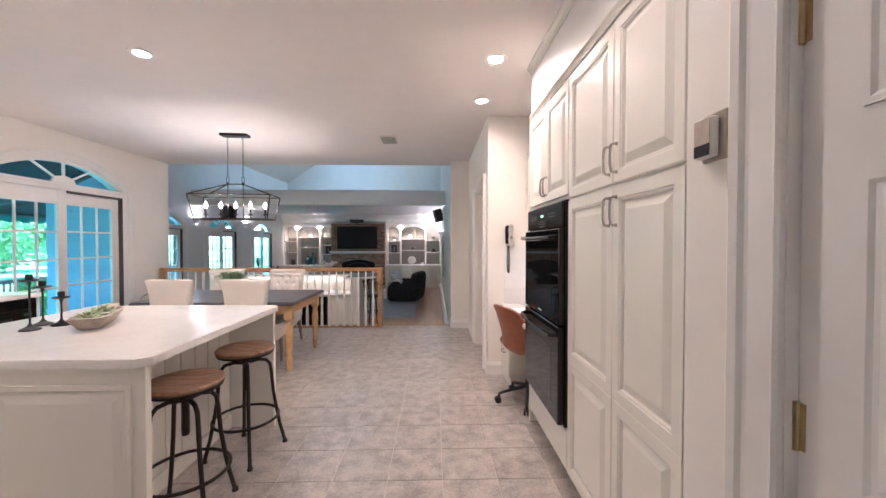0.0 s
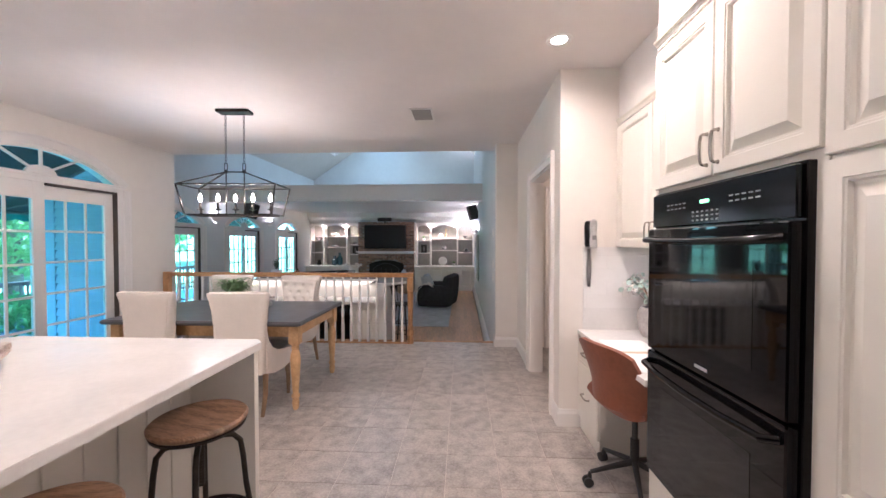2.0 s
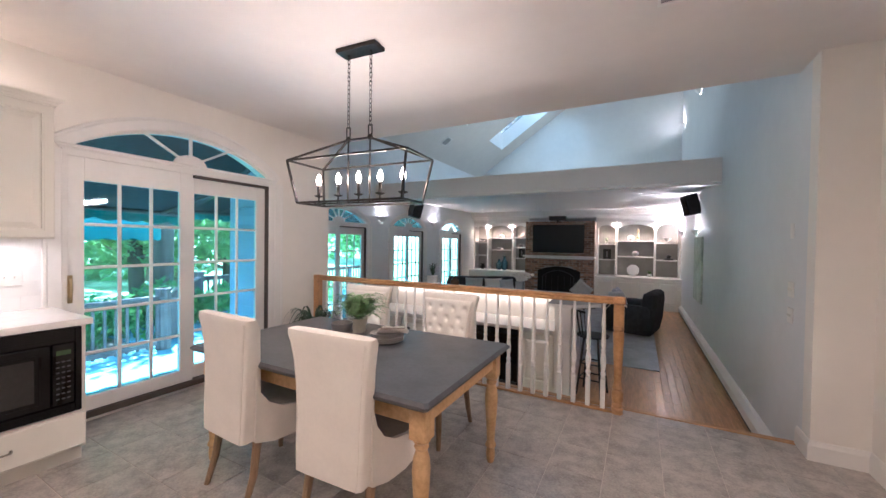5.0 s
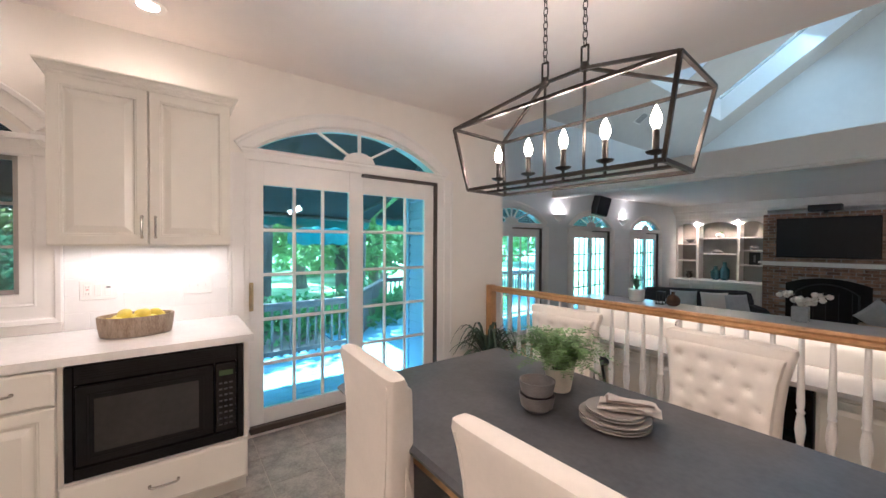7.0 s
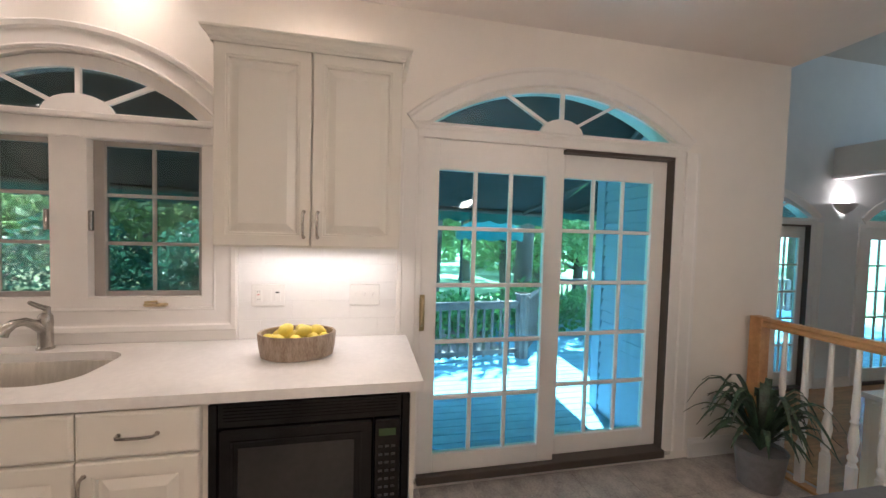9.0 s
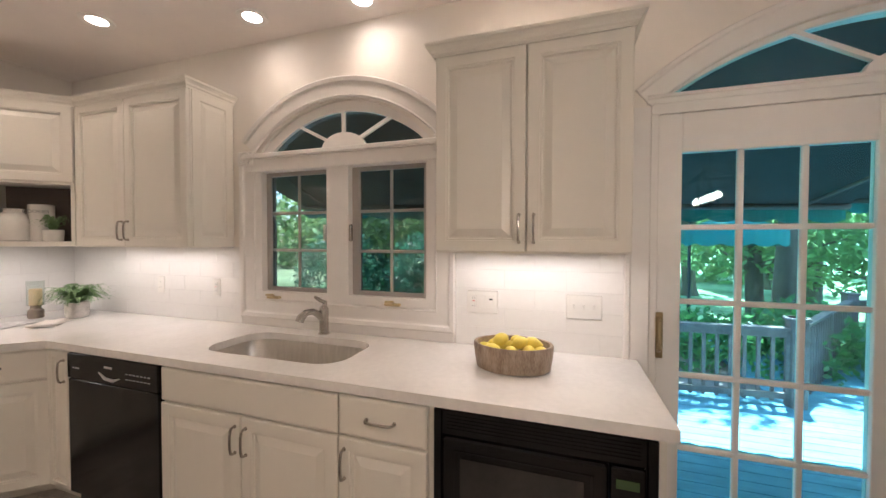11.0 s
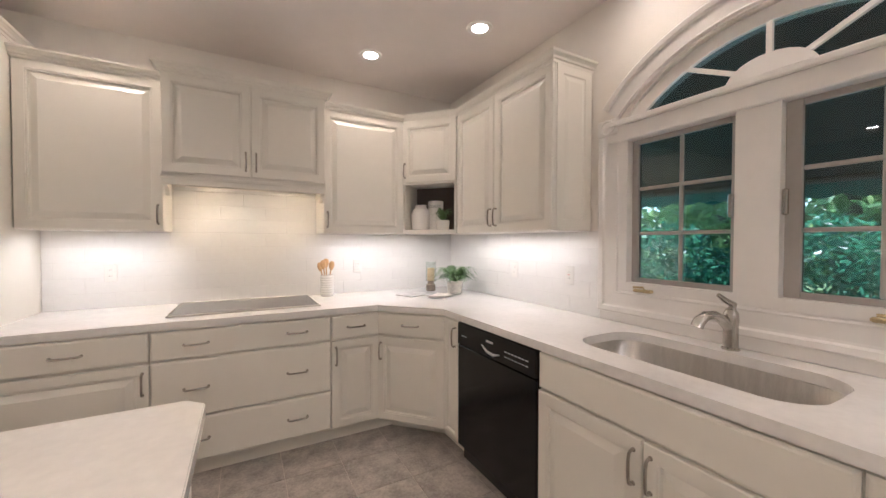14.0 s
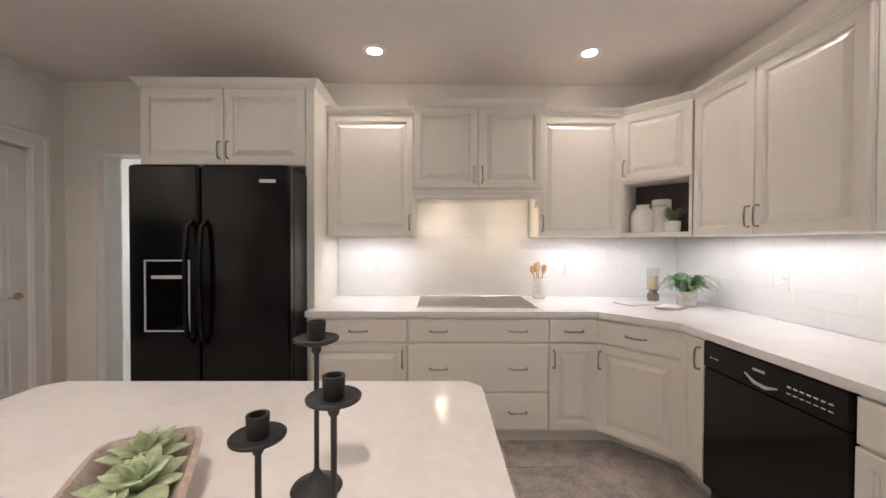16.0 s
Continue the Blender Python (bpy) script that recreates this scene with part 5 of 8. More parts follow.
def dining_chair():
    c = thing("dining_chair", 0, 0, 0, 0, "cream linen parsons chair with a button-tufted back and brown wooden legs", "chair", "chairs round the table")
    bm = bmesh.new()
    secs = []
    for z, y, w, t in BACK:
        secs.append((0, y, z, w, t))
    loft(bm, secs, 32, 0.35)
    back = part("backrest", bm, LINEN, c, "", True)
    bm = bmesh.new()
    loft(bm, [(0, 0.02, 0.33, 0.205, 0.235), (0, 0.02, 0.34, 0.218, 0.25), (0, 0.02, 0.44, 0.226, 0.256), (0, 0.02, 0.475, 0.222, 0.25), (0, 0.02, 0.492, 0.19, 0.22)], 32, 0.4)
    part("seat", bm, SHADELINEN, c, "linen seat cushion with shade put into its grey", True)
    for s in (-1, 1):
        bm = bmesh.new()
        ring = [(-0.22, 0.70), (-0.195, 0.60), (-0.15, 0.535), (-0.08, 0.495), (0.02, 0.475), (0.15, 0.465), (0.272, 0.46), (0.276, 0.40), (0.27, 0.345), (0.15, 0.325), (0.0, 0.31), (-0.12, 0.31), (-0.22, 0.335)]
        flare = lambda u, v, o: (s * (0.197 + 0.035 * min(1, max(0, (u + 0.22) / 0.2)) + o), u, v)
        plate(bm, ring, lambda u, v: flare(u, v, -0.012), lambda u, v: flare(u, v, 0.012))
        bmesh.ops.bevel(bm, geom=[e for e in bm.edges if abs(e.verts[0].co.x - e.verts[1].co.x) < 0.036 and abs(abs(e.verts[0].co.x) - abs(e.verts[1].co.x)) < 0.02 and len(e.link_faces) == 2 and e.calc_face_angle(0) > 1.2], offset=0.006, segments=2, affect="EDGES")
        part("side_panel", bm, LINEN, c, "cream linen side of the seat", True)
    secs_p = [(s_[2], s_[1], s_[3], s_[4]) for s_ in secs[1:8]]
    for s in (-1, 1):
        bm = bmesh.new()
        tube(bm, [(s * w * 0.893, y - t * 0.893, z) for z, y, w, t in secs_p], 0.0035, 6)
        part("piping", bm, LINEN, back, "", True)
    bm = bmesh.new()
    rows = []
    for i in range(37):
        z = 0.53 + 0.445 * i / 36
        w, y = back_at(z)
        row = []
        for j in range(41):
            u = -1 + 2 * j / 40
            x = u * (w - 0.012)
            edge = min(1, (1 - abs(u)) / 0.08, i / 2, (36 - i) / 2)
            row.append(bm.verts.new((x, y - 0.004 - 0.02 * max(0, 1 - edge) ** 3 + tuft(x, z) * math.sqrt(max(0, edge)), z)))
        rows.append(row)
    for i in range(36):
        for j in range(40):
            bm.faces.new((rows[i][j], rows[i + 1][j], rows[i + 1][j + 1], rows[i][j + 1]))
    part("tufted_pad", bm, LINEN, back, "", True)
    for x, z in BUTTONS:
        bm = bmesh.new()
        lathe(bm, [(0.004, 0.0), (0.011, 0.002), (0.009, 0.006), (0.001, 0.008)], 8, x, back_at(z)[1] - 0.004 + tuft(x, z), z, axis="y")
        part("button", bm, LINEN, back, "", True)
    for x in (-0.19, 0.19):
        for y, k in ((0.21, 0), (-0.2, -0.07)):
            bm = bmesh.new()
            tube(bm, [(x * 0.95, y * 0.97, 0.335), (x, y + k * 0.3, 0.15), (x, y + k, 0.0)], 0.02, 8, radii=[0.024, 0.02, 0.015])
            part("leg", bm, LEGWOOD, c, "", True)
    return c


ch = dining_chair()
ch.matrix_world = pose(-1.86, 5.74, 0, 0, 0, 2)
copy_thing(ch, pose(-2.61, 5.735, 0, 0, 0, -3))
copy_thing(ch, pose(-1.99, 6.665, 0, 0, 0, 177))
copy_thing(ch, pose(-2.84, 6.70, 0, 0, 0, 183))

tb = thing("dining_table", -2.235, 6.065, 0, 0, "pine farmhouse table with turned legs and a dark grey painted top", "table")
bm = boxes((-0.868, 0.868, -0.54, 0.54, 0.722, 0.76), bev=0.014)
part("tabletop", bm, GREYTOP, tb, "dark grey painted tabletop")
part("apron", boxes((-0.775, 0.775, -0.455, -0.43, 0.62, 0.7215), (-0.775, 0.775, 0.43, 0.455, 0.62, 0.7215), (-0.80, -0.775, -0.43, 0.43, 0.62, 0.7215), (0.775, 0.80, -0.43, 0.43, 0.62, 0.7215)), PINE, tb)
for x in (-0.78, 0.78):
    for y in (-0.435, 0.435):
        bm = boxes((x - 0.042, x + 0.042, y - 0.042, y + 0.042, 0.56, 0.7215), bev=0.003)
        lathe(bm, [(0.038, 0.56), (0.040, 0.552), (0.028, 0.54), (0.034, 0.525), (0.026, 0.51), (0.038, 0.47), (0.042, 0.42), (0.038, 0.34), (0.028, 0.2), (0.024, 0.14), (0.033, 0.125), (0.036, 0.11), (0.026, 0.095), (0.030, 0.06), (0.026, 0.02), (0.02, 0.0)], 18, x, y, 0)
        part("leg", bm, PINE, tb, "turned pine leg", True)

# things on the table
def fern(name, label, x, y, z, r, h, n, seed, pot=None, leafmat=None, stem=0.0, up=0.5):
    """A potted plant of arching fronds with small leaflets."""
    rnd = random.Random(seed)
    root = thing(name, x, y, z, 0, label, "plant")
    if pot:
        bm = bmesh.new()
        lathe(bm, pot[0], 24)
        part("pot", bm, pot[1], root, "", True)
        bm = bmesh.new()
        top = pot[2]
        lathe(bm, [(top[0], top[1] - 0.012), (top[0] * 0.5, top[1] - 0.004), (0.001, top[1] - 0.004)], 16)
        part("soil", bm, SOIL, root)
        z0 = top[1] - 0.01
    else:
        z0 = 0
    bm = bmesh.new()
    for i in range(n):
        a = rnd.uniform(0, 2 * math.pi)
        ln = r * rnd.uniform(0.55, 1.1)
        rise = h * rnd.uniform(0.35, 1.0)
        c, s = math.cos(a), math.sin(a)
        pts = []
        for k in range(9):
            u = k / 8
            d = ln * u
            pts.append(Vector((c * d + rnd.uniform(-1, 1) * 0.004, s * d, z0 + rise * math.sin(u * math.pi * (0.5 + up * rnd.uniform(0.3, 0.5))) * (1.0 if u < 0.6 else 1 - (u - 0.6) * 0.5))))
        side = Vector((-s, c, 0))
        for k in range(1, 9):
            p, q = pts[k - 1], pts[k]
            d = (q - p)
            w = 0.0012
            v = [bm.verts.new(p - side * w), bm.verts.new(p + side * w), bm.verts.new(q + side * w), bm.verts.new(q - side * w)]
            bm.faces.new(v)
            if k < 2:
                continue
            sz = r * 0.17 * (1.15 - k / 9)
            for sg in (-1, 1):
                for f in (0.25, 0.75):
                    o = p + d * f
                    out = (side * sg + d.normalized() * 0.5 + Vector((0, 0, rnd.uniform(-0.3, 0.15)))).normalized()
                    wd = d.normalized() * sz * 0.22
                    tip = o + out * sz
                    m1 = o + out * sz * 0.5
                    v = [bm.verts.new(t) for t in (o, m1 + wd, tip, m1 - wd)]
                    bm.faces.new(v)
    part("fronds", bm, leafmat or LEAF, root, "", kind="stuff")
    return root


POTW = ([(0.045, 0), (0.05, 0.004), (0.066, 0.10), (0.07, 0.105), (0.066, 0.108), (0.06, 0.1)], mat("cream_pot", (0.72, 0.66, 0.56), 0.5, var=0.05), (0.06, 0.105))
fern("potted_fern", "feathery green fern in a cream pot on the dining table", -2.43, 6.33, 0.7605, 0.26, 0.19, 110, 3, POTW)
bw = thing("bowl_stack", -2.35, 6.075, 0.7605, 0, "two small stacked grey ceramic bowls", "bowl")
for z in (0.0, 0.055):
    bm = bmesh.new()
    lathe(bm, [(0.036, z), (0.04, z + 0.004), (0.062, z + 0.022), (0.071, z + 0.066), (0.0715, z + 0.071), (0.067, z + 0.071), (0.058, z + 0.026), (0.001, z + 0.012)], 24)
    part("bowl", bm, GREYCER, bw, "", True)
pl = thing("plate_stack", -2.115, 6.235, 0.7605, 0, "stack of five greige stoneware plates", "plate")
for i in range(5):
    bm = bmesh.new()
    z, r = i * 0.011, (0.126 if i < 3 else 0.102)
    lathe(bm, [(r * 0.6, z), (r * 0.65, z + 0.001), (r, z + 0.010), (r, z + 0.013), (r * 0.66, z + 0.006), (0.001, z + 0.005)], 30)
    part("plate", bm, mat("greige_stoneware", (0.40, 0.37, 0.34), 0.35, var=0.05) if i == 0 else bpy.data.materials["greige_stoneware"], pl, "", True)


def cloth(name, label, x, y, z, w, d, rz, seed, material=LINEN, amp=0.012):
    root = thing(name, x, y, z, rz, label, "cloth")
    for layer in range(3):
        bm = bmesh.new()
        g = []
        for i in range(13):
            row = []
            for j in range(11):
                u, v = (i / 12 - 0.5) * w * (1 - layer * 0.12), (j / 10 - 0.5) * d * (1 - layer * 0.1)
                h = noise.noise(Vector((u * 22 + seed, v * 22, layer * 3))) * amp + amp * 1.1 + layer * 0.006
                row.append(bm.verts.new((u + noise.noise(Vector((v * 15, seed, layer))) * 0.012, v + noise.noise(Vector((u * 15, seed + 5, layer))) * 0.012, h)))
            g.append(row)
        for i in range(12):
            for j in range(10):
                bm.faces.new((g[i][j], g[i + 1][j], g[i + 1][j + 1], g[i][j + 1]))
        part("fold", bm, material, root, "", True)
    return root


nk = thing("napkin", -2.075, 6.265, 0.8165, 25, "cream linen napkin folded in loose layers on the plates", "cloth")
NAPK = mat("napkin_linen", (0.80, 0.74, 0.68), 0.95, var=0.03, scale=10, bump=0.3, bscale=400)
STRIPE = mat("taupe_stripe_linen", (0.42, 0.34, 0.29), 0.95, var=0.05, scale=10)
for k, (w, d, a, ox, oy) in enumerate(((0.21, 0.12, 0, 0, 0), (0.19, 0.11, 16, 0.004, 0.006), (0.17, 0.10, -12, -0.006, 0.002), (0.16, 0.075, 8, 0.0, 0.0), (0.15, 0.05, 4, 0.004, -0.004))):
    bm = bmesh.new()
    ca, sa = math.cos(radians(a)), math.sin(radians(a))
    for side in (0, 1):
        g = []
        for i in range(15):
            row = []
            for j in range(9):
                u, v = (i / 14 - 0.5) * w, (j / 8 - 0.5) * d * (1 - 0.35 * (i / 14))
                h = 0.007 * k + noise.noise(Vector((u * 16 + k * 3, v * 20, 1.3))) * 0.005 + 0.006 - 0.10 * max(0, abs(u) - 0.08) + side * 0.003
                row.append(bm.verts.new((ox + u * ca - v * sa, oy + u * sa + v * ca, h)))
            g.append(row)
        for i in range(14):
            for j in range(8):
                q = (g[i][j], g[i + 1][j], g[i + 1][j + 1], g[i][j + 1])
                bm.faces.new(q if side else q[::-1])
    part("fold", bm, STRIPE if k == 3 else NAPK, nk, "", True)

# lantern chandelier
cl = thing("chandelier", -2.316, 6.185, 0, 4.1, "dark bronze linear lantern chandelier with five lit candle bulbs", "chandelier")
ZT, ZB, ZR = 1.973, 1.685, 2.118
PB = ZB + 0.035
T = [(-0.471, -0.176, ZT), (0.471, -0.176, ZT), (0.471, 0.176, ZT), (-0.471, 0.176, ZT)]
Bt = [(-0.418, -0.134, ZB), (0.418, -0.134, ZB), (0.418, 0.134, ZB), (-0.418, 0.134, ZB)]
for i in range(4):
    for p, q, w in ((T[i], T[(i + 1) % 4], 0.012), (Bt[i], Bt[(i + 1) % 4], 0.014), (T[i], Bt[i], 0.012), (T[i], (0.09 * (1 if T[i][0] > 0 else -1), 0, ZR), 0.012)):
        bm = bmesh.new()
        bar(bm, p, q, w)
        part("cage_bar", bm, BRONZE, cl)
bm = bmesh.new()
bar(bm, (-0.09, 0, ZR), (0.09, 0, ZR), 0.012)
part("ridge_bar", bm, BRONZE, cl)
bm = bmesh.new()
bar(bm, (-0.418, 0, ZB + 0.002), (0.418, 0, ZB + 0.002), 0.022, 0.01)
part("crossbar", bm, BRONZE, cl)
for x in (-0.09, 0.09):
    bm = bmesh.new()
    tube(bm, [(x, 0, ZB + 0.005), (x, 0, ZR + 0.02)], 0.006)
    lathe(bm, [(0.014, ZR - 0.012), (0.02, ZR), (0.014, ZR + 0.02)], 12, x, 0, 0)
    part("rod", bm, BRONZE, cl, "", True)
    bm = bmesh.new()
    for a, b in (((x - 0.014, 0, ZR + 0.02), (x - 0.014, 0, ZR + 0.085)), ((x + 0.014, 0, ZR + 0.02), (x + 0.014, 0, ZR + 0.085)), ((x - 0.014, 0, ZR + 0.085), (x + 0.014, 0, ZR + 0.085)), ((x - 0.014, 0, ZR + 0.02), (x + 0.014, 0, ZR + 0.02))):
        bar(bm, a, b, 0.006)
    k, z = 0, ZR + 0.08
    while z < CEIL - 0.04:
        ln, w = 0.036, 0.009
        pts = []
        for i in range(12):
            a = 2 * math.pi * i / 12
            u, v = w * math.cos(a), (ln / 2) * math.copysign(abs(math.sin(a)) ** 0.6, math.sin(a))
            pts.append((x + (u if k % 2 else 0), (0 if k % 2 else u), z + ln / 2 + v))
        tube(bm, pts, 0.0022, 5, closed=True)
        z += ln - 0.007
        k += 1
    part("chain", bm, BRONZE, cl, "chain of small links")
part("canopy", boxes((-0.16, 0.16, -0.06, 0.06, CEIL - 0.03, CEIL - 0.001), bev=0.004), BRONZE, cl, "rectangular ceiling plate")
for i in range(5):
    x = -0.348 + 0.174 * i
    arm = thing("candle_arm", 0, 0, 0)
    arm.parent = cl
    bm = bmesh.new()
    lathe(bm, [(0.006, ZB), (0.006, PB + 0.012), (0.028, PB + 0.02), (0.033, PB + 0.026), (0.012, PB + 0.026), (0.011, PB + 0.03)], 16, x, 0, 0)
    part("drip_pan", bm, BRONZE, arm, "", True)
    bm = bmesh.new()
    lathe(bm, [(0.011, PB + 0.03), (0.011, PB + 0.10), (0.008, PB + 0.102)], 12, x, 0, 0)
    part("candle_sleeve", bm, BRONZE, arm, "", True)
    bm = bmesh.new()
    lathe(bm, [(0.008, PB + 0.102), (0.015, PB + 0.116), (0.0185, PB + 0.132), (0.015, PB + 0.15), (0.007, PB + 0.17), (0.001, PB + 0.182)], 14, x, 0, 0)
    b = part("bulb", bm, BULB, arm, "glowing flame-shaped bulb", True)
    b.visible_shadow = False
    lp = lamp("bulb_lamp", "POINT", 2.6, pose(0, 0, 0), 0.03, (1.0, 0.80, 0.60))
    lp.matrix_world = cl.matrix_world @ Matrix.Translation((x, 0, PB + 0.135))


def bar_stool():
    s = thing("bar_stool", 0, 0, 0, 0, "round brown wooden swivel stool on a dark bent-steel frame", "stool", "stools at the island")
    bm = bmesh.new()
    lathe(bm, [(0.14, 0.672), (0.165, 0.674), (0.176, 0.684), (0.178, 0.695), (0.170, 0.703), (0.12, 0.702), (0.05, 0.698), (0.001, 0.698)], 40)
    part("seat", bm, SEATWOOD, s, "worn brown wooden seat", True)
    bm = bmesh.new()
    lathe(bm, [(0.168, 0.661), (0.172, 0.672), (0.05, 0.6725)], 30)
    part("seat_rim", bm, BRONZE, s, "", True)
    bm = bmesh.new()
    lathe(bm, [(0.016, 0.42), (0.016, 0.60), (0.026, 0.605), (0.026, 0.65), (0.05, 0.66)], 14)
    for i in range(14):
        lathe(bm, [(0.019, 0.43 + i * 0.012), (0.0195, 0.434 + i * 0.012)], 10)
    part("screw_post", bm, BRONZE, s, "", True)
    for i in range(4):
        a = radians(45 + 90 * i)
        c, q = math.cos(a), math.sin(a)
        bm = bmesh.new()
        tube(bm, [(c * d, q * d, z) for d, z in ((0.02, 0.60), (0.07, 0.61), (0.12, 0.60), (0.145, 0.57), (0.155, 0.50), (0.165, 0.38), (0.18, 0.28), (0.205, 0.14), (0.235, 0.02))], 0.011, 10)
        lathe(bm, [(0.016, 0.0), (0.018, 0.006), (0.013, 0.022)], 10, c * 0.238, q * 0.238, 0)
        part("leg", bm, BRONZE, s, "", True)
    bm = bmesh.new()
    tube(bm, [(0.197 * math.cos(2 * math.pi * i / 32), 0.197 * math.sin(2 * math.pi * i / 32), 0.235) for i in range(32)], 0.009, 8, closed=True)
    part("foot_ring", bm, BRONZE, s, "", True)
    return s


st = bar_stool()
st.matrix_world = pose(-1.135, 3.475, 0, 0, 0, 8)
copy_thing(st, pose(-1.122, 4.05, 0, 0, 0, -14))

# desk chair
oc = thing("desk_chair", 0.97, 4.77, 0, 19, "tan leather bucket swivel chair on a black wheeled base", "chair")
bm = bmesh.new()
g = []
for j in range(13):
    v = j / 12
    row = []
    for i in range(17):
        a = (i / 16 - 0.5) * 2
        if v < 0.45:
            u = v / 0.45
            x, y, z = 0.22 - 0.40 * u, a * (0.20 + 0.02 * u), 0.475 + 0.045 * abs(a) ** 2.5 * (0.4 + u)
        else:
            u = (v - 0.45) / 0.55
            x, y, z = -0.18 - 0.11 * u + 0.10 * abs(a) ** 2.2 * (1 - 0.35 * u), a * (0.22 + 0.005 * u - 0.02 * u * u), 0.475 + 0.06 * u ** 0.5 + 0.33 * u - 0.04 * abs(a) ** 4 * u
            z += 0.045 * abs(a) ** 2.5 * 1.4 * (1 - u)
        if 0.3 < v < 0.6:
            x -= 0.02 * math.cos((v - 0.45) / 0.15 * math.pi / 2)
        row.append((x, y, z))
    g.append(row)
top = [[bm.verts.new(p) for p in row] for row in g]
bot = [[bm.verts.new((p[0] - 0.022 * (1 if j > 5 else 0.25), p[1] * 1.03, p[2] - (0.024 if j < 7 else 0.006))) for p in row] for j, row in enumerate(g)]
for j in range(12):
    for i in range(16):
        bm.faces.new((top[j][i], top[j][i + 1], top[j + 1][i + 1], top[j + 1][i]))
        bm.faces.new((bot[j][i], bot[j + 1][i], bot[j + 1][i + 1], bot[j][i + 1]))
for j in range(12):
    for i in (0, 16):
        bm.faces.new((top[j][i], top[j + 1][i], bot[j + 1][i], bot[j][i]))
for i in range(16):
    for j in (0, 12):
        bm.faces.new((top[j][i], top[j][i + 1], bot[j][i + 1], bot[j][i]))
part("shell", bm, LEATHER, oc, "tan leather bucket seat", True)
bm = bmesh.new()
lathe(bm, [(0.022, 0.13), (0.024, 0.16), (0.024, 0.28), (0.016, 0.285), (0.016, 0.42), (0.05, 0.44), (0.06, 0.455)], 14, -0.02)
tube(bm, [(-0.02, 0, 0.43), (-0.02, 0.10, 0.425), (-0.02, 0.14, 0.42)], 0.006)
part("gas_post", bm, MATTE, oc, "", True)
for i in range(5):
    a = radians(72 * i + 18)
    c, s = math.cos(a), math.sin(a)
    bm = bmesh.new()
    tube(bm, [(-0.02 + c * 0.02, s * 0.02, 0.145), (-0.02 + c * 0.12, s * 0.12, 0.12), (-0.02 + c * 0.25, s * 0.25, 0.085)], 0.014, 8, radii=[0.018, 0.015, 0.011])
    part("spoke", bm, MATTE, oc, "", True)
    bm = bmesh.new()
    x, y = -0.02 + c * 0.255, s * 0.255
    for k in (-1, 1):
        m = Matrix.Translation((x - s * k * 0.013 + c * 0.01, y + c * k * 0.013 + s * 0.01, 0.028)) @ Matrix.Rotation(a + math.pi / 2, 4, "Z") @ Matrix.Rotation(math.pi / 2, 4, "Y")
        b2 = bmesh.new()
        lathe(b2, [(0.02, -0.009), (0.0275, -0.006), (0.0275, 0.006), (0.02, 0.009)], 16)
        bmesh.ops.transform(b2, matrix=m, verts=b2.verts)
        me = bpy.data.meshes.new("t")
        b2.to_mesh(me)
        b2.free()
        bm.from_mesh(me)
        bpy.data.meshes.remove(me)
    lathe(bm, [(0.01, 0.03), (0.012, 0.06), (0.008, 0.085)], 8, x, y, 0)
    part("caster", bm, MATTE, oc, "", True)

# wall telephone and cord
ph = thing("telephone", 0.92, 5.46, 1.475, 0, "silver and black corded wall telephone with a hanging coil cord", "telephone")
bm = bmesh.new()
loft(bm, [(-0.012, -0.018, -0.115, 0.018, 0.012), (-0.012, -0.02, -0.10, 0.030, 0.018), (-0.010, -0.022, -0.03, 0.034, 0.020), (-0.010, -0.022, 0.06, 0.037, 0.020), (-0.010, -0.02, 0.11, 0.032, 0.018), (-0.010, -0.018, 0.125, 0.020, 0.012)], 20, 0.8)
part("base", bm, BLACK, ph, "", True)
bm = bmesh.new()
loft(bm, [(0.0, -0.055, -0.125, 0.015, 0.012), (0.0, -0.06, -0.12, 0.026, 0.022), (0, -0.055, -0.06, 0.028, 0.02), (0, -0.052, 0.0, 0.024, 0.016), (0, -0.055, 0.07, 0.028, 0.02), (0, -0.06, 0.12, 0.025, 0.020), (0, -0.055, 0.137, 0.012, 0.010)], 20, 0.9)
bmesh.ops.translate(bm, verts=bm.verts[:], vec=(0.014, 0, 0))
hs = part("handset", bm, mat("silver_plastic", (0.58, 0.57, 0.56), 0.3, metal=0.3), ph, "silver handset", True)
part("keypad", boxes((0.0, 0.028, -0.079, -0.071, -0.05, -0.01)), LABEL, hs)
bm = bmesh.new()
pts = []
for i in range(400):
    u = i / 399
    a = u * 2 * math.pi * 36
    fold = abs(u - 0.5) * 2
    xx = 0.012 * (1 if u < 0.5 else -1) * (1 - abs(fold - 0.5))
    pts.append((xx - 0.01 + 0.008 * math.cos(a), -0.03 + 0.008 * math.sin(a), -0.13 - 0.35 * (1 - fold ** 1.1)))
tube(bm, pts, 0.0028, 5)
part("cord", bm, MATTE, ph, "black coiled cord hanging down")
ph.scale = (0.95, 0.95, 0.82)
th = thing("thermostat", EX, 2.545, 0, 0, "beige and grey wall control box with a dark lower strip", "thermostat")
part("backplate", boxes((-0.012, -0.001, -0.052, 0.035, 1.61, 1.735), bev=0.003), mat("beige_plastic", (0.42, 0.36, 0.29), 0.5), th)
part("case", boxes((-0.036, -0.0125, -0.03, 0.032, 1.618, 1.722), bev=0.004), PLASTIC, th)
part("dial_face", boxes((-0.038, -0.0362, -0.026, 0.028, 1.653, 1.718)), mat("pinkish_face", (0.55, 0.45, 0.38), 0.4), th)
part("lower_strip", boxes((-0.038, -0.0362, -0.026, 0.028, 1.622, 1.6525)), BLACK, th)


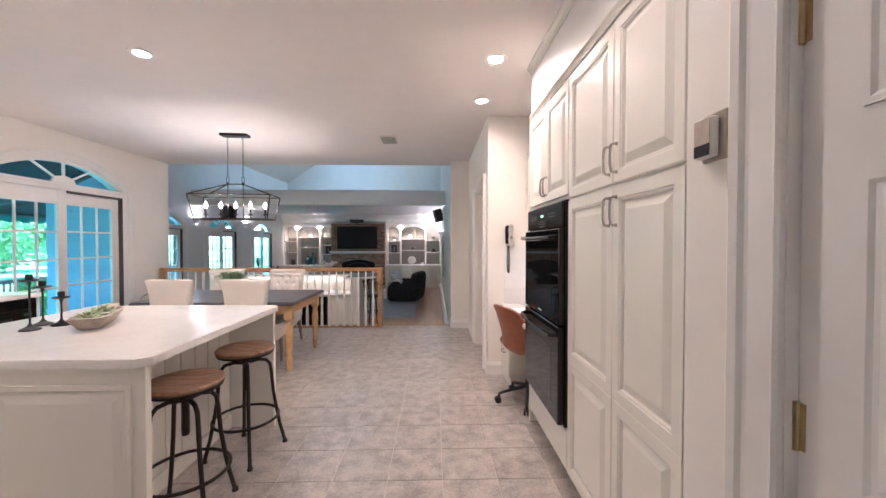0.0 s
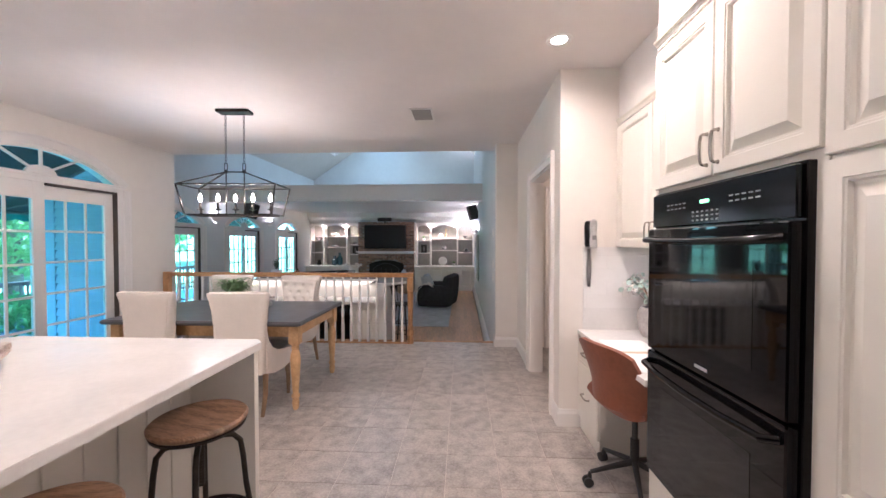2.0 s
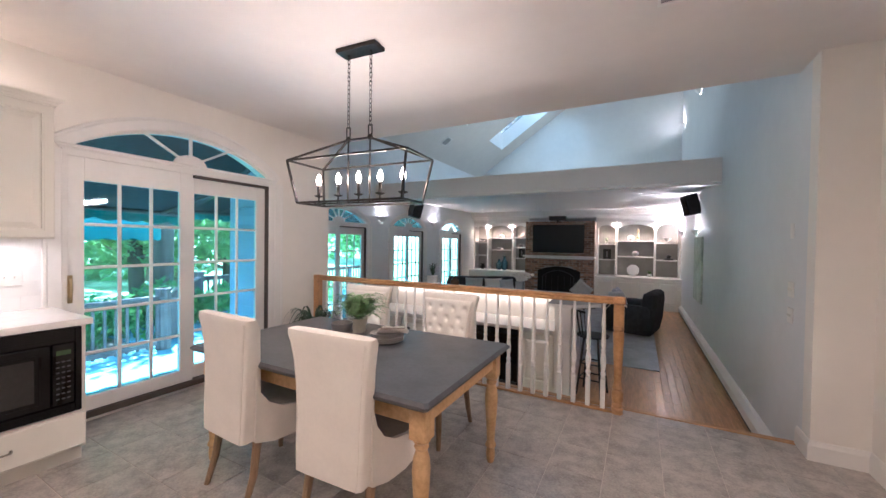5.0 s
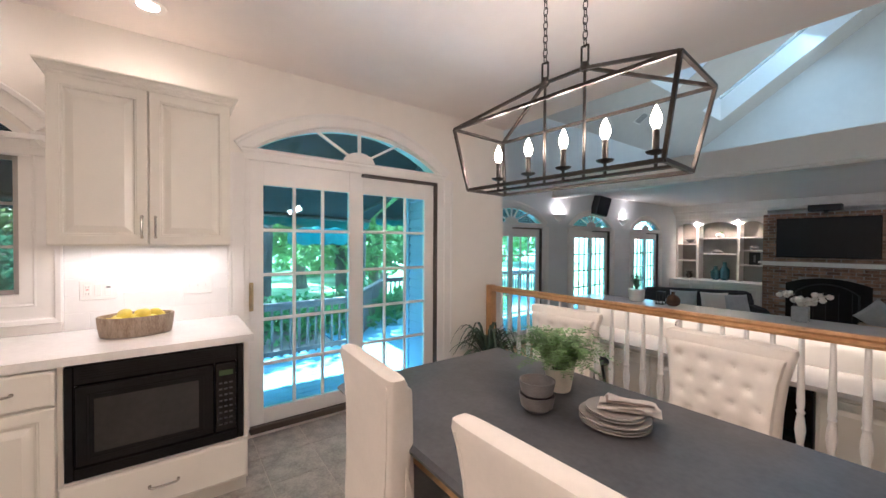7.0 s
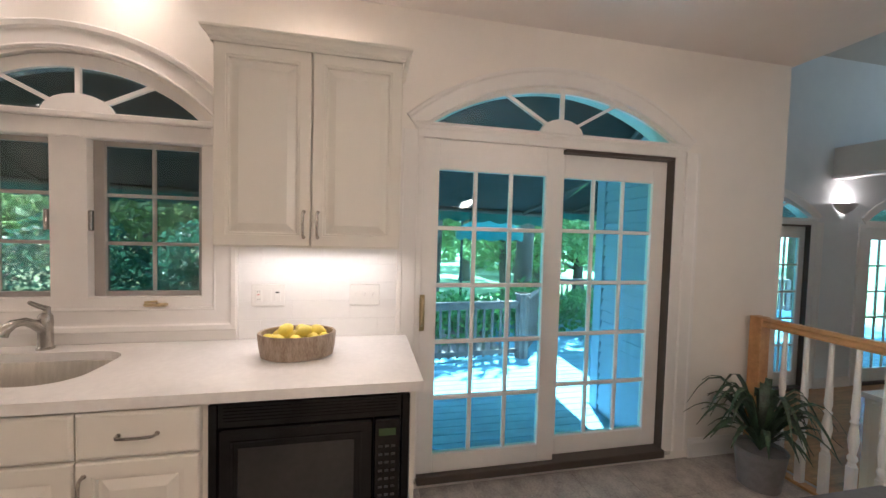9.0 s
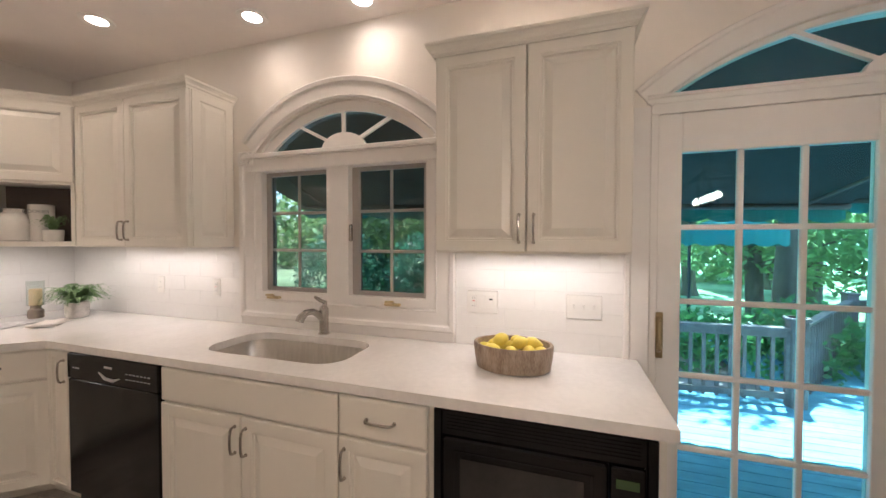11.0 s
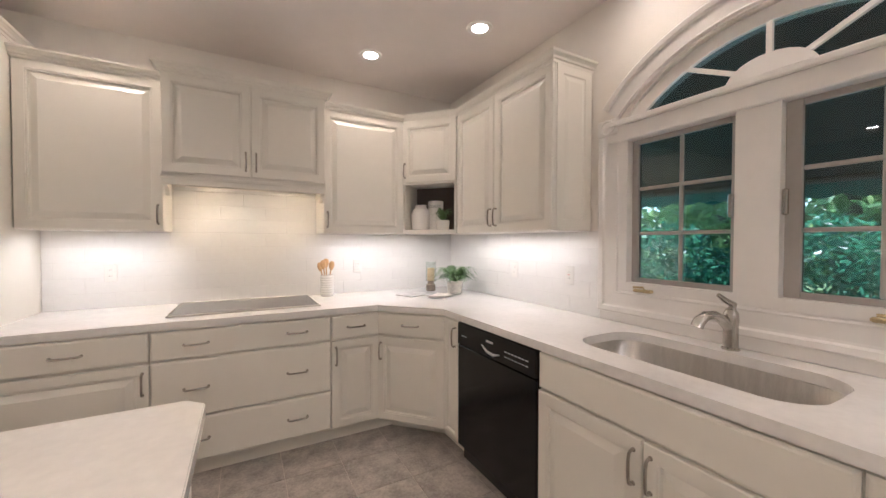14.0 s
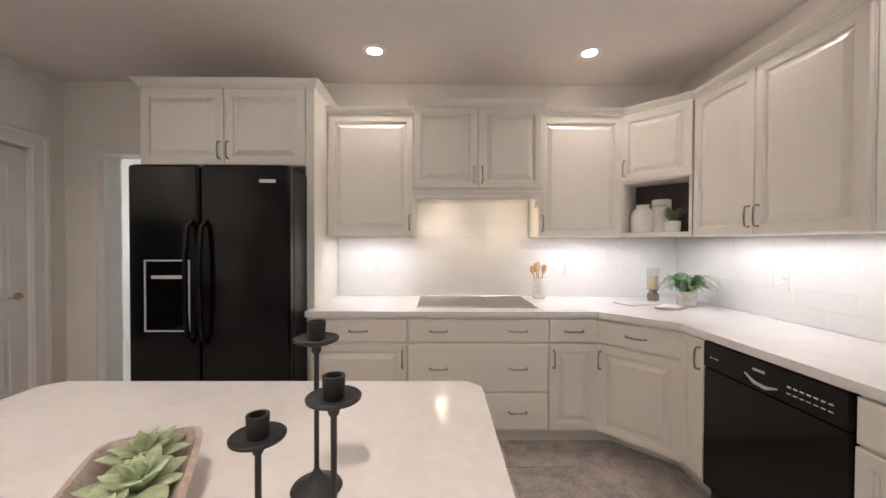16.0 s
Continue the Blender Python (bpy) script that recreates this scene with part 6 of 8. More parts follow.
def wall_plate(m, gangs, label, group="wall plates"):
    r = thing("switch_plate", 0, 0, 0, 0, label, "switch plate", group)
    r.matrix_world = m
    w = 0.07 + 0.046 * (len(gangs) - 1)
    part("plate", boxes((-w / 2, w / 2, 0.0, 0.006, -0.058, 0.058), bev=0.003), PLASTIC, r)
    for i, gk in enumerate(gangs):
        x = -w / 2 + 0.035 + i * 0.046
        if gk == "t":
            part("toggle", boxes((x - 0.005, x + 0.005, 0.006, 0.017, -0.006, 0.012), bev=0.002), PLASTIC, r)
        elif gk == "r":
            part("rocker", boxes((x - 0.016, x + 0.016, 0.006, 0.009, -0.033, 0.033), bev=0.002), PLASTIC, r)
        elif gk == "d":
            part("dimmer", boxes((x - 0.016, x + 0.016, 0.006, 0.009, -0.033, 0.033), bev=0.002), PLASTIC, r)
            part("slot", boxes((x - 0.010, x + 0.010, 0.009, 0.0096, 0.012, 0.020)), MATTE, r)
        else:
            o = part("socket", boxes((x - 0.016, x + 0.016, 0.006, 0.009, -0.033, 0.033), bev=0.002), PLASTIC, r)
            bm = bmesh.new()
            for zz in (-0.02, 0.02):
                box(bm, x - 0.007, x - 0.005, 0.009, 0.0095, zz - 0.004, zz + 0.004)
                box(bm, x + 0.005, x + 0.007, 0.009, 0.0095, zz - 0.004, zz + 0.004)
            part("slots", bm, MATTE, o)
            if gk == "g":
                part("reset_button", boxes((x - 0.006, x + 0.006, 0.009, 0.0105, 0.003, 0.007)), mat("red_button", (0.6, 0.03, 0.02), 0.4), o)


def west_plate(y, z, gangs, label):
    wall_plate(pose(WX + 0.0095, y, z, 0, 0, -90), gangs, label)


west_plate(4.535, 1.145, "drg"[::1], "white three-gang plate with dimmer, rocker and safety socket")
west_plate(5.03, 1.145, "ttt", "white three-gang toggle switch plate")
west_plate(2.70, 1.145, "g", "white safety socket plate on the tiled wall")
west_plate(2.17, 1.145, "o", "white socket plate on the tiled wall")
for x in (-1.78, -3.42):
    wall_plate(pose(x, SY + 0.0095, 1.145, 0, 0, 0), "o", "white socket plate on the tiled wall")
wall_plate(pose(1.2, 5.4505, 1.06, 0, 0, 180), "o", "white socket plate in the desk nook")
wall_plate(pose(WX + 0.0005, 7.36, 0.36, 0, 0, -90), "o", "white socket plate low on the wall")
wall_plate(pose(EAST - 0.0005, 8.0, 1.1, 0, 0, 90), "tt", "white two-gang toggle switch plate")
wall_plate(pose(EAST - 0.0005, 8.0, 0.9, 0, 0, 90), "tt", "white two-gang toggle switch plate")
wall_plate(pose(EAST - 0.0005, 8.0, 1.55, 0, 0, 90), "r", "small white wall control")

# lemon bowl
lb = thing("fruit_bowl", -4.075, 4.73, 0.9155, 0, "carved brown wooden bowl full of lemons", "bowl")
bm = bmesh.new()
lathe(bm, [(0.148, 0), (0.158, 0.005), (0.166, 0.05), (0.171, 0.104), (0.168, 0.110), (0.157, 0.108), (0.152, 0.05), (0.11, 0.018), (0.001, 0.016)], 40, sx=0.72, sy=1.0)
part("bowl", bm, BOWLW, lb, "", True)
rnd = random.Random(5)


def lemon(parent, x, y, z, rz, tilt, k=1.0):
    bm = bmesh.new()
    lathe(bm, [(0.001, -0.044 * k), (0.006 * k, -0.040 * k), (0.018 * k, -0.030 * k), (0.027 * k, -0.014 * k), (0.029 * k, 0.002), (0.026 * k, 0.016 * k), (0.017 * k, 0.030 * k), (0.007 * k, 0.039 * k), (0.004 * k, 0.044 * k), (0.001, 0.046 * k)], 14)
    ob = part("lemon", bm, LEMON, parent, "", True)
    ob.matrix_local = pose(x, y, z, 90 + tilt, 0, rz)


for x, y, z in ((-0.05, -0.09, 0.09), (0.04, -0.08, 0.092), (-0.02, -0.02, 0.095), (0.05, 0.0, 0.093), (-0.06, 0.05, 0.093), (0.02, 0.07, 0.095), (-0.01, -0.055, 0.128), (0.01, 0.03, 0.128), (-0.04, 0.01, 0.122), (0.0, 0.115, 0.09), (0.0, -0.12, 0.088), (-0.02, 0.08, 0.12)):
    lemon(lb, x, y, z - 0.016, rnd.uniform(0, 180), rnd.uniform(-20, 20), rnd.uniform(0.9, 1.08))

# crock with spoons, candle, fern, book, cloth at the corner
cr = thing("utensil_crock", -3.14, 1.30, 0.9155, 0, "ribbed white ceramic crock with wooden spoons", "crock")
bm = bmesh.new()
prof = [(0.044, 0.0), (0.05, 0.004)]
for i in range(8):
    prof += [(0.0515, 0.014 + i * 0.019), (0.053, 0.02 + i * 0.019), (0.0515, 0.026 + i * 0.019), (0.049, 0.03 + i * 0.019)]
prof += [(0.05, 0.172), (0.046, 0.172), (0.044, 0.02), (0.001, 0.015)]
lathe(bm, prof, 26)
part("crock", bm, CERAMIC, cr, "", True)
for i, (dx, dy, h) in enumerate(((0.02, 0.01, 0.28), (-0.02, 0.015, 0.27), (0.0, -0.02, 0.29), (0.03, -0.015, 0.26))):
    bm = bmesh.new()
    tube(bm, [(dx * 0.5, dy * 0.5, 0.03), (dx * 1.2, dy * 1.2, h - 0.08), (dx * 1.5, dy * 1.5, h - 0.04)], 0.005)
    loft(bm, [(dx * 1.5, dy * 1.5, h - 0.06, 0.008, 0.004), (dx * 1.6, dy * 1.6, h - 0.03, 0.022, 0.006), (dx * 1.7, dy * 1.7, h, 0.02, 0.006), (dx * 1.7, dy * 1.7, h + 0.012, 0.008, 0.004)], 12, 1)
    part("spoon", bm, PINE, cr, "", True)
cd = thing("candle_jar", -4.03, 1.40, 0.9155, 0, "pale wax candle in a clear glass hurricane on a wooden foot", "candle")
bm = bmesh.new()
lathe(bm, [(0.038, 0), (0.042, 0.004), (0.042, 0.055), (0.028, 0.065), (0.028, 0.085), (0.04, 0.09)], 20)
part("foot", bm, mat("smoky_glass", (0.30, 0.25, 0.20), 0.15, var=0.1), cd, "", True)
bm = bmesh.new()
lathe(bm, [(0.032, 0.09), (0.034, 0.095), (0.034, 0.20), (0.03, 0.205), (0.001, 0.2)], 20)
part("wax", bm, SAND, cd, "", True)
bm = bmesh.new()
lathe(bm, [(0.045, 0.09), (0.046, 0.092), (0.046, 0.26), (0.0445, 0.26), (0.0445, 0.094), (0.04, 0.092)], 24)
part("hurricane", bm, CLEAR, cd, "", True)
POTC = ([(0.055, 0), (0.062, 0.004), (0.068, 0.09), (0.068, 0.105), (0.063, 0.106), (0.06, 0.095)], mat("speckled_white_pot", (0.66, 0.62, 0.58), 0.5, var=0.1, scale=30), (0.06, 0.10))
fern("potted_fern", "bushy green fern in a speckled white pot on the worktop", -4.14, 1.64, 0.9155, 0.21, 0.15, 100, 8, POTC, up=0.8)
bk = thing("open_book", -3.80, 1.56, 0.9155, 20, "thin open magazine lying flat", "book")
part("pages", boxes((-0.13, -0.002, -0.09, 0.09, 0.0, 0.005), (0.002, 0.13, -0.09, 0.09, 0.0, 0.006), bev=0.002), mat("printed_grey_page", (0.50, 0.48, 0.46), 0.5, var=0.2, scale=25), bk)
cloth("tea_towel", "folded cream tea towel with pale stripes", -3.93, 1.77, 0.9155, 0.24, 0.14, 40, 9, mat("towel_cotton", (0.78, 0.72, 0.66), 0.95, var=0.06, scale=20), 0.006)
# things in the open corner shelf
ux, uy = 0.675, 0.738
nc = Vector((-3.89 - 0.13 * 0.72, 1.645 - 0.13 * 0.68, 1.4555))
jx = Vector((0.675, -0.738, 0))
j1 = thing("milk_jug", *(nc - jx * -0.12), 0, "rounded white ceramic milk can", "jug")
bm = bmesh.new()
lathe(bm, [(0.066, 0), (0.082, 0.006), (0.086, 0.06), (0.086, 0.135), (0.070, 0.175), (0.048, 0.19), (0.046, 0.205), (0.052, 0.215), (0.045, 0.217), (0.001, 0.21)], 24)
part("body", bm, CERAMIC, j1, "", True)
j2 = thing("canister", *(nc - Vector((0.03, 0.03, 0))), 0, "tall white lettered canister", "canister")
bm = bmesh.new()
lathe(bm, [(0.062, 0), (0.066, 0.004), (0.066, 0.245), (0.06, 0.25), (0.058, 0.24), (0.001, 0.23)], 26)
part("body", bm, CERAMIC, j2, "", True)
cu = bpy.data.curves.new("lettering", "FONT")
cu.body, cu.size, cu.align_x, cu.extrude = "COOKIES", 0.032, "CENTER", 0.0006
tx = new("lettering", cu)
tx.data.materials.append(LABEL)
tx.parent = j2
tx.matrix_local = pose(0.066 * 0.738, 0.066 * 0.675, 0.19, 90, 0, 132.5)
POTS = ([(0.045, 0), (0.05, 0.004), (0.055, 0.075), (0.051, 0.078)], CERAMIC, (0.05, 0.075))
fern("potted_herb", "small dark green herb in a two-tone pot", *(nc + jx * -0.10 + Vector((0.05, 0.05, 0))), 0.10, 0.12, 60, 12, POTS, LEAF)

# things on the island
for x, y, h in ((-2.09, 3.655, 0.288), (-2.16, 3.79, 0.238), (-2.045, 3.78, 0.176)):
    c = thing("candlestick", x, y, 0.9155, 0, "slender matt black iron candlestick with a round drip plate", "candlestick", "candlesticks on the island")
    bm = bmesh.new()
    lathe(bm, [(0.044, 0), (0.046, 0.003), (0.043, 0.008), (0.032, 0.013), (0.018, 0.020), (0.009, 0.030), (0.005, 0.038)], 28)
    part("foot", bm, MATTE, c, "domed round foot", True)
    bm = bmesh.new()
    lathe(bm, [(0.0047, 0.018), (0.0047, h - 0.035), (0.008, h - 0.028), (0.005, h - 0.022)], 10)
    part("stem", bm, MATTE, c, "", True)
    bm = bmesh.new()
    lathe(bm, [(0.006, h - 0.022), (0.026, h - 0.021), (0.039, h - 0.015), (0.040, h - 0.011), (0.038, h - 0.009), (0.018, h - 0.014)], 28)
    lathe(bm, [(0.007, h - 0.038), (0.009, h - 0.032), (0.008, h - 0.022)], 14)
    part("drip_plate", bm, MATTE, c, "", True)
    bm = bmesh.new()
    lathe(bm, [(0.013, h - 0.016), (0.0155, h - 0.012), (0.0165, h + 0.020), (0.0125, h + 0.020), (0.012, h - 0.004), (0.001, h - 0.006)], 20)
    part("cup", bm, MATTE, c, "", True)
db = thing("dough_bowl", -1.84, 3.78, 0.9155, 116, "pale carved wooden dough bowl filled with succulents", "bowl")
bm = bmesh.new()
loft(bm, [(0, 0, 0, 0.15, 0.05), (0, 0, 0.006, 0.165, 0.058), (0, 0, 0.045, 0.21, 0.08), (0, 0, 0.075, 0.24, 0.10), (0, 0, 0.078, 0.228, 0.088), (0, 0, 0.045, 0.195, 0.066), (0, 0, 0.02, 0.14, 0.04)], 40, 0.3)
loft(bm, [(0.2, 0, 0.052, 0.02, 0.05), (0.26, 0, 0.066, 0.07, 0.045), (0.27, 0, 0.086, 0.075, 0.035), (0.21, 0, 0.078, 0.02, 0.05)], 20, 0.5)
part("bowl", bm, mat("whitewashed_carved_wood", (0.46, 0.385, 0.325), 0.6, var=0.15, scale=14, bump=0.5, bscale=30), db, "", True)
SUCC = mat("succulent_green", (0.42, 0.49, 0.29), 0.4, var=0.12, scale=4, vary=0.2)
rnd = random.Random(11)
bm = bmesh.new()
secs = [(0.0, 0.06, 0.03), (0.2, 0.17, 0.06), (0.45, 0.25, 0.08), (0.68, 0.22, 0.07), (0.86, 0.12, 0.045), (0.96, 0.04, 0.02)]
prev = None
for u, w, t in secs:
    ring = [bm.verts.new((w * math.cos(a), -0.10 * math.sin(u * math.pi) + t * math.sin(a), u)) for a in [2 * math.pi * q / 10 for q in range(10)]]
    if prev:
        for q in range(10):
            bm.faces.new((prev[q], prev[(q + 1) % 10], ring[(q + 1) % 10], ring[q]))
    else:
        bm.faces.new(ring[::-1])
    prev = ring
tip = bm.verts.new((0, 0, 1.0))
for q in range(10):
    bm.faces.new((prev[q], prev[(q + 1) % 10], tip))
leaf_mesh = mesh_of("leaf", bm, SUCC, True)
for k, (x, y, r) in enumerate(((-0.155, 0.0, 0.085), (-0.045, 0.012, 0.09), (0.065, -0.01, 0.09), (0.165, 0.008, 0.075))):
    plant = thing("succulent", 0, 0, 0)
    plant.parent = db
    plant.matrix_local = pose(x, y, 0.045)
    for ring, (n, el) in enumerate(((8, 18), (7, 40), (5, 62), (3, 80))):
        for i in range(n):
            o = new("leaf", leaf_mesh)
            o.parent = plant
            size = r * (1 - ring * 0.13) * rnd.uniform(0.9, 1.08)
            o.matrix_local = pose(0, 0, 0.004 * ring, 0, 0, 360 * i / n + ring * 25 + k * 40) @ pose(0, 0, 0, -(90 - el) + rnd.uniform(-6, 6)) @ Matrix.Diagonal((size, size, size, 1))
bm = bmesh.new()
for i in range(26):
    a, r = rnd.uniform(0, 6.28), rnd.uniform(0, 1)
    lathe(bm, [(0.001, -0.011), (0.009, -0.006), (0.011, 0), (0.009, 0.006), (0.001, 0.011)], 8, 0.16 * r * math.cos(a), 0.06 * r * math.sin(a), 0.05)
part("moss_ball", bm, mat("cream_and_black_pods", (0.45, 0.38, 0.28), 0.8, var=0.35, scale=40), db, "", True, kind="stuff")

db.scale = (0.88, 0.88, 0.95)
# desk things
dv = thing("flower_vase", 1.30, 5.24, 0.7505, 0, "round grey stone vase of white flowers and eucalyptus", "vase")
bm = bmesh.new()
lathe(bm, [(0.06, 0), (0.075, 0.005), (0.10, 0.06), (0.112, 0.13), (0.106, 0.18), (0.085, 0.212), (0.079, 0.208), (0.098, 0.13), (0.001, 0.02)], 30)
part("vase", bm, mat("grey_stone_vase", (0.44, 0.42, 0.40), 0.6, var=0.12, scale=12, bump=0.3), dv, "", True)
rnd = random.Random(21)
stems, leaves, petals = bmesh.new(), bmesh.new(), bmesh.new()
for i in range(17):
    a = rnd.uniform(0, 6.28)
    ln, h = rnd.uniform(0.14, 0.34), rnd.uniform(0.06, 0.26)
    pts = [Vector((math.cos(a) * ln * u, math.sin(a) * ln * u, 0.18 + h * math.sin(u * 1.9))) for u in (0, 0.25, 0.5, 0.75, 1)]
    tube(stems, pts, 0.002, 5)
    for u in range(1, 5):
        for s in (-1, 1):
            o = pts[u] if u < 5 else pts[-1]
            nrm = Vector((rnd.uniform(-1, 1), rnd.uniform(-1, 1), rnd.uniform(0.2, 1))).normalized()
            t1 = nrm.orthogonal().normalized()
            t2 = nrm.cross(t1)
            c = o + Vector((-math.sin(a), math.cos(a), 0)) * s * 0.024
            leaves.faces.new([leaves.verts.new(c + t1 * 0.022 * math.cos(q * 1.047) + t2 * 0.018 * math.sin(q * 1.047)) for q in range(6)])
for i in range(14):
    a, d, h = rnd.uniform(0, 6.28), rnd.uniform(0.02, 0.17), rnd.uniform(0.23, 0.35)
    c = Vector((math.cos(a) * d, math.sin(a) * d, h))
    for q in range(22):
        nrm = Vector((rnd.uniform(-1, 1), rnd.uniform(-1, 1), rnd.uniform(-0.2, 1))).normalized()
        t1 = nrm.orthogonal().normalized()
        t2 = nrm.cross(t1)
        o = c + nrm * 0.022
        petals.faces.new([petals.verts.new(o + t1 * 0.02 * math.cos(k * 1.2566) + t2 * 0.017 * math.sin(k * 1.2566)) for k in range(5)])
part("stem", stems, LEGWOOD, dv)
part("eucalyptus_leaves", leaves, EUCA, dv, kind="stuff")
part("white_petals", petals, mat("white_petal", (0.80, 0.77, 0.72), 0.7), dv, kind="stuff")
pp = thing("desk_papers", 1.0, 4.86, 0.7505, 0, "large white paper pad with a tan strip on the desk", "paper")
part("pad", boxes((-0.12, 0.16, -0.34, 0.28, 0.0, 0.004), bev=0.001), PAPER, pp)
part("strip", boxes((-0.118, 0.158, -0.02, 0.015, 0.0042, 0.0058)), mat("tan_strip", (0.58, 0.46, 0.32), 0.6), pp)

# spider plant by the rail
sp = thing("floor_plant", -4.05, 7.42, 0, 0, "striped spider plant in a dark pot on a low stand", "plant")
bm = bmesh.new()
lathe(bm, [(0.10, 0), (0.105, 0.005), (0.13, 0.22), (0.135, 0.24), (0.125, 0.24), (0.12, 0.22), (0.001, 0.215)], 24)
part("pot", bm, GREYCER, sp, "", True)
rnd = random.Random(31)
bm = bmesh.new()
for i in range(60):
    a, ln, h = rnd.uniform(0, 6.28), rnd.uniform(0.22, 0.42), rnd.uniform(0.15, 0.42)
    c, s = math.cos(a), math.sin(a)
    prev = None
    for k in range(8):
        u = k / 7
        p = Vector((c * ln * u, s * ln * u, 0.22 + h * math.sin(u * 2.6)))
        w = 0.017 * math.sin(0.3 + u * 2.75)
        q = (bm.verts.new(p + Vector((-s, c, 0.0)) * w), bm.verts.new(p - Vector((0, 0, 0.004))), bm.verts.new(p - Vector((-s, c, 0)) * w))
        if prev:
            bm.faces.new((prev[0], prev[1], q[1], q[0]))
            bm.faces.new((prev[1], prev[2], q[2], q[1]))
        prev = q
part("leaves", bm, DLEAF, sp, kind="stuff")

# ---- stair rail ----
RY = 7.68
rl = thing("railing", 0, 0, 0, 0, "oak handrail on turned white balusters with oak newel posts", "railing")
bm = bmesh.new()
sweep(bm, [(-4.25, RY), (-0.72, RY)], [(-0.03, 0.925), (0.03, 0.925), (0.033, 0.94), (0.022, 0.955), (0.03, 0.968), (0.02, 0.985), (-0.02, 0.985), (-0.03, 0.968), (-0.022, 0.955), (-0.033, 0.94)])
part("handrail", bm, OAK, rl, "smooth honey oak handrail", True)
part("shoe_rail", boxes((-4.25, -0.80, RY - 0.03, RY + 0.03, 0.0, 0.02), bev=0.004), OAK, rl)
BAL = [(0.012, 0.92), (0.0125, 0.86), (0.015, 0.70), (0.019, 0.56), (0.014, 0.53), (0.021, 0.515), (0.014, 0.50), (0.017, 0.485), (0.023, 0.44), (0.024, 0.41), (0.018, 0.36), (0.014, 0.335), (0.022, 0.32), (0.022, 0.305), (0.015, 0.29), (0.021, 0.275)]
bme = bmesh.new()
lathe(bme, BAL[::-1], 10)
box(bme, -0.019, 0.019, -0.019, 0.019, 0.02, 0.27, bev=0.003)
balm = mesh_of("baluster", bme, TRIM, True)
n = 28
for i in range(n):
    b = new("baluster", balm)
    b.parent = rl
    b.matrix_world = pose(-4.13 + i * (3.25 / (n - 1)), RY, 0)
NEW = [(0.045, 0.0), (0.045, 0.03), (0.05, 0.04), (0.04, 0.055), (0.046, 0.07), (0.036, 0.09), (0.047, 0.12), (0.047, 0.18), (0.036, 0.20), (0.044, 0.22), (0.036, 0.235), (0.031, 0.27), (0.036, 0.45), (0.042, 0.62), (0.044, 0.68), (0.036, 0.70), (0.044, 0.72), (0.036, 0.74)]
for x in (-0.765, -4.29):
    bm = bmesh.new()
    if x > -1:
        lathe(bm, NEW, 18, x, RY, 0.0)
        box(bm, x - 0.04, x + 0.04, RY - 0.04, RY + 0.04, 0.74, 0.925, bev=0.004)
        box(bm, x - 0.05, x + 0.05, RY - 0.045, RY + 0.045, 0.926, 0.988, bev=0.008)
    else:
        box(bm, x - 0.04, x + 0.04, RY - 0.04, RY + 0.04, 0.0, 0.988, bev=0.004)
    part("newel_post", bm, OAK, rl, "turned oak newel post", True)

# ---- living room ----
# wet bar below the rail
BZ = 0.74
wb = thing("bar_cabinet", 0, 0, 0, 0, "white wet bar with a low worktop and a lit splashback", "bar")
part("cabinet_body", boxes((-4.3, -2.52, 8.72, 9.28, LOW, 0.36), (-1.93, -1.475, 8.72, 9.28, LOW, 0.36)), CAB, wb)
for a, b in ((-4.25, -3.68), (-3.66, -3.10), (-3.08, -2.54), (-1.91, -1.5)):
    bm = bmesh.new()
    raised(bm, -b, -a, LOW + 0.09, 0.33)
    ob = part("door", bm, CAB, wb)
    ob.matrix_local = pose(0, 8.718, 0, 0, 0, 180)
    bm = bmesh.new()
    tube(bm, [(a + 0.05, 8.698, 0.13), (a + 0.05, 8.675, 0.15), (a + 0.05, 8.675, 0.25), (a + 0.05, 8.698, 0.27)], 0.005)
    part("handle", bm, NICKEL, ob)
    ob.children[0].matrix_parent_inverse = ob.matrix_local.inverted()
part("low_worktop", boxes((-4.3, -1.475, 8.68, 9.3, 0.3605, 0.40), bev=0.003), QUARTZ, wb)
part("splashback", boxes((-4.3, -1.475, 9.3005, 9.42, LOW, BZ - 0.04)), WALL, wb, "cream splashback lit from above")
part("end_wall", boxes((-1.4745, -1.30, 8.62, 9.42, LOW, BZ - 0.04)), TRIM, wb, "white panelled end wall")
bm = bmesh.new()
prism(bm, [(-4.32, 9.22), (-1.56, 9.22), (-1.56, 8.56), (-1.28, 8.56), (-1.0, 8.85), (-1.0, 9.45), (-1.2, 9.72), (-4.32, 9.72)], BZ - 0.0395, BZ)
part("bar_top", bm, QUARTZ, wb, "raised white bar top with an angled end")
lamp("bar_strip_lamp", "AREA", 1.7, pose(-2.9, 9.26, BZ - 0.045), 2.6, (1.0, 0.80, 0.58), 0.04)
wf = thing("wine_cooler", -2.51, 8.70, LOW, 0, "black under-counter drinks fridge", "refrigerator")
part("case", boxes((0.0, 0.57, 0.03, 0.55, 0.02, 0.735), bev=0.003), BLACK, wf)
part("door", boxes((0.0, 0.57, 0.0, 0.028, 0.08, 0.735), bev=0.006), BLACKG, wf)
part("grille", boxes((0.02, 0.55, 0.0, 0.028, 0.02, 0.07), bev=0.004), MATTE, wf)
tapb = thing("bar_faucet", -3.0, 9.15, 0.4005, 0, "small tall chrome bar faucet", "faucet")
bm = bmesh.new()
tube(bm, [(0, 0, 0), (0, 0, 0.2), (0, -0.03, 0.24), (0, -0.08, 0.24), (0, -0.10, 0.20)], 0.009)
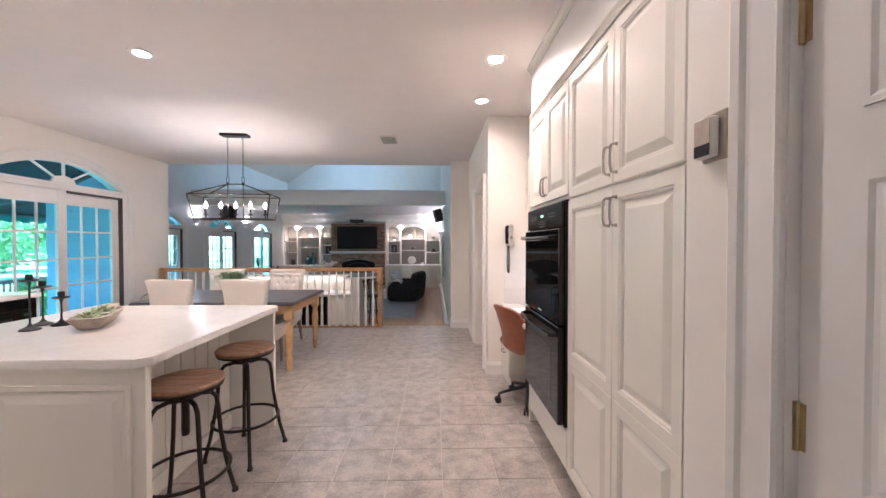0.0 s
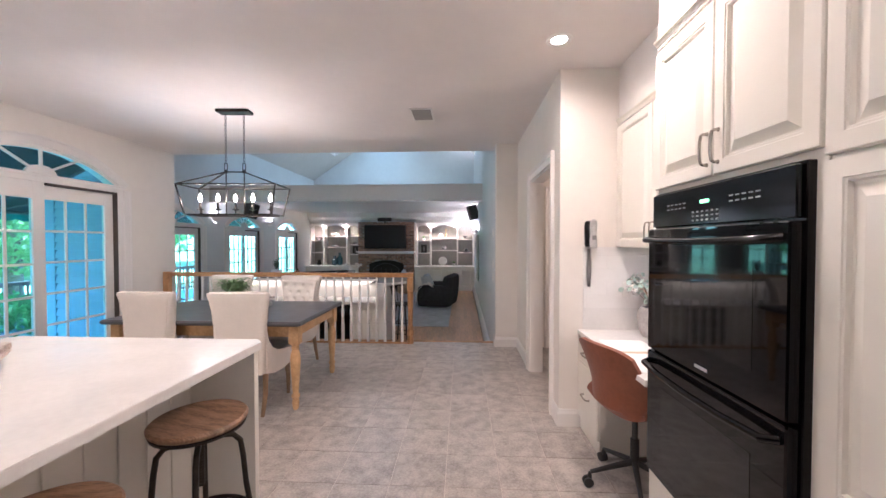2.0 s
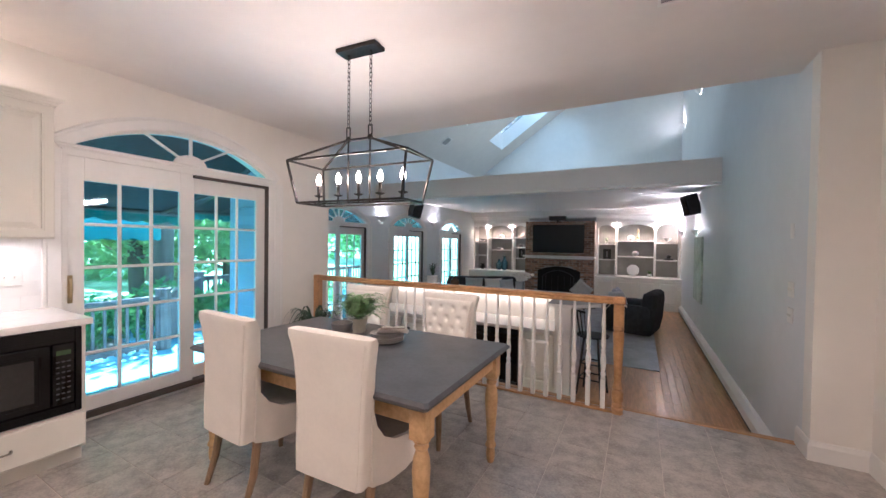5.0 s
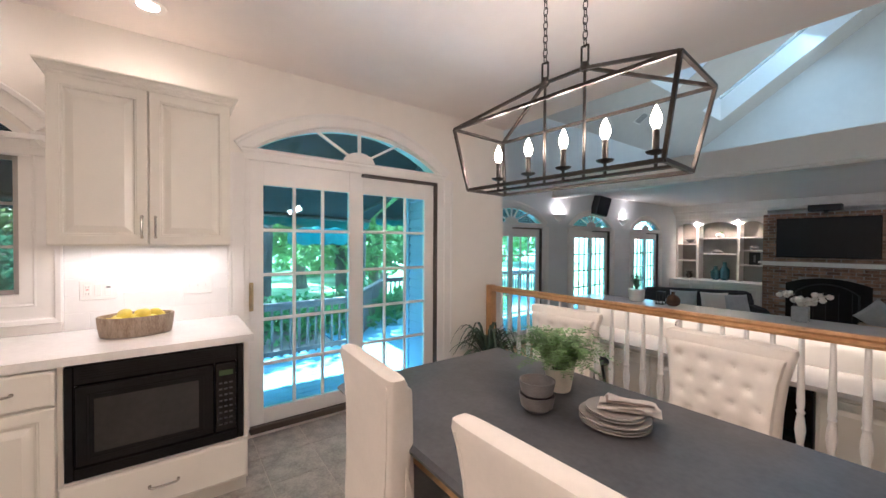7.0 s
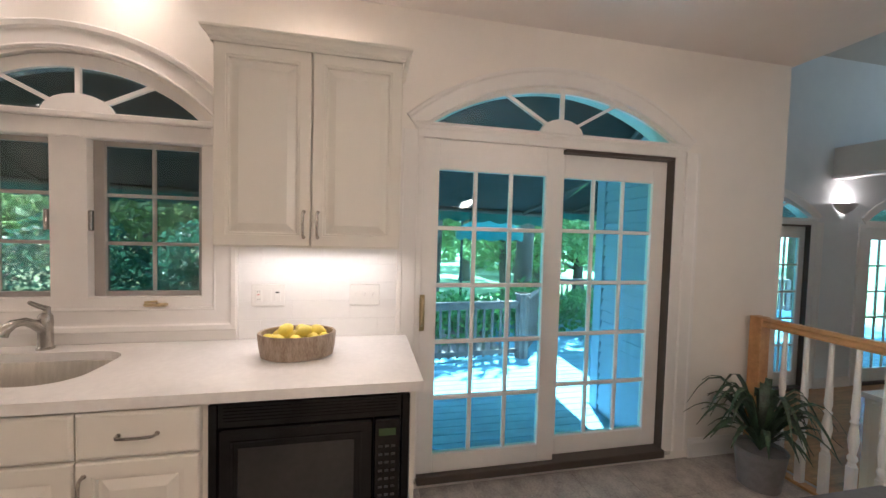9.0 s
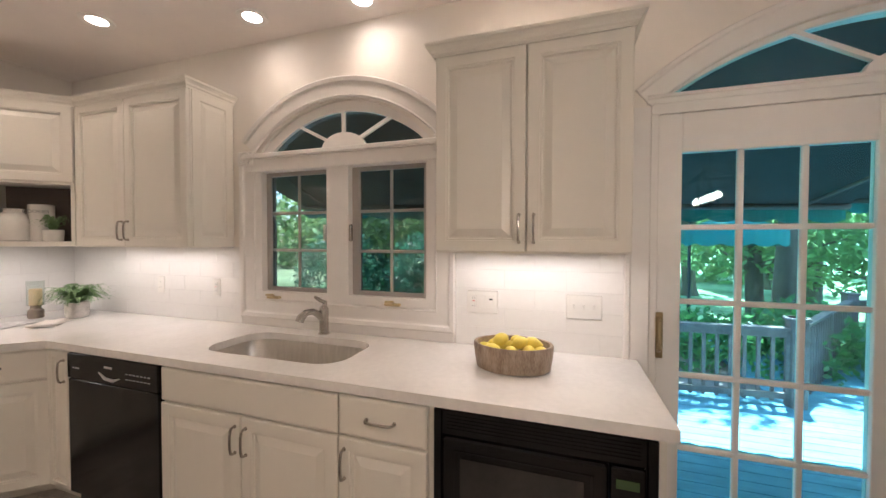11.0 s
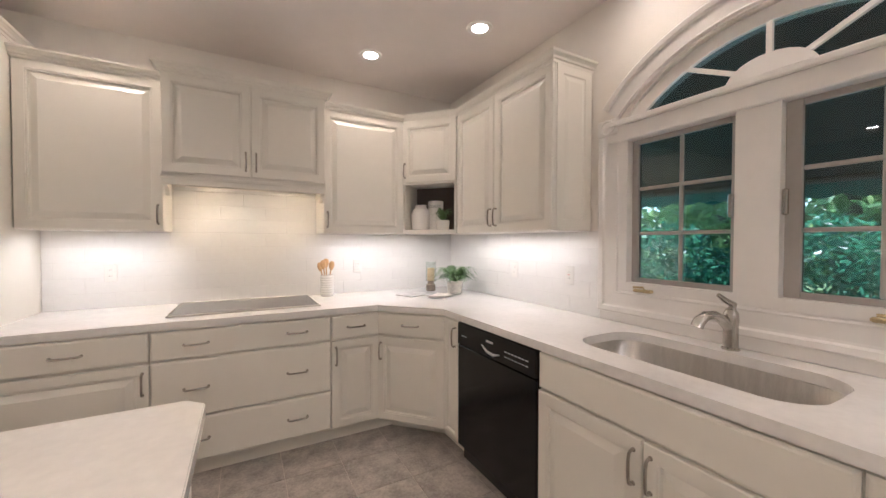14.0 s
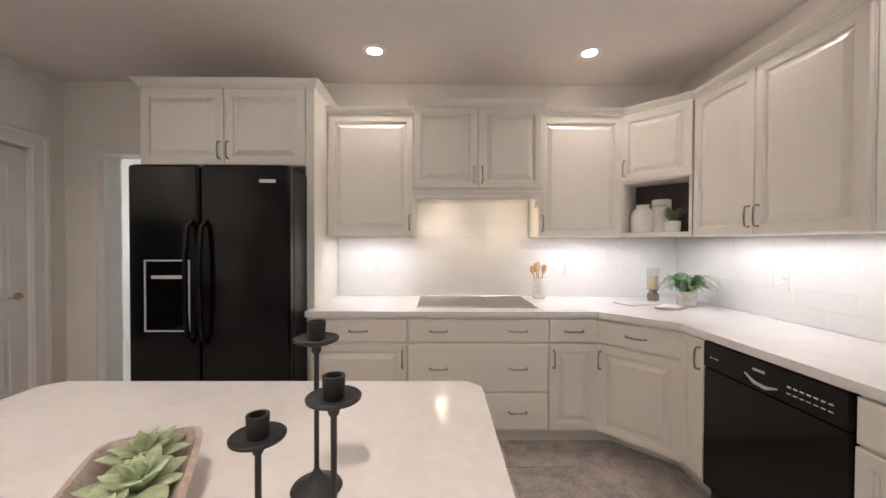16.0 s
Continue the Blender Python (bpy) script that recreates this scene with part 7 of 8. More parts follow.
part("spout", bm, NICKEL, tapb, "", True)


def wood_stool(x, y, seat_z, rz, back=True, label="tall black spindle-back bar stool"):
    s = thing("counter_stool" if back else "low_stool", x, y, LOW, rz, label, "stool")
    bm = bmesh.new()
    lathe(bm, [(0.15, seat_z - 0.03), (0.18, seat_z - 0.02), (0.185, seat_z - 0.005), (0.15, seat_z), (0.001, seat_z - 0.008)], 24)
    part("seat", bm, MATTE, s, "", True)
    for i in range(4):
        a = radians(45 + i * 90)
        bm = bmesh.new()
        tube(bm, [(0.11 * math.cos(a), 0.11 * math.sin(a), seat_z - 0.02), (0.2 * math.cos(a), 0.2 * math.sin(a), 0.0)], 0.015, 8, radii=[0.014, 0.013])
        part("leg", bm, MATTE, s, "", True)
    for h, q in ((0.2, 0.17), (0.38, 0.15)) if back else ((0.2, 0.15),):
        for i in range(4):
            a, b = radians(45 + i * 90), radians(135 + i * 90)
            bm = bmesh.new()
            k = q * 1.05
            tube(bm, [(k * math.cos(a), k * math.sin(a), h), (k * math.cos(b), k * math.sin(b), h)], 0.009, 6)
            part("stretcher", bm, MATTE, s, "", True)
    if back:
        for i in range(7):
            a = radians(180 + (i - 3) * 20)
            bm = bmesh.new()
            tube(bm, [(0.15 * math.cos(a), 0.15 * math.sin(a), seat_z - 0.01), (0.20 * math.cos(a), 0.20 * math.sin(a), seat_z + 0.28)], 0.006, 6)
            part("spindle", bm, MATTE, s, "", True)
        bm = bmesh.new()
        tube(bm, [(0.21 * math.cos(radians(180 + t)), 0.21 * math.sin(radians(180 + t)), seat_z + 0.29) for t in range(-80, 81, 16)], 0.014)
        part("back_rail", bm, MATTE, s, "", True)


wood_stool(-1.10, 9.02, 0.72, -10)
wood_stool(-3.55, 8.4, 0.62, 0, False, "small round black stool by the bar")

# fireplace wall
FY = 16.0
fp = thing("fireplace", 0, 0, 0, 0, "brick chimney breast with white mantel and black arched hearth", "fireplace")
part("mortar_core", boxes((-3.88, -1.80, FY + 0.012, 16.89, LOW, 2.12)), MORTAR, fp)
bm = bmesh.new()
rnd = random.Random(2)
z, row = LOW, 0
while z < 2.10:
    x = -3.88 - (0.105 if row % 2 else 0)
    while x < -1.80:
        a, b = max(x, -3.88), min(x + 0.2, -1.80)
        cx = (a + b) / 2
        arch = 0.62 + 0.12 * math.sqrt(max(0, 1 - ((cx + 2.83) / 0.64) ** 2)) if abs(cx + 2.83) < 0.64 else -9
        if b - a > 0.03 and z + 0.03 > arch:
            box(bm, a + 0.005, b - 0.005, FY + rnd.uniform(-0.004, 0.003), FY + 0.03, z + 0.004, z + 0.061)
        x += 0.21
    z += 0.0665
    row += 1
part("brickwork", bm, BRICK, fp, kind="stuff")
# no recess: a flat black sheet stands for the dark depth of the firebox
bm = bmesh.new()
plate(bm, [(-3.47, LOW + 0.12)] + arc(-3.47, -2.19, 0.60, 0.14, 16) + [(-2.19, LOW + 0.12)], lambda u, v: (u, FY - 0.004, v), lambda u, v: (u, FY + 0.006, v))
part("firebox", bm, mat("firebox_black", (0.01, 0.009, 0.009), 0.9), fp, "flat black arched sheet in place of the opening")
bm = bmesh.new()
tube(bm, [(-3.3, FY - 0.05, LOW + 0.16), (-3.3, FY - 0.05, 0.4)] + [(u, FY - 0.05, v) for u, v in arc(-3.3, -2.36, 0.42, 0.2, 14)] + [(-2.36, FY - 0.05, LOW + 0.16)], 0.014)
for i in range(5):
    tube(bm, [(-3.3 + 0.188 * (i + 0.5), FY - 0.05, LOW + 0.16), (-3.3 + 0.188 * (i + 0.5), FY - 0.05, 0.45)], 0.005, 5)
part("fire_screen", bm, MATTE, fp, "black arched iron screen", True)
part("hearth", boxes((-3.9, -1.78, 15.55, FY - 0.01, LOW, LOW + 0.12), bev=0.01), MORTAR, fp)
part("mantel", boxes((-3.92, -1.76, 15.82, FY - 0.005, 1.02, 1.07), (-3.86, -1.82, 15.86, FY - 0.005, 0.98, 1.02), bev=0.006), TRIM, fp)
tv = thing("television", -2.85, 15.92, 0, 0, "large black wall-mounted flat television, switched off", "television")
part("screen_frame", boxes((-0.77, 0.77, -0.03, 0.03, 1.17, 2.03), bev=0.006), BLACK, tv)
part("screen", boxes((-0.755, 0.755, -0.0325, -0.031, 1.19, 2.015)), mat("matt_screen", (0.008, 0.008, 0.009), 0.35, spec=0.3), tv)
part("mount", boxes((-0.2, 0.2, 0.0305, 0.075, 1.5, 1.7)), MATTE, tv)
pb = thing("speaker_box", -2.85, 15.86, 2.16, 0, "black centre speaker on a bracket over the television", "speaker")
part("case", boxes((-0.25, 0.25, -0.12, 0.1, 0.0, 0.13), bev=0.01), MATTE, pb)
part("bracket", boxes((-0.02, 0.02, -0.03, 0.139, -0.05, -0.001)), MATTE, pb)


def builtin(x0, x1, parts_x, shelves, label):
    b = thing("built_in_bookcase", 0, 0, 0, 0, label, "bookcase", "built-in bookcases")
    y0, y1 = 16.05, 16.45
    part("base_cabinet", boxes((x0, x1, y0, 16.88, LOW, 0.47)), CAB, b)
    part("counter", boxes((x0 - 0.0, x1 + 0.0, y0 - 0.03, 16.88, 0.4705, 0.51), bev=0.004), TRIM, b)
    k = 4
    for i in range(k):
        a, c = x0 + 0.03 + (x1 - x0 - 0.06) * i / k, x0 + 0.03 + (x1 - x0 - 0.06) * (i + 1) / k
        bm = bmesh.new()
        raised(bm, -c + 0.01, -a - 0.01, LOW + 0.12, 0.44)
        ob = part("door", bm, CAB, b)
        ob.matrix_local = pose(0, y0 - 0.001, 0, 0, 0, 180)
    top = 2.16
    part("back_panel", boxes((x0, x1, 16.80, 16.88, 0.511, top)), BACKING, b)
    for i, x in enumerate(parts_x):
        part("divider", boxes((x - 0.025, x + 0.025, y1, 16.799, 0.511, top)), TRIM, b)
    for i, (a, c) in enumerate(zip(parts_x, parts_x[1:])):
        for z in shelves[i]:
            part("shelf", boxes((a + 0.0255, c - 0.0255, y1 + 0.01, 16.799, z - 0.015, z + 0.015)), TRIM, b)
        bm = bmesh.new()
        w = c - a - 0.052
        ar = arc(a + 0.026, c - 0.026, 1.93, min(0.12, w * 0.22), 14)
        plate(bm, ar + [(c - 0.026, top), (a + 0.026, top)], lambda u, v: (u, y1 + 0.0, v), lambda u, v: (u, y1 + 0.02, v))
        part("arch_panel", bm, TRIM, b)
    bm = bmesh.new()
    sweep(bm, [(x0, y1), (x1, y1)], [(0, 2.14), (0.02, 2.15), (0.05, 2.2), (0.07, 2.24), (0.07, 2.27), (0, 2.27)])
    part("cornice", bm, TRIM, b)
    return b


LX = [-5.87, -5.36, -4.46, -3.92]
RX = [-1.77, -1.24, -0.22, 0.38]
builtin(-5.895, -3.89, LX, [(1.0, 1.45), (1.2, 1.62), (0.93, 1.30, 1.63)], "white built-in bookcase with teal vases and small ornaments")
builtin(-1.79, 0.405, RX, [(0.98, 1.45), (1.08, 1.55), (1.0, 1.50)], "white built-in bookcase with a cream platter and ornaments")
struct("cornice_band", boxes((-5.9, EAST, 16.3, 16.89, 2.271, 2.5)), TRIM, "white band above the bookcases")
bm = bmesh.new()
sweep(bm, [(-5.9, 16.3), (EAST, 16.3)], [(0, 2.34), (0.03, 2.35), (0.06, 2.40), (0.12, 2.47), (0.13, 2.499), (0, 2.499)])
struct("crown_moulding", bm, TRIM, "deep white crown over the built-ins")
SHG = mat("shelf_light_glow", (0.8, 0.8, 0.8), 0.5)
for x in (-5.36, -4.46, -1.24, -0.22):
    s = thing("picture_light", x, 16.42, 2.06, 0, "small white shelf light, switched on", "lamp", "shelf lights")
    bm = bmesh.new()
    lathe(bm, [(0.02, 0.05), (0.05, 0.0), (0.045, 0.0), (0.001, 0.03)], 14, 0, -0.05, 0)
    part("shade", bm, TRIM, s, "", True)
    bm = bmesh.new()
    lathe(bm, [(0.03, 0.005), (0.03, -0.004), (0.001, -0.006)], 12, 0, -0.05, 0)
    part("lamp", bm, CANGLOW, s)
    lamp("shelf_lamp", "SPOT", 22, look((x, 16.3, 2.05), (x, 16.8, 1.3)), 0.03, spot=130, blend=0.8)


def vase(x, y, z, prof, material, label, name="vase", sx=1, sy=1):
    v = thing(name, x, y, z, 0, label, name.replace("_", " "))
    bm = bmesh.new()
    lathe(bm, prof, 16, sx=sx, sy=sy)
    part("body", bm, material, v, "", True)
    return v


SMALLB = [(0.04, 0), (0.07, 0.02), (0.09, 0.06), (0.07, 0.10), (0.03, 0.12)]
TALLV = [(0.04, 0), (0.07, 0.03), (0.075, 0.16), (0.03, 0.22), (0.028, 0.27), (0.035, 0.28)]
SY0 = 16.6
vase(-4.98, SY0, 0.5105, [(r * 1.6, h * 1.3) for r, h in TALLV], TEAL, "dark teal bulb vase")
vase(-4.78, SY0, 0.5105, [(r * 1.5, h * 1.7) for r, h in TALLV], TEAL, "tall dark teal bulb-shaped vase")
vase(-5.6, SY0, 1.4655, [(0.02, 0), (0.04, 0.01), (0.012, 0.03), (0.10, 0.10), (0.13, 0.13), (0.12, 0.13), (0.001, 0.08)], GREYCER, "dark footed bowl on a white shelf", "footed_bowl")
vase(-4.9, SY0, 1.6355, SMALLB, CERAMIC, "small white pot on a white shelf", "small_pot")
vase(-4.95, SY0, 1.2155, [(0.10, 0), (0.14, 0.03), (0.10, 0.06), (0.03, 0.09)], GREYCER, "dark low ornament on a white shelf", "ornament")
vase(-5.6, SY0, 0.5105, [(0.05, 0), (0.09, 0.08), (0.05, 0.15), (0.09, 0.2)], MATTE, "dark branching ornament on a white shelf", "ornament")
vase(-4.18, SY0, 1.3155, SMALLB, GREYCER, "small grey pot on a white shelf", "small_pot")
vase(-0.62, SY0, 0.5105 + 0.165, [(0.001, -0.02), (0.16, -0.015), (0.17, 0), (0.16, 0.015), (0.001, 0.02)], CERAMIC, "round cream platter on edge", "platter").matrix_world = pose(-0.78, 16.62, 0.68, 78, 0, 0)
vase(-0.72, 16.6, 1.0955, [(0.001, -0.09), (0.06, -0.06), (0.09, 0), (0.06, 0.06), (0.001, 0.09)], GREYCER, "grey woven ball on a white shelf", "ornament").location.z = 1.186
vase(-0.85, SY0, 1.5655, [(0.05, 0), (0.09, 0.05), (0.09, 0.12), (0.04, 0.17)], CERAMIC, "round white vase on a white shelf")
vase(-0.66, SY0, 1.5655, [(0.04, 0), (0.02, 0.05), (0.05, 0.12), (0.02, 0.2), (0.04, 0.3), (0.015, 0.36)], BRASS, "slim bronze candlestick on a white shelf", "ornament")
vase(0.08, SY0, 1.5155, [(0.03, 0), (0.012, 0.03), (0.08, 0.10), (0.13, 0.13), (0.001, 0.08)], GREYCER, "dark footed bowl on a white shelf", "footed_bowl")
vase(0.12, SY0, 1.0155, [(0.12, 0), (0.13, 0.03), (0.05, 0.06), (0.07, 0.12), (0.02, 0.15)], MATTE, "dark sculptural ornament on a white shelf", "ornament")
for x, z, r, sd in ((-1.5, 1.4655, 0.10, 61), (-0.35, 0.5105, 0.12, 62), (-4.85, 1.70, 0.07, 63)):
    fern("potted_plant", "small leafy plant on a shelf", x, 16.58, z if x != -4.85 else 1.6355, r, 0.12, 30, sd, ([(0.05, 0), (0.06, 0.07), (0.055, 0.08)], CERAMIC, (0.055, 0.08)))
for x, z in ((-4.17, 0.9455), (-1.5, 0.9955)):
    f = thing("framed_art", x, 16.62, z, 0, "dark framed panel with a pale figure", "picture")
    part("frame", boxes((-0.11, 0.11, -0.01, 0.02, 0.0, 0.31), bev=0.004), MATTE, f)
    part("figure", boxes((-0.02, 0.02, -0.012, -0.0102, 0.06, 0.24)), GREYCER, f)


def sconce(m, power, label="white half-bowl wall light, switched on"):
    s = thing("wall_sconce", 0, 0, 0, 0, label, "wall light", "wall sconces")
    s.matrix_world = m
    bm = bmesh.new()
    prev = None
    for k, (r, h) in enumerate(((0.03, -0.11), (0.09, -0.08), (0.15, -0.03), (0.19, 0.02), (0.175, 0.02), (0.14, -0.02))):
        ring = [bm.verts.new((r * math.cos(math.pi * i / 16), r * 0.62 * math.sin(math.pi * i / 16) + 0.002, h)) for i in range(17)]
        if prev:
            for i in range(16):
                bm.faces.new((prev[i], prev[i + 1], ring[i + 1], ring[i]))
        prev = ring
    part("bowl", bm, SHADE, s, "", True)
    p = m @ Vector((0, 0.07, 0.03))
    lamp("sconce_lamp", "POINT", power, Matrix.Translation(p), 0.03, (1.0, 0.90, 0.80))


for y, z in ((13.27, 1.74), (16.0, 1.80), (13.27, 4.62), (16.2, 4.72)):
    sconce(pose(EAST - 0.001, y, z, 0, 0, 90), 14 if z < 3 else 5)
for y in (11.05, 13.5):
    sconce(pose(-5.899, y, 2.0, 0, 0, -90), 3.0, "white half-bowl wall light")


def speaker(m, label="black tilted wall speaker"):
    s = thing("wall_speaker", 0, 0, 0, 0, label, "speaker", "wall speakers")
    s.matrix_world = m
    part("cabinet", boxes((-0.15, 0.15, 0.06, 0.27, -0.2, 0.2), bev=0.01), MATTE, s)
    part("grille", boxes((-0.135, 0.135, 0.2701, 0.278, -0.185, 0.185), bev=0.003), BLACK, s)
    part("bracket", boxes((-0.03, 0.03, -0.01, 0.0595, -0.04, 0.04)), MATTE, s)


speaker(pose(-5.9, 12.35, 2.28, 0, -12, -90) @ pose(0, 0, 0, -12, 0, -20))
speaker(pose(EAST, 13.0, 2.28) @ pose(0, 0, 0, -14, 0, 105))
pa = thing("wall_painting", EAST, 12.9, 0.98, 90, "unframed pale abstract canvas in soft green and cream", "picture")
part("canvas", boxes((-0.5, 0.5, 0.001, 0.035, -0.62, 0.62), bev=0.004), mat("abstract_canvas", (0.52, 0.56, 0.50), 0.8, var=0.18, scale=2.2, dark=(0.36, 0.40, 0.34)), pa)

rg = thing("area_rug", -2.6, 13.0, LOW + 0.0005, 0, "large pale grey woven rug", "rug")
part("rug", boxes((-2.05, 2.27, -2.68, 2.6, 0.0, 0.012), bev=0.005), RUG, rg)


def sofa(m, w, label, name="sofa"):
    s = thing(name, 0, 0, 0, 0, label, "sofa")
    s.matrix_world = m
    bm = bmesh.new()
    loft(bm, [(0, 0.05, 0.08, w / 2 - 0.06, 0.36), (0, 0.05, 0.1, w / 2 - 0.04, 0.38), (0, 0.05, 0.40, w / 2 - 0.04, 0.40), (0, 0.05, 0.45, w / 2 - 0.08, 0.36)], 32, 0.35)
    part("seat", bm, SOFA, s, "", True)
    bm = bmesh.new()
    loft(bm, [(0, -0.36, 0.06, w / 2 - 0.02, 0.11), (0, -0.38, 0.3, w / 2, 0.14), (0, -0.41, 0.7, w / 2 - 0.01, 0.14), (0, -0.42, 0.84, w / 2 - 0.05, 0.12), (0, -0.42, 0.88, w / 2 - 0.12, 0.06)], 32, 0.4)
    part("backrest", bm, SOFA, s, "", True)
    for sg in (-1, 1):
        bm = bmesh.new()
        loft(bm, [(sg * (w / 2 - 0.08), -0.02, 0.06, 0.09, 0.40), (sg * (w / 2 - 0.07), -0.02, 0.3, 0.11, 0.44), (sg * (w / 2 - 0.06), -0.04, 0.55, 0.12, 0.42), (sg * (w / 2 - 0.06), -0.06, 0.62, 0.08, 0.36)], 24, 0.5)
        part("arm", bm, SOFA, s, "", True)
    return s


def cushion(m, label="pale square throw cushion", material=None, w=0.24):
    c = thing("throw_cushion", 0, 0, 0, 0, label, "cushion")
    c.matrix_world = m
    bm = bmesh.new()
    g = {}
    for sd in (-1, 1):
        for i in range(11):
            for j in range(11):
                u, v = i / 5 - 1, j / 5 - 1
                t = 0.085 * (max(0, 1 - u ** 4) * max(0, 1 - v ** 4)) ** 0.5
                if t == 0 and sd == 1:
                    g[sd, i, j] = g[-1, i, j]
                else:
                    g[sd, i, j] = bm.verts.new((u * w * (1 - 0.06 * (1 - v * v)), sd * t, v * w * (1 - 0.06 * (1 - u * u))))
        for i in range(10):
            for j in range(10):
                bm.faces.new((g[sd, i, j], g[sd, i + 1, j], g[sd, i + 1, j + 1], g[sd, i, j + 1]))
    part("cover", bm, material or PILLOW, c, "", True)


sofa(pose(-0.75, 12.95, LOW, 0, 0, 78), 1.15, "rounded charcoal lounge chair", "lounge_chair")
cushion(pose(-1.0, 13.0, LOW + 0.66, -18, 0, 82), "blue-grey striped throw cushion", mat("striped_cushion", (0.50, 0.55, 0.62), 0.9, var=0.2, scale=14, stretch=(6, 1, 1)))
cushion(pose(-0.98, 12.72, LOW + 0.62, -22, 0, 60))
th2 = thing("throw_blanket", -0.96, 12.35, LOW, 0, "cream fringed throw over the chair arm", "blanket")
bm = bmesh.new()
rows = []
for i in range(13):
    row = []
    for j, (x, z) in enumerate(((-0.28, 0.47), (-0.12, 0.66), (0.02, 0.68), (0.15, 0.6))):
        row.append(bm.verts.new((x, (i / 12 - 0.5) * 0.42 + 0.03 * math.sin(j), z + 0.012 * math.sin(i * 1.7))))
    row.insert(0, bm.verts.new((-0.31, (i / 12 - 0.5) * 0.46, 0.16)))
    rows.append(row)
for a, b in zip(rows, rows[1:]):
    for j in range(4):
        bm.faces.new((a[j], b[j], b[j + 1], a[j + 1]))
bmesh.ops.solidify(bm, geom=bm.faces, thickness=0.015)
part("cloth", bm, LINEN, th2, "", True)
sofa(pose(-4.3, 13.5, LOW, 0, 0, -150), 2.0, "charcoal two-seat sofa with pale cushions")
cushion(pose(-4.55, 13.4, LOW + 0.64, -15, 0, 25))
cushion(pose(-4.05, 13.55, LOW + 0.64, -15, 0, 35), "cream square throw cushion", LINEN)
cushion(pose(-3.75, 13.75, LOW + 0.62, -20, 0, 50))
bs = thing("wicker_basket", -2.05, 15.3, LOW, 0, "round woven basket holding a pale cushion", "basket")
bm = bmesh.new()
pr = [(0.2, 0.0)]
for i in range(12):
    pr += [(0.22 + i * 0.003, 0.015 + i * 0.03), (0.232 + i * 0.003, 0.03 + i * 0.03)]
lathe(bm, pr + [(0.22, 0.37), (0.2, 0.05)], 26)
part("basket", bm, mat("pale_wicker", (0.48, 0.38, 0.27), 0.8, var=0.2, scale=30, bump=0.6), bs, "", True)
cushion(pose(-2.05, 15.28, LOW + 0.52, 10, 40, 10))

# things on the bar top
gp = fern("potted_grass", "tall green ornamental grass in a white pot", -3.62, 9.5, BZ + 0.0005, 0.10, 0.26, 90, 41, ([(0.07, 0), (0.085, 0.01), (0.095, 0.14), (0.09, 0.145)], CERAMIC, (0.085, 0.14)), DLEAF, up=0.0)
ln = thing("glass_lantern", -3.2, 9.48, BZ + 0.0005, 0, "dark amber glass bottle beside a small lantern", "lantern")
bm = bmesh.new()
lathe(bm, [(0.05, 0), (0.07, 0.02), (0.075, 0.07), (0.05, 0.11), (0.02, 0.13), (0.022, 0.16)], 18)
part("bottle", bm, mat("amber_glass", (0.09, 0.05, 0.03), 0.1), ln, "", True)
bm = boxes((-0.17, -0.09, -0.04, 0.04, 0.0, 0.01), (-0.17, -0.09, -0.04, 0.04, 0.14, 0.15))
for a in (-0.165, -0.095):
    for b in (-0.035, 0.035):
        bar(bm, (a, b, 0.01), (a, b, 0.14), 0.007)
part("lantern_frame", bm, MATTE, ln)
ov2 = thing("orchid_vase", -2.15, 9.5, BZ + 0.0005, 0, "white blossom branches in a clear glass vase", "vase")
part("vase", boxes((-0.055, 0.055, -0.055, 0.055, 0.0, 0.14), bev=0.006), mat("frosted_vase", (0.30, 0.32, 0.33), 0.1), ov2)
rnd = random.Random(51)
bs1, bs2 = bmesh.new(), bmesh.new()
for i in range(9):
    a, ln_, h = rnd.uniform(0, 6.28), rnd.uniform(0.1, 0.26), rnd.uniform(0.05, 0.14)
    pts = [Vector((math.cos(a) * ln_ * u, math.sin(a) * ln_ * u * 0.6, 0.12 + h * math.sin(u * 1.9))) for u in (0, 0.33, 0.66, 1)]
    tube(bs1, pts, 0.002, 5)
    for p in pts[1:]:
        for q in range(9):
            nrm = Vector((rnd.uniform(-1, 1), rnd.uniform(-1, 1), rnd.uniform(-1, 1))).normalized()
            t1 = nrm.orthogonal().normalized()
            t2 = nrm.cross(t1)
            o = p + nrm * 0.018
            bs2.faces.new([bs2.verts.new(o + t1 * 0.02 * math.cos(k * 1.2566) + t2 * 0.018 * math.sin(k * 1.2566)) for k in range(5)])
part("branch", bs1, LEGWOOD, ov2)
part("blossom", bs2, bpy.data.materials["white_petal"], ov2, kind="stuff")

# ---- outside ----
DZ = -0.45
bm = bmesh.new()
R = 900
gr = [(-R, -R), (R, -R), (R, R), (-R, R)]
v = [bm.verts.new((x, y, -1.25)) for x, y in gr]
bm.faces.new(v)
struct("ground", bm, GRASS, "lawn and woodland ground")
bm = boxes((-6.8, -6.0601, 7.62, 7.78, -1.2, 3.2), (-5.94, WX - KT - 0.001, 7.62, 7.78, -1.2, 3.2))
wallx = thing("house_wall", 0, 0, 0, 0, "pale clapboard house wall with a corner board", "wall", kind="structure")
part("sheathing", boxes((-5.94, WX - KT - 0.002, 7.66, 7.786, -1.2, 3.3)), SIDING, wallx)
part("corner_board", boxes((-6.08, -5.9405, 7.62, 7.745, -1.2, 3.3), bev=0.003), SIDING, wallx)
bmq = bmesh.new()
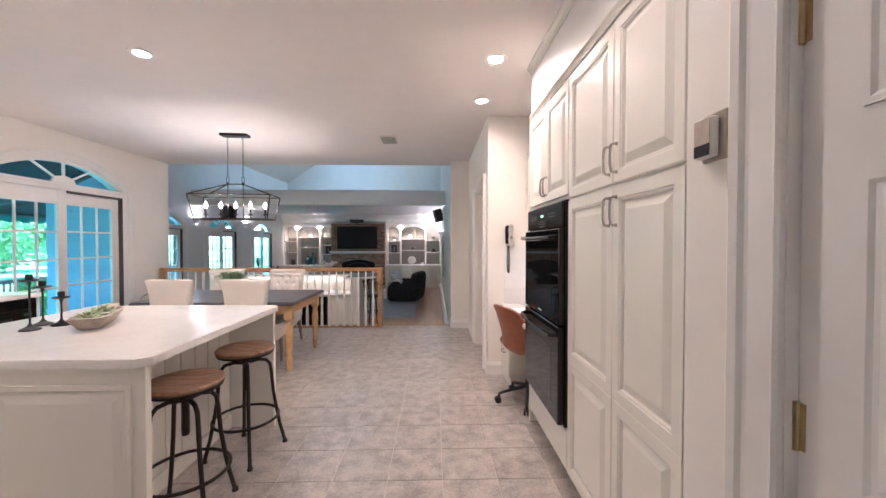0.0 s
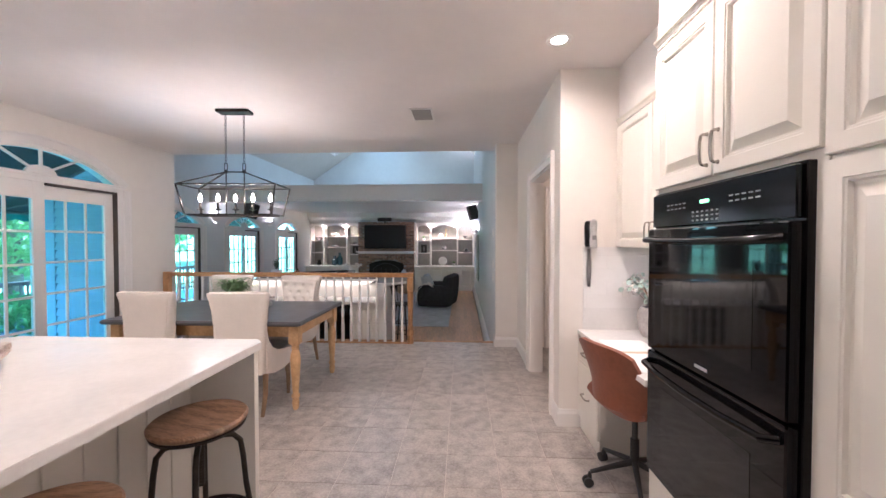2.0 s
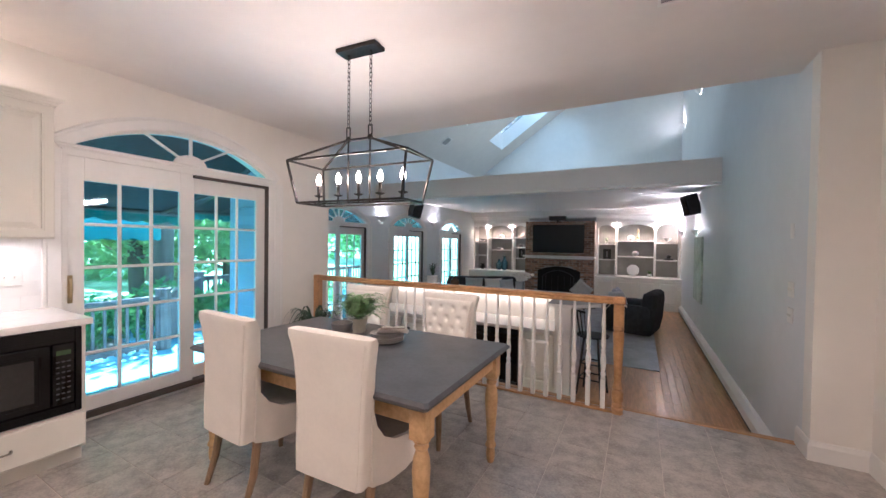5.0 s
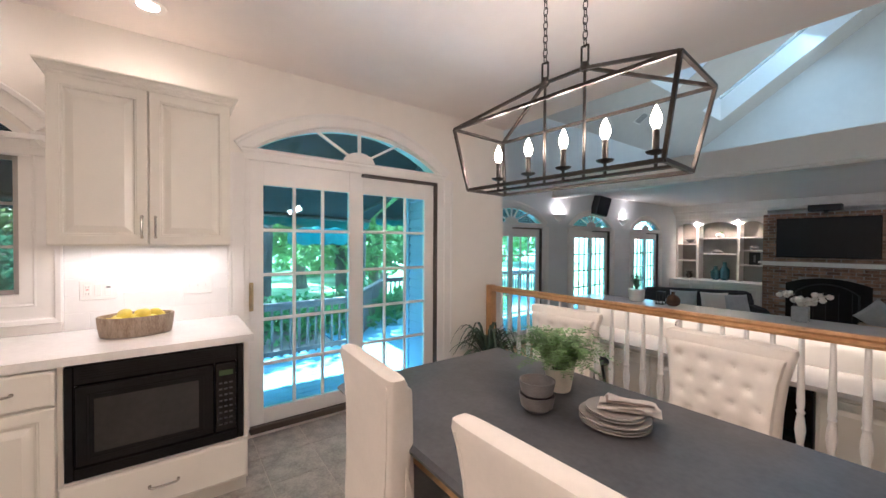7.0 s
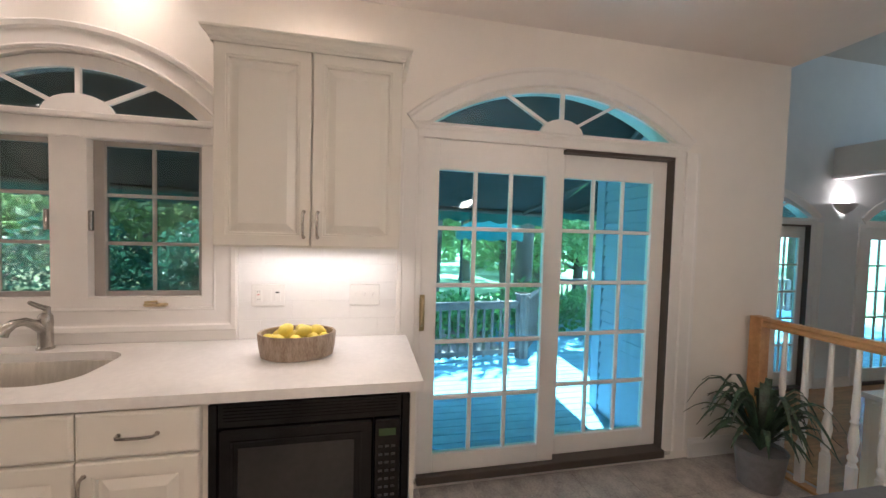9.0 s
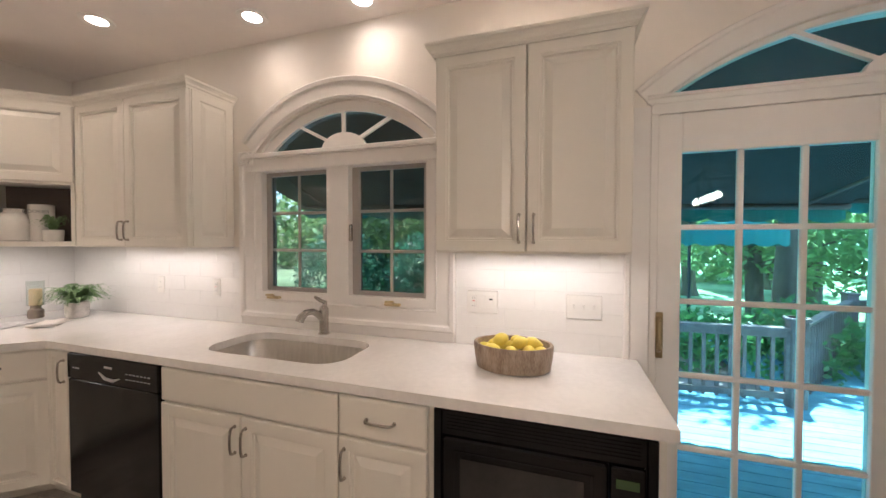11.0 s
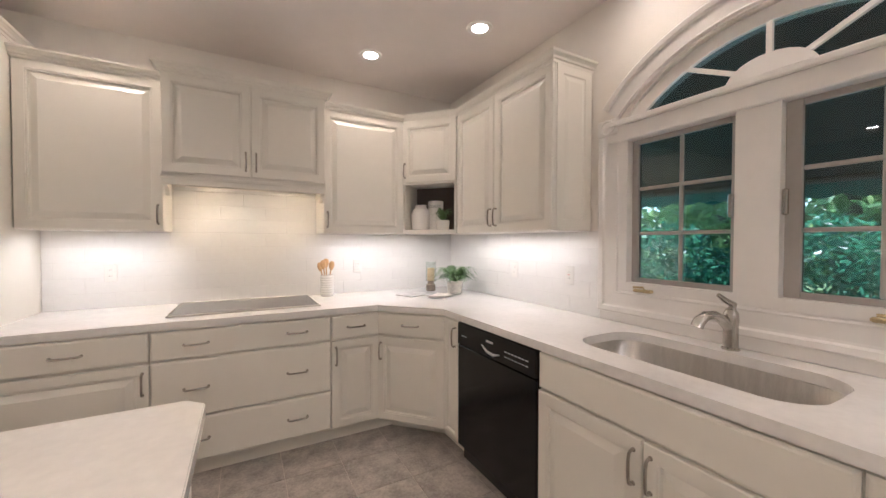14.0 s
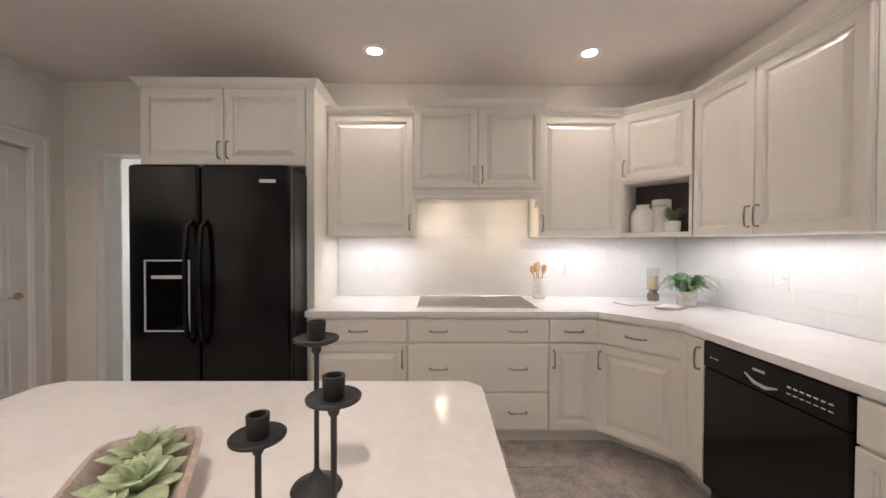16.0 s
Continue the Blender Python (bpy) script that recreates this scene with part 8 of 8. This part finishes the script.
plate(bmq, [(0, 0), (0.038, 0), (0.012, 0.106), (0, 0.106)], lambda u, v: (-5.94, -u, v), lambda u, v: (WX - KT - 0.002, -u, v))
sid = mesh_of("clapboard", bmq, SIDING)
for i in range(30):
    o_ = new("clapboard", sid)
    o_.parent = wallx
    o_.matrix_world = pose(0, 7.6595, -0.5 + i * 0.12)
# slab out of view, added to close the house from above
struct("roof", boxes((-6.5, 3.4, 0.6, 7.7, 3.0, 3.1)), SIDING, "plain unseen roof slab over the kitchen")


def foliage(name, blobs, n, leaf, material, seed, parent=None, label=""):
    rs = np.random.RandomState(seed)
    w = np.array([b[3] * b[4] * b[5] for b in blobs]) ** 0.67
    pick = rs.choice(len(blobs), n, p=w / w.sum())
    B = np.array(blobs)[pick]
    d = rs.normal(size=(n, 3))
    d /= np.linalg.norm(d, axis=1)[:, None]
    rad = rs.uniform(0.55, 1.08, n) ** 0.7
    P = B[:, :3] + d * B[:, 3:6] * rad[:, None]
    nrm = rs.normal(size=(n, 3)) + np.array([0, 0, 0.6])
    nrm /= np.linalg.norm(nrm, axis=1)[:, None]
    t1 = np.cross(nrm, rs.normal(size=(n, 3)))
    t1 /= np.linalg.norm(t1, axis=1)[:, None]
    t2 = np.cross(nrm, t1)
    s = leaf * rs.uniform(0.6, 1.3, n)[:, None]
    V = np.stack([P - t1 * s, P + t2 * s * 0.45, P + t1 * s, P - t2 * s * 0.45], 1).reshape(-1, 3)
    F = np.arange(4 * n).reshape(-1, 4)
    me = bpy.data.meshes.new(name)
    me.from_pydata(V.tolist(), [], F.tolist())
    me.materials.append(material)
    ob = new(name, me)
    if parent:
        ob.parent = parent
    return tagged(ob, label, kind="stuff")


def tree(x, y, h, r, seed, crown_z=None, n=5000, leaf=0.14):
    rnd = random.Random(seed)
    t = thing("tree", x, y, -1.25, 0, "tall leafy woodland tree with a rough grey-brown trunk", "tree", "woodland trees")
    bm = bmesh.new()
    lean = rnd.uniform(-0.3, 0.3)
    top = h * 0.8
    pts = [(lean * (u ** 1.5), 0.15 * math.sin(u * 3 + seed), top * u) for u in (0, 0.04, 0.2, 0.4, 0.6, 0.8, 1)]
    tube(bm, pts, r, 12, radii=[r * 1.5, r * 1.1, r, r * 0.85, r * 0.65, r * 0.45, r * 0.2])
    blobs = []
    cz = crown_z or h * 0.35
    for i in range(9):
        u = rnd.uniform(0.0, 1)
        z = cz + (h - cz) * u
        a = rnd.uniform(0, 6.28)
        d = rnd.uniform(0.8, 2.4) * (1.1 - 0.6 * u)
        c = (lean + math.cos(a) * d, math.sin(a) * d, z)
        tube(bm, [(lean * 0.6, 0, z * 0.72), (c[0] * 0.6, c[1] * 0.6, z * 0.9), c], 0.05, 6, radii=[r * 0.4, r * 0.22, 0.015])
        s = rnd.uniform(0.9, 1.7)
        blobs.append((*c, s, s, s * 0.65))
    part("trunk", bm, BARK, t, "", True)
    foliage("crown", blobs, n, leaf, FOLI, seed, t)
    return t


for i, (x, y, h, r) in enumerate(((-12.4, 9.6, 12, 0.26), (-12.6, 1.8, 10, 0.2), (-12.9, 3.9, 11, 0.2), (-15, 10, 12, 0.2), (-14.5, 5.5, 12, 0.2), (-18, 13, 13, 0.25), (-13, 16, 12, 0.2), (-19, 7.5, 13, 0.25), (-14, -0.5, 11, 0.2), (-12.3, 0.0, 10, 0.18), (-24, 11, 14, 0.3), (-23, 2, 14, 0.3), (-20, 18, 14, 0.3), (-27, 6, 14, 0.3), (-15.5, 13.2, 11, 0.18), (-28, 16, 15, 0.3), (-12.5, 20, 12, 0.2), (-22, 24, 13, 0.3), (-12.2, 7.0, 12, 0.15))):
    tree(x, y, h, r, 100 + i, n=5000 if x > -16 else 3500, leaf=0.13 if x > -16 else 0.24, crown_z=h * (0.14 if x < -13.5 or y < 4.5 else 0.36))
sh = thing("shrub_bank", 0, 0, -1.25, 0, "dense dark green laurel shrubs", "shrub", kind="stuff")
foliage("leaves", [(-7.9 - (i % 3) * 0.8, 0.2 + i * 0.62, 0.9 + 0.25 * math.sin(i * 2.1) + (0.9 if i % 3 else 0), 0.9, 0.8, 0.9) for i in range(8)], 30000, 0.05, BUSHM, 5, sh)
sh2 = thing("shrub_bank", 0, 0, -1.25, 0, "clipped green hedge beyond the deck, sunlight put into its colour", "shrub", kind="stuff")
foliage("leaves", [(-9.3 - (i % 2) * 0.8, 5.2 + i * 0.7, 0.9 + 0.15 * math.sin(i * 1.7), 0.8, 0.7, 0.75) for i in range(12)], 16000, 0.07, HEDGE, 6, sh2)
wd = thing("far_woods", 0, 0, -1.25, 0, "distant sunlit woodland", "woods", kind="stuff")
foliage("leaves", [(-38 + 6 * math.sin(i * 1.3), -25 + i * 2.6, 4 + 3.0 * math.sin(i * 2.2) + (6 if i % 2 else 0), 3.5, 3.5, 4.5) for i in range(30)], 30000, 0.5, FOLI, 7, wd)
fw = thing("patio_furniture", 0, 0, 0, 0, "dark metal patio table with a chair", "patio table")
bm = bmesh.new()
lathe(bm, [(0.5, 0.70), (0.5, 0.73), (0.02, 0.735)], 24, -6.9, 9.6, DZ)
for a in range(4):
    c, s = math.cos(a * 1.571 + 0.7), math.sin(a * 1.571 + 0.7)
    tube(bm, [(-6.9 + c * 0.2, 9.6 + s * 0.2, DZ + 0.7), (-6.9 + c * 0.35, 9.6 + s * 0.35, DZ)], 0.015)
part("table", bm, MATTE, fw, "", True)
bm = bmesh.new()
box(bm, -6.4, -5.95, 8.6, 9.05, DZ + 0.40, DZ + 0.43, bev=0.01)
box(bm, -6.4, -5.95, 8.56, 8.6, DZ + 0.43, DZ + 0.95, bev=0.01)
for a in (-6.37, -5.98):
    for b in (8.62, 9.02):
        tube(bm, [(a, b, DZ), (a, b, DZ + 0.6)], 0.014)
part("chair", bm, MATTE, fw)

# awning over the kitchen side
def awning(y0, y1, x0, z0, x1, z1a, z1b, drop, label):
    a = thing("awning", 0, 0, 0, 0, label, "awning")
    bm = bmesh.new()
    v = [bm.verts.new(p) for p in ((x0, y0, z0), (x1, y0, z1a), (x1, y1, z1b), (x0, y1, z0))]
    w = [bm.verts.new((q.co.x, q.co.y, q.co.z + 0.006)) for q in v]
    bm.faces.new(v)
    bm.faces.new(w[::-1])
    for i in range(4):
        bm.faces.new((v[i], v[(i + 1) % 4], w[(i + 1) % 4], w[i]))
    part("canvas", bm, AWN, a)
    bm = bmesh.new()
    n = int((y1 - y0) / 0.28)
    up_, lo = [], []
    m = n * 10
    for i in range(m + 1):
        y = y0 + (y1 - y0) * i / m
        z = z1a + (z1b - z1a) * i / m
        k = abs(math.sin(math.pi * i / 10))
        xx = x1 - 0.012 * math.sin(i * 0.9)
        up_.append(bm.verts.new((x1 - 0.012, y, z + 0.02)))
        lo.append(bm.verts.new((xx - 0.015, y, z - drop - 0.04 * k)))
    for i in range(m):
        bm.faces.new((up_[i], up_[i + 1], lo[i + 1], lo[i]))
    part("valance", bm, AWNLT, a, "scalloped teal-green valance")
    bm = bmesh.new()
    tube(bm, [(x1 + 0.03, y0, z1a - 0.02), (x1 + 0.03, y1, z1b - 0.02)], 0.03, 10)
    part("front_bar", bm, TRACK, a)
    for y in (y0 + 0.4, y1 - 0.4):
        zz = z1a + (z1b - z1a) * (y - y0) / (y1 - y0)
        bm = bmesh.new()
        tube(bm, [(x0 + 0.03, y, z0 - 0.15), ((x0 + x1) / 2, y + 0.3, (z0 + zz) / 2 - 0.12), (x1 + 0.03, y, zz - 0.03)], 0.02, 8)
        part("folding_arm", bm, TRACK, a)
    return a


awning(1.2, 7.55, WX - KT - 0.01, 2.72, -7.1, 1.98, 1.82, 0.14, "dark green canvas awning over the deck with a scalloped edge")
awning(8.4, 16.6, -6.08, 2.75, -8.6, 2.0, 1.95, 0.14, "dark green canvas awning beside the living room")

# deck railing
def deck_rail(p, q, label="red-brown painted wooden deck railing"):
    p, q = Vector((*p, DZ)), Vector((*q, DZ))
    L_ = (q - p).length
    r = thing("deck_railing", p.x, p.y, DZ, math.degrees(math.atan2(q.y - p.y, q.x - p.x)), label, "railing", "deck railings")
    part("top_rail", boxes((0, L_, -0.05, 0.05, 0.88, 0.92), bev=0.006), RAILW, r)
    part("bottom_rail", boxes((0, L_, -0.02, 0.02, 0.08, 0.15)), RAILW, r)
    part("upper_rail", boxes((0, L_, -0.02, 0.02, 0.80, 0.8795)), RAILW, r)
    for i in range(int(L_ / 2.2) + 2):
        x = min(L_, i * L_ / (int(L_ / 2.2) + 1))
        part("post", boxes((x - 0.05, x + 0.05, -0.05, 0.05, 0.0, 0.88), bev=0.006) if i else boxes((-0.08, 0.08, -0.08, 0.08, 0.0, 1.0), (-0.095, 0.095, -0.095, 0.095, 1.0, 1.04), bev=0.006), RAILW, r)
    k = int(L_ / 0.14)
    me = None
    for i in range(k):
        x = (i + 0.5) * L_ / k
        if me is None:
            b_ = boxes((-0.018, 0.018, -0.05, -0.022, 0.04, 0.86))
            me = mesh_of("picket", b_, RAILW)
        o = new("picket", me)
        o.parent = r
        o.matrix_local = pose(x, 0, 0)


um = thing("patio_umbrella", -10.5, 7.85, -1.25, 0, "teal canvas patio umbrella with a scalloped edge on a side pole", "umbrella")
bm = bmesh.new()
rim, low = [], []
for i in range(96):
    a = 2 * math.pi * i / 96
    rr = 0.78 + 0.006 * math.sin(i * 1.7)
    rim.append(bm.verts.new((rr * math.cos(a), rr * math.sin(a), 2.92)))
    low.append(bm.verts.new((rr * math.cos(a), rr * math.sin(a), 2.68 - 0.05 * abs(math.sin(i * math.pi / 8)))))
tip = bm.verts.new((0, 0, 3.25))
for i in range(96):
    j = (i + 1) % 96
    bm.faces.new((rim[i], rim[j], tip))
    bm.faces.new((low[i], low[j], rim[j], rim[i]))
part("canopy", bm, AWNLT, um, "", True)
bm = bmesh.new()
tube(bm, [(0, -0.66, 0), (0, -0.66, 3.2), (0, -0.3, 3.45), (0, 0, 3.3), (0, 0, 3.2)], 0.03, 10)
part("pole", bm, MATTE, um, "", True)
deck_rail((-7.75, 7.5), (-7.35, 1.0))
deck_rail((-7.75, 7.5), (-10.6, 9.6))
deck_rail((-10.6, 9.6), (-10.6, 17))

# ---- pieces of floors and walls ----
def piece_mesh(name, lx, ly, h, material, bev=0.003):
    bm = bmesh.new()
    b = bev
    rows = [[bm.verts.new(p) for p in ((-lx / 2 + i, -ly / 2 + i, z), (lx / 2 - i, -ly / 2 + i, z), (lx / 2 - i, ly / 2 - i, z), (-lx / 2 + i, ly / 2 - i, z))] for z, i in ((-h, 0), (-b, 0), (0, b))]
    for a, c in zip(rows, rows[1:]):
        for i in range(4):
            bm.faces.new((a[i], a[(i + 1) % 4], c[(i + 1) % 4], c[i]))
    bm.faces.new(rows[-1])
    return mesh_of(name, bm, material)


# floor tiles
TS = 0.325
floor_ob = bpy.data.objects["floor"]
cache = {}
rest = bmesh.new()
count = 0
rnd = random.Random(1)
tiles = []
solid = [(-2.42, -1.42, 3.24, 4.40), (-1.40, -0.37, 1.1, 2.0), (-5, -3.80, 0, 5.24), (-5, -1.45, 0, 1.78), (0.95, 2, 2.65, 4.42)]
for i in range(-15, 6):
    for j in range(-9, 14):
        x0, y0 = 0.18 + i * TS, 3.73 + j * TS
        x1, y1 = x0 + TS, y0 + TS
        x0, x1, y0, y1 = max(x0, WX), min(x1, 1.47), max(y0, 1.0), min(y1, 7.774)
        if x1 - x0 < 0.02 or y1 - y0 < 0.02:
            continue
        cx, cy = (x0 + x1) / 2, (y0 + y1) / 2
        if any(a < x0 and x1 < b and c < y0 and y1 < d for a, b, c, d in solid):
            continue
        if cx > 0.87 and cy < 2.6:
            continue
        tiles.append((cx, cy, x1 - x0, y1 - y0))
tiles.sort(key=lambda t: math.hypot(t[0] + 1.0, t[1] - 4.5))
for k, (cx, cy, w, d) in enumerate(tiles):
    g = 0.004
    if k < 300:
        key = (round(w, 3), round(d, 3))
        if key not in cache:
            cache[key] = piece_mesh("tile", w - g, d - g, 0.006, TILE, 0.0015)
        o = new("tile", cache[key])
        o.parent = floor_ob
        o.location = (cx, cy, rnd.uniform(-0.0004, 0.0004))
    else:
        box(rest, cx - w / 2 + g / 2, cx + w / 2 - g / 2, cy - d / 2 + g / 2, cy + d / 2 - g / 2, -0.006, 0.0)
if len(rest.verts):
    part("floor_tiles", rest, TILE, floor_ob, kind="stuff")

# oak planks of the living room
fl = bpy.data.objects["floor_living"]
PW, PL = 0.083, 1.15
near, far = [], []
row = 0
x = EAST
rnd = random.Random(4)
while x > -5.9:
    y = 7.80 - rnd.uniform(0, PL)
    x0 = max(x - PW, -5.9)
    while y < 16.9:
        a, b = max(y, 7.80), min(y + PL, 16.9)
        if b - a > 0.05:
            (near if (x > -1.5 and a < 14) or (x > -2.4 and a < 9) else far).append((x0, x, a, b))
        y += PL
    x -= PW
near.sort(key=lambda t: t[2] - t[0])
far += near[300:]
pc = {}
for x0, x1, a, b in near[:300]:
    key = (round(x1 - x0, 3), round(b - a, 3))
    if key not in pc:
        pc[key] = piece_mesh("plank", x1 - x0 - 0.0012, b - a - 0.0012, 0.004, PLANKM, 0.0006)
    o = new("plank", pc[key])
    o.parent = fl
    o.location = ((x0 + x1) / 2, (a + b) / 2, LOW)
bm = bmesh.new()
for x0, x1, a, b in far:
    box(bm, x0 + 0.0006, x1 - 0.0006, a + 0.0006, b - 0.0006, LOW - 0.004, LOW)
part("planks", bm, PLANKJ, fl, kind="stuff")

# glazed wall tiles
def wall_tiles(root, spans, put, rot, n_max=300):
    """Rows of tiles on a wall; put(u, v) gives the place of a tile's middle."""
    tw, th = 0.30, 0.10
    cache = {}
    for u0, u1, v0, v1 in spans:
        j = 0
        v = 0.9155
        while v < v1:
            a_v, b_v = max(v, v0), min(v + th, v1)
            if b_v - a_v > 0.006:
                u = math.floor(u0 / tw) * tw - (tw / 2 if j % 2 else 0)
                while u < u1:
                    a, b = max(u, u0), min(u + tw, u1)
                    if b - a > 0.006:
                        key = (round(b - a, 3), round(b_v - a_v, 3))
                        if key not in cache:
                            cache[key] = piece_mesh("wall_tile", b - a - 0.0016, b_v - a_v - 0.0016, 0.007, WTILE, 0.0008)
                        o = new("wall_tile", cache[key])
                        o.parent = root
                        o.matrix_world = put((a + b) / 2, (a_v + b_v) / 2) @ rot
                    u += tw
            v += th
            j += 1


wt = thing("backsplash", 0, 0, 0, 0, "glossy white glazed tile splashback", "tiles", kind="structure")
part("grout_bed", boxes((WX + 0.0005, WX + 0.0085, SY + 0.0085, 2.92, 0.9155, 1.42), (WX + 0.0005, WX + 0.0085, 4.39, 5.24, 0.9155, 1.41), (WX + 0.0085, -1.45, SY + 0.0005, SY + 0.0085, 0.9155, 1.70), (1.4615, 1.4695, 4.43, 5.458, 0.7505, 1.38), (0.876, 1.4615, 5.4515, 5.4605, 0.7505, 1.38)), WGROUT, wt)
wall_tiles(wt, [(SY + 0.01, 2.92, 0.9155, 1.42), (4.39, 5.205, 0.9155, 1.41)], lambda u, v: Matrix.Translation((WX + 0.010, u, v)), pose(0, 0, 0, 90, 0, 90))
wall_tiles(wt, [(WX + 0.01, -1.452, 0.9155, 1.42), (-3.07, -2.12, 1.42, 1.74)], lambda u, v: Matrix.Translation((u, SY + 0.010, v)), pose(0, 0, 0, -90, 0, 0))
wall_tiles(wt, [(4.43, 5.45, 0.7505, 1.38)], lambda u, v: Matrix.Translation((1.46, u, v)), pose(0, 0, 0, 90, 0, -90))
wall_tiles(wt, [(0.878, 1.46, 0.7505, 1.38)], lambda u, v: Matrix.Translation((u, 5.45, v)), pose(0, 0, 0, 90, 0, 0))
part("end_strip", boxes((WX + 0.0005, WX + 0.016, 5.206, 5.232, 0.9155, 1.41), bev=0.004), WTILE, wt)

# deck boards
dk = thing("deck", 0, 0, 0, 0, "grey painted wooden deck with blue daylight cast in its colour", "deck", kind="structure")
part("joists", boxes((-10.7, WX - KT - 0.01, 0.8, 7.6, DZ - 0.25, DZ - 0.03), (-10.7, -6.07, 7.6, 17.2, DZ - 0.25, DZ - 0.03)), RAILW, dk)
for i in range(44):
    x = WX - KT - 0.02 - i * 0.143
    y1 = 7.61 if x > -6.1 else 17.2
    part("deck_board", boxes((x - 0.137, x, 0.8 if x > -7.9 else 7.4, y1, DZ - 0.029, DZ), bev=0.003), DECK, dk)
st_ = thing("door_step", 0, 0, 0, 0, "grey wooden step below the patio door", "step", kind="structure")
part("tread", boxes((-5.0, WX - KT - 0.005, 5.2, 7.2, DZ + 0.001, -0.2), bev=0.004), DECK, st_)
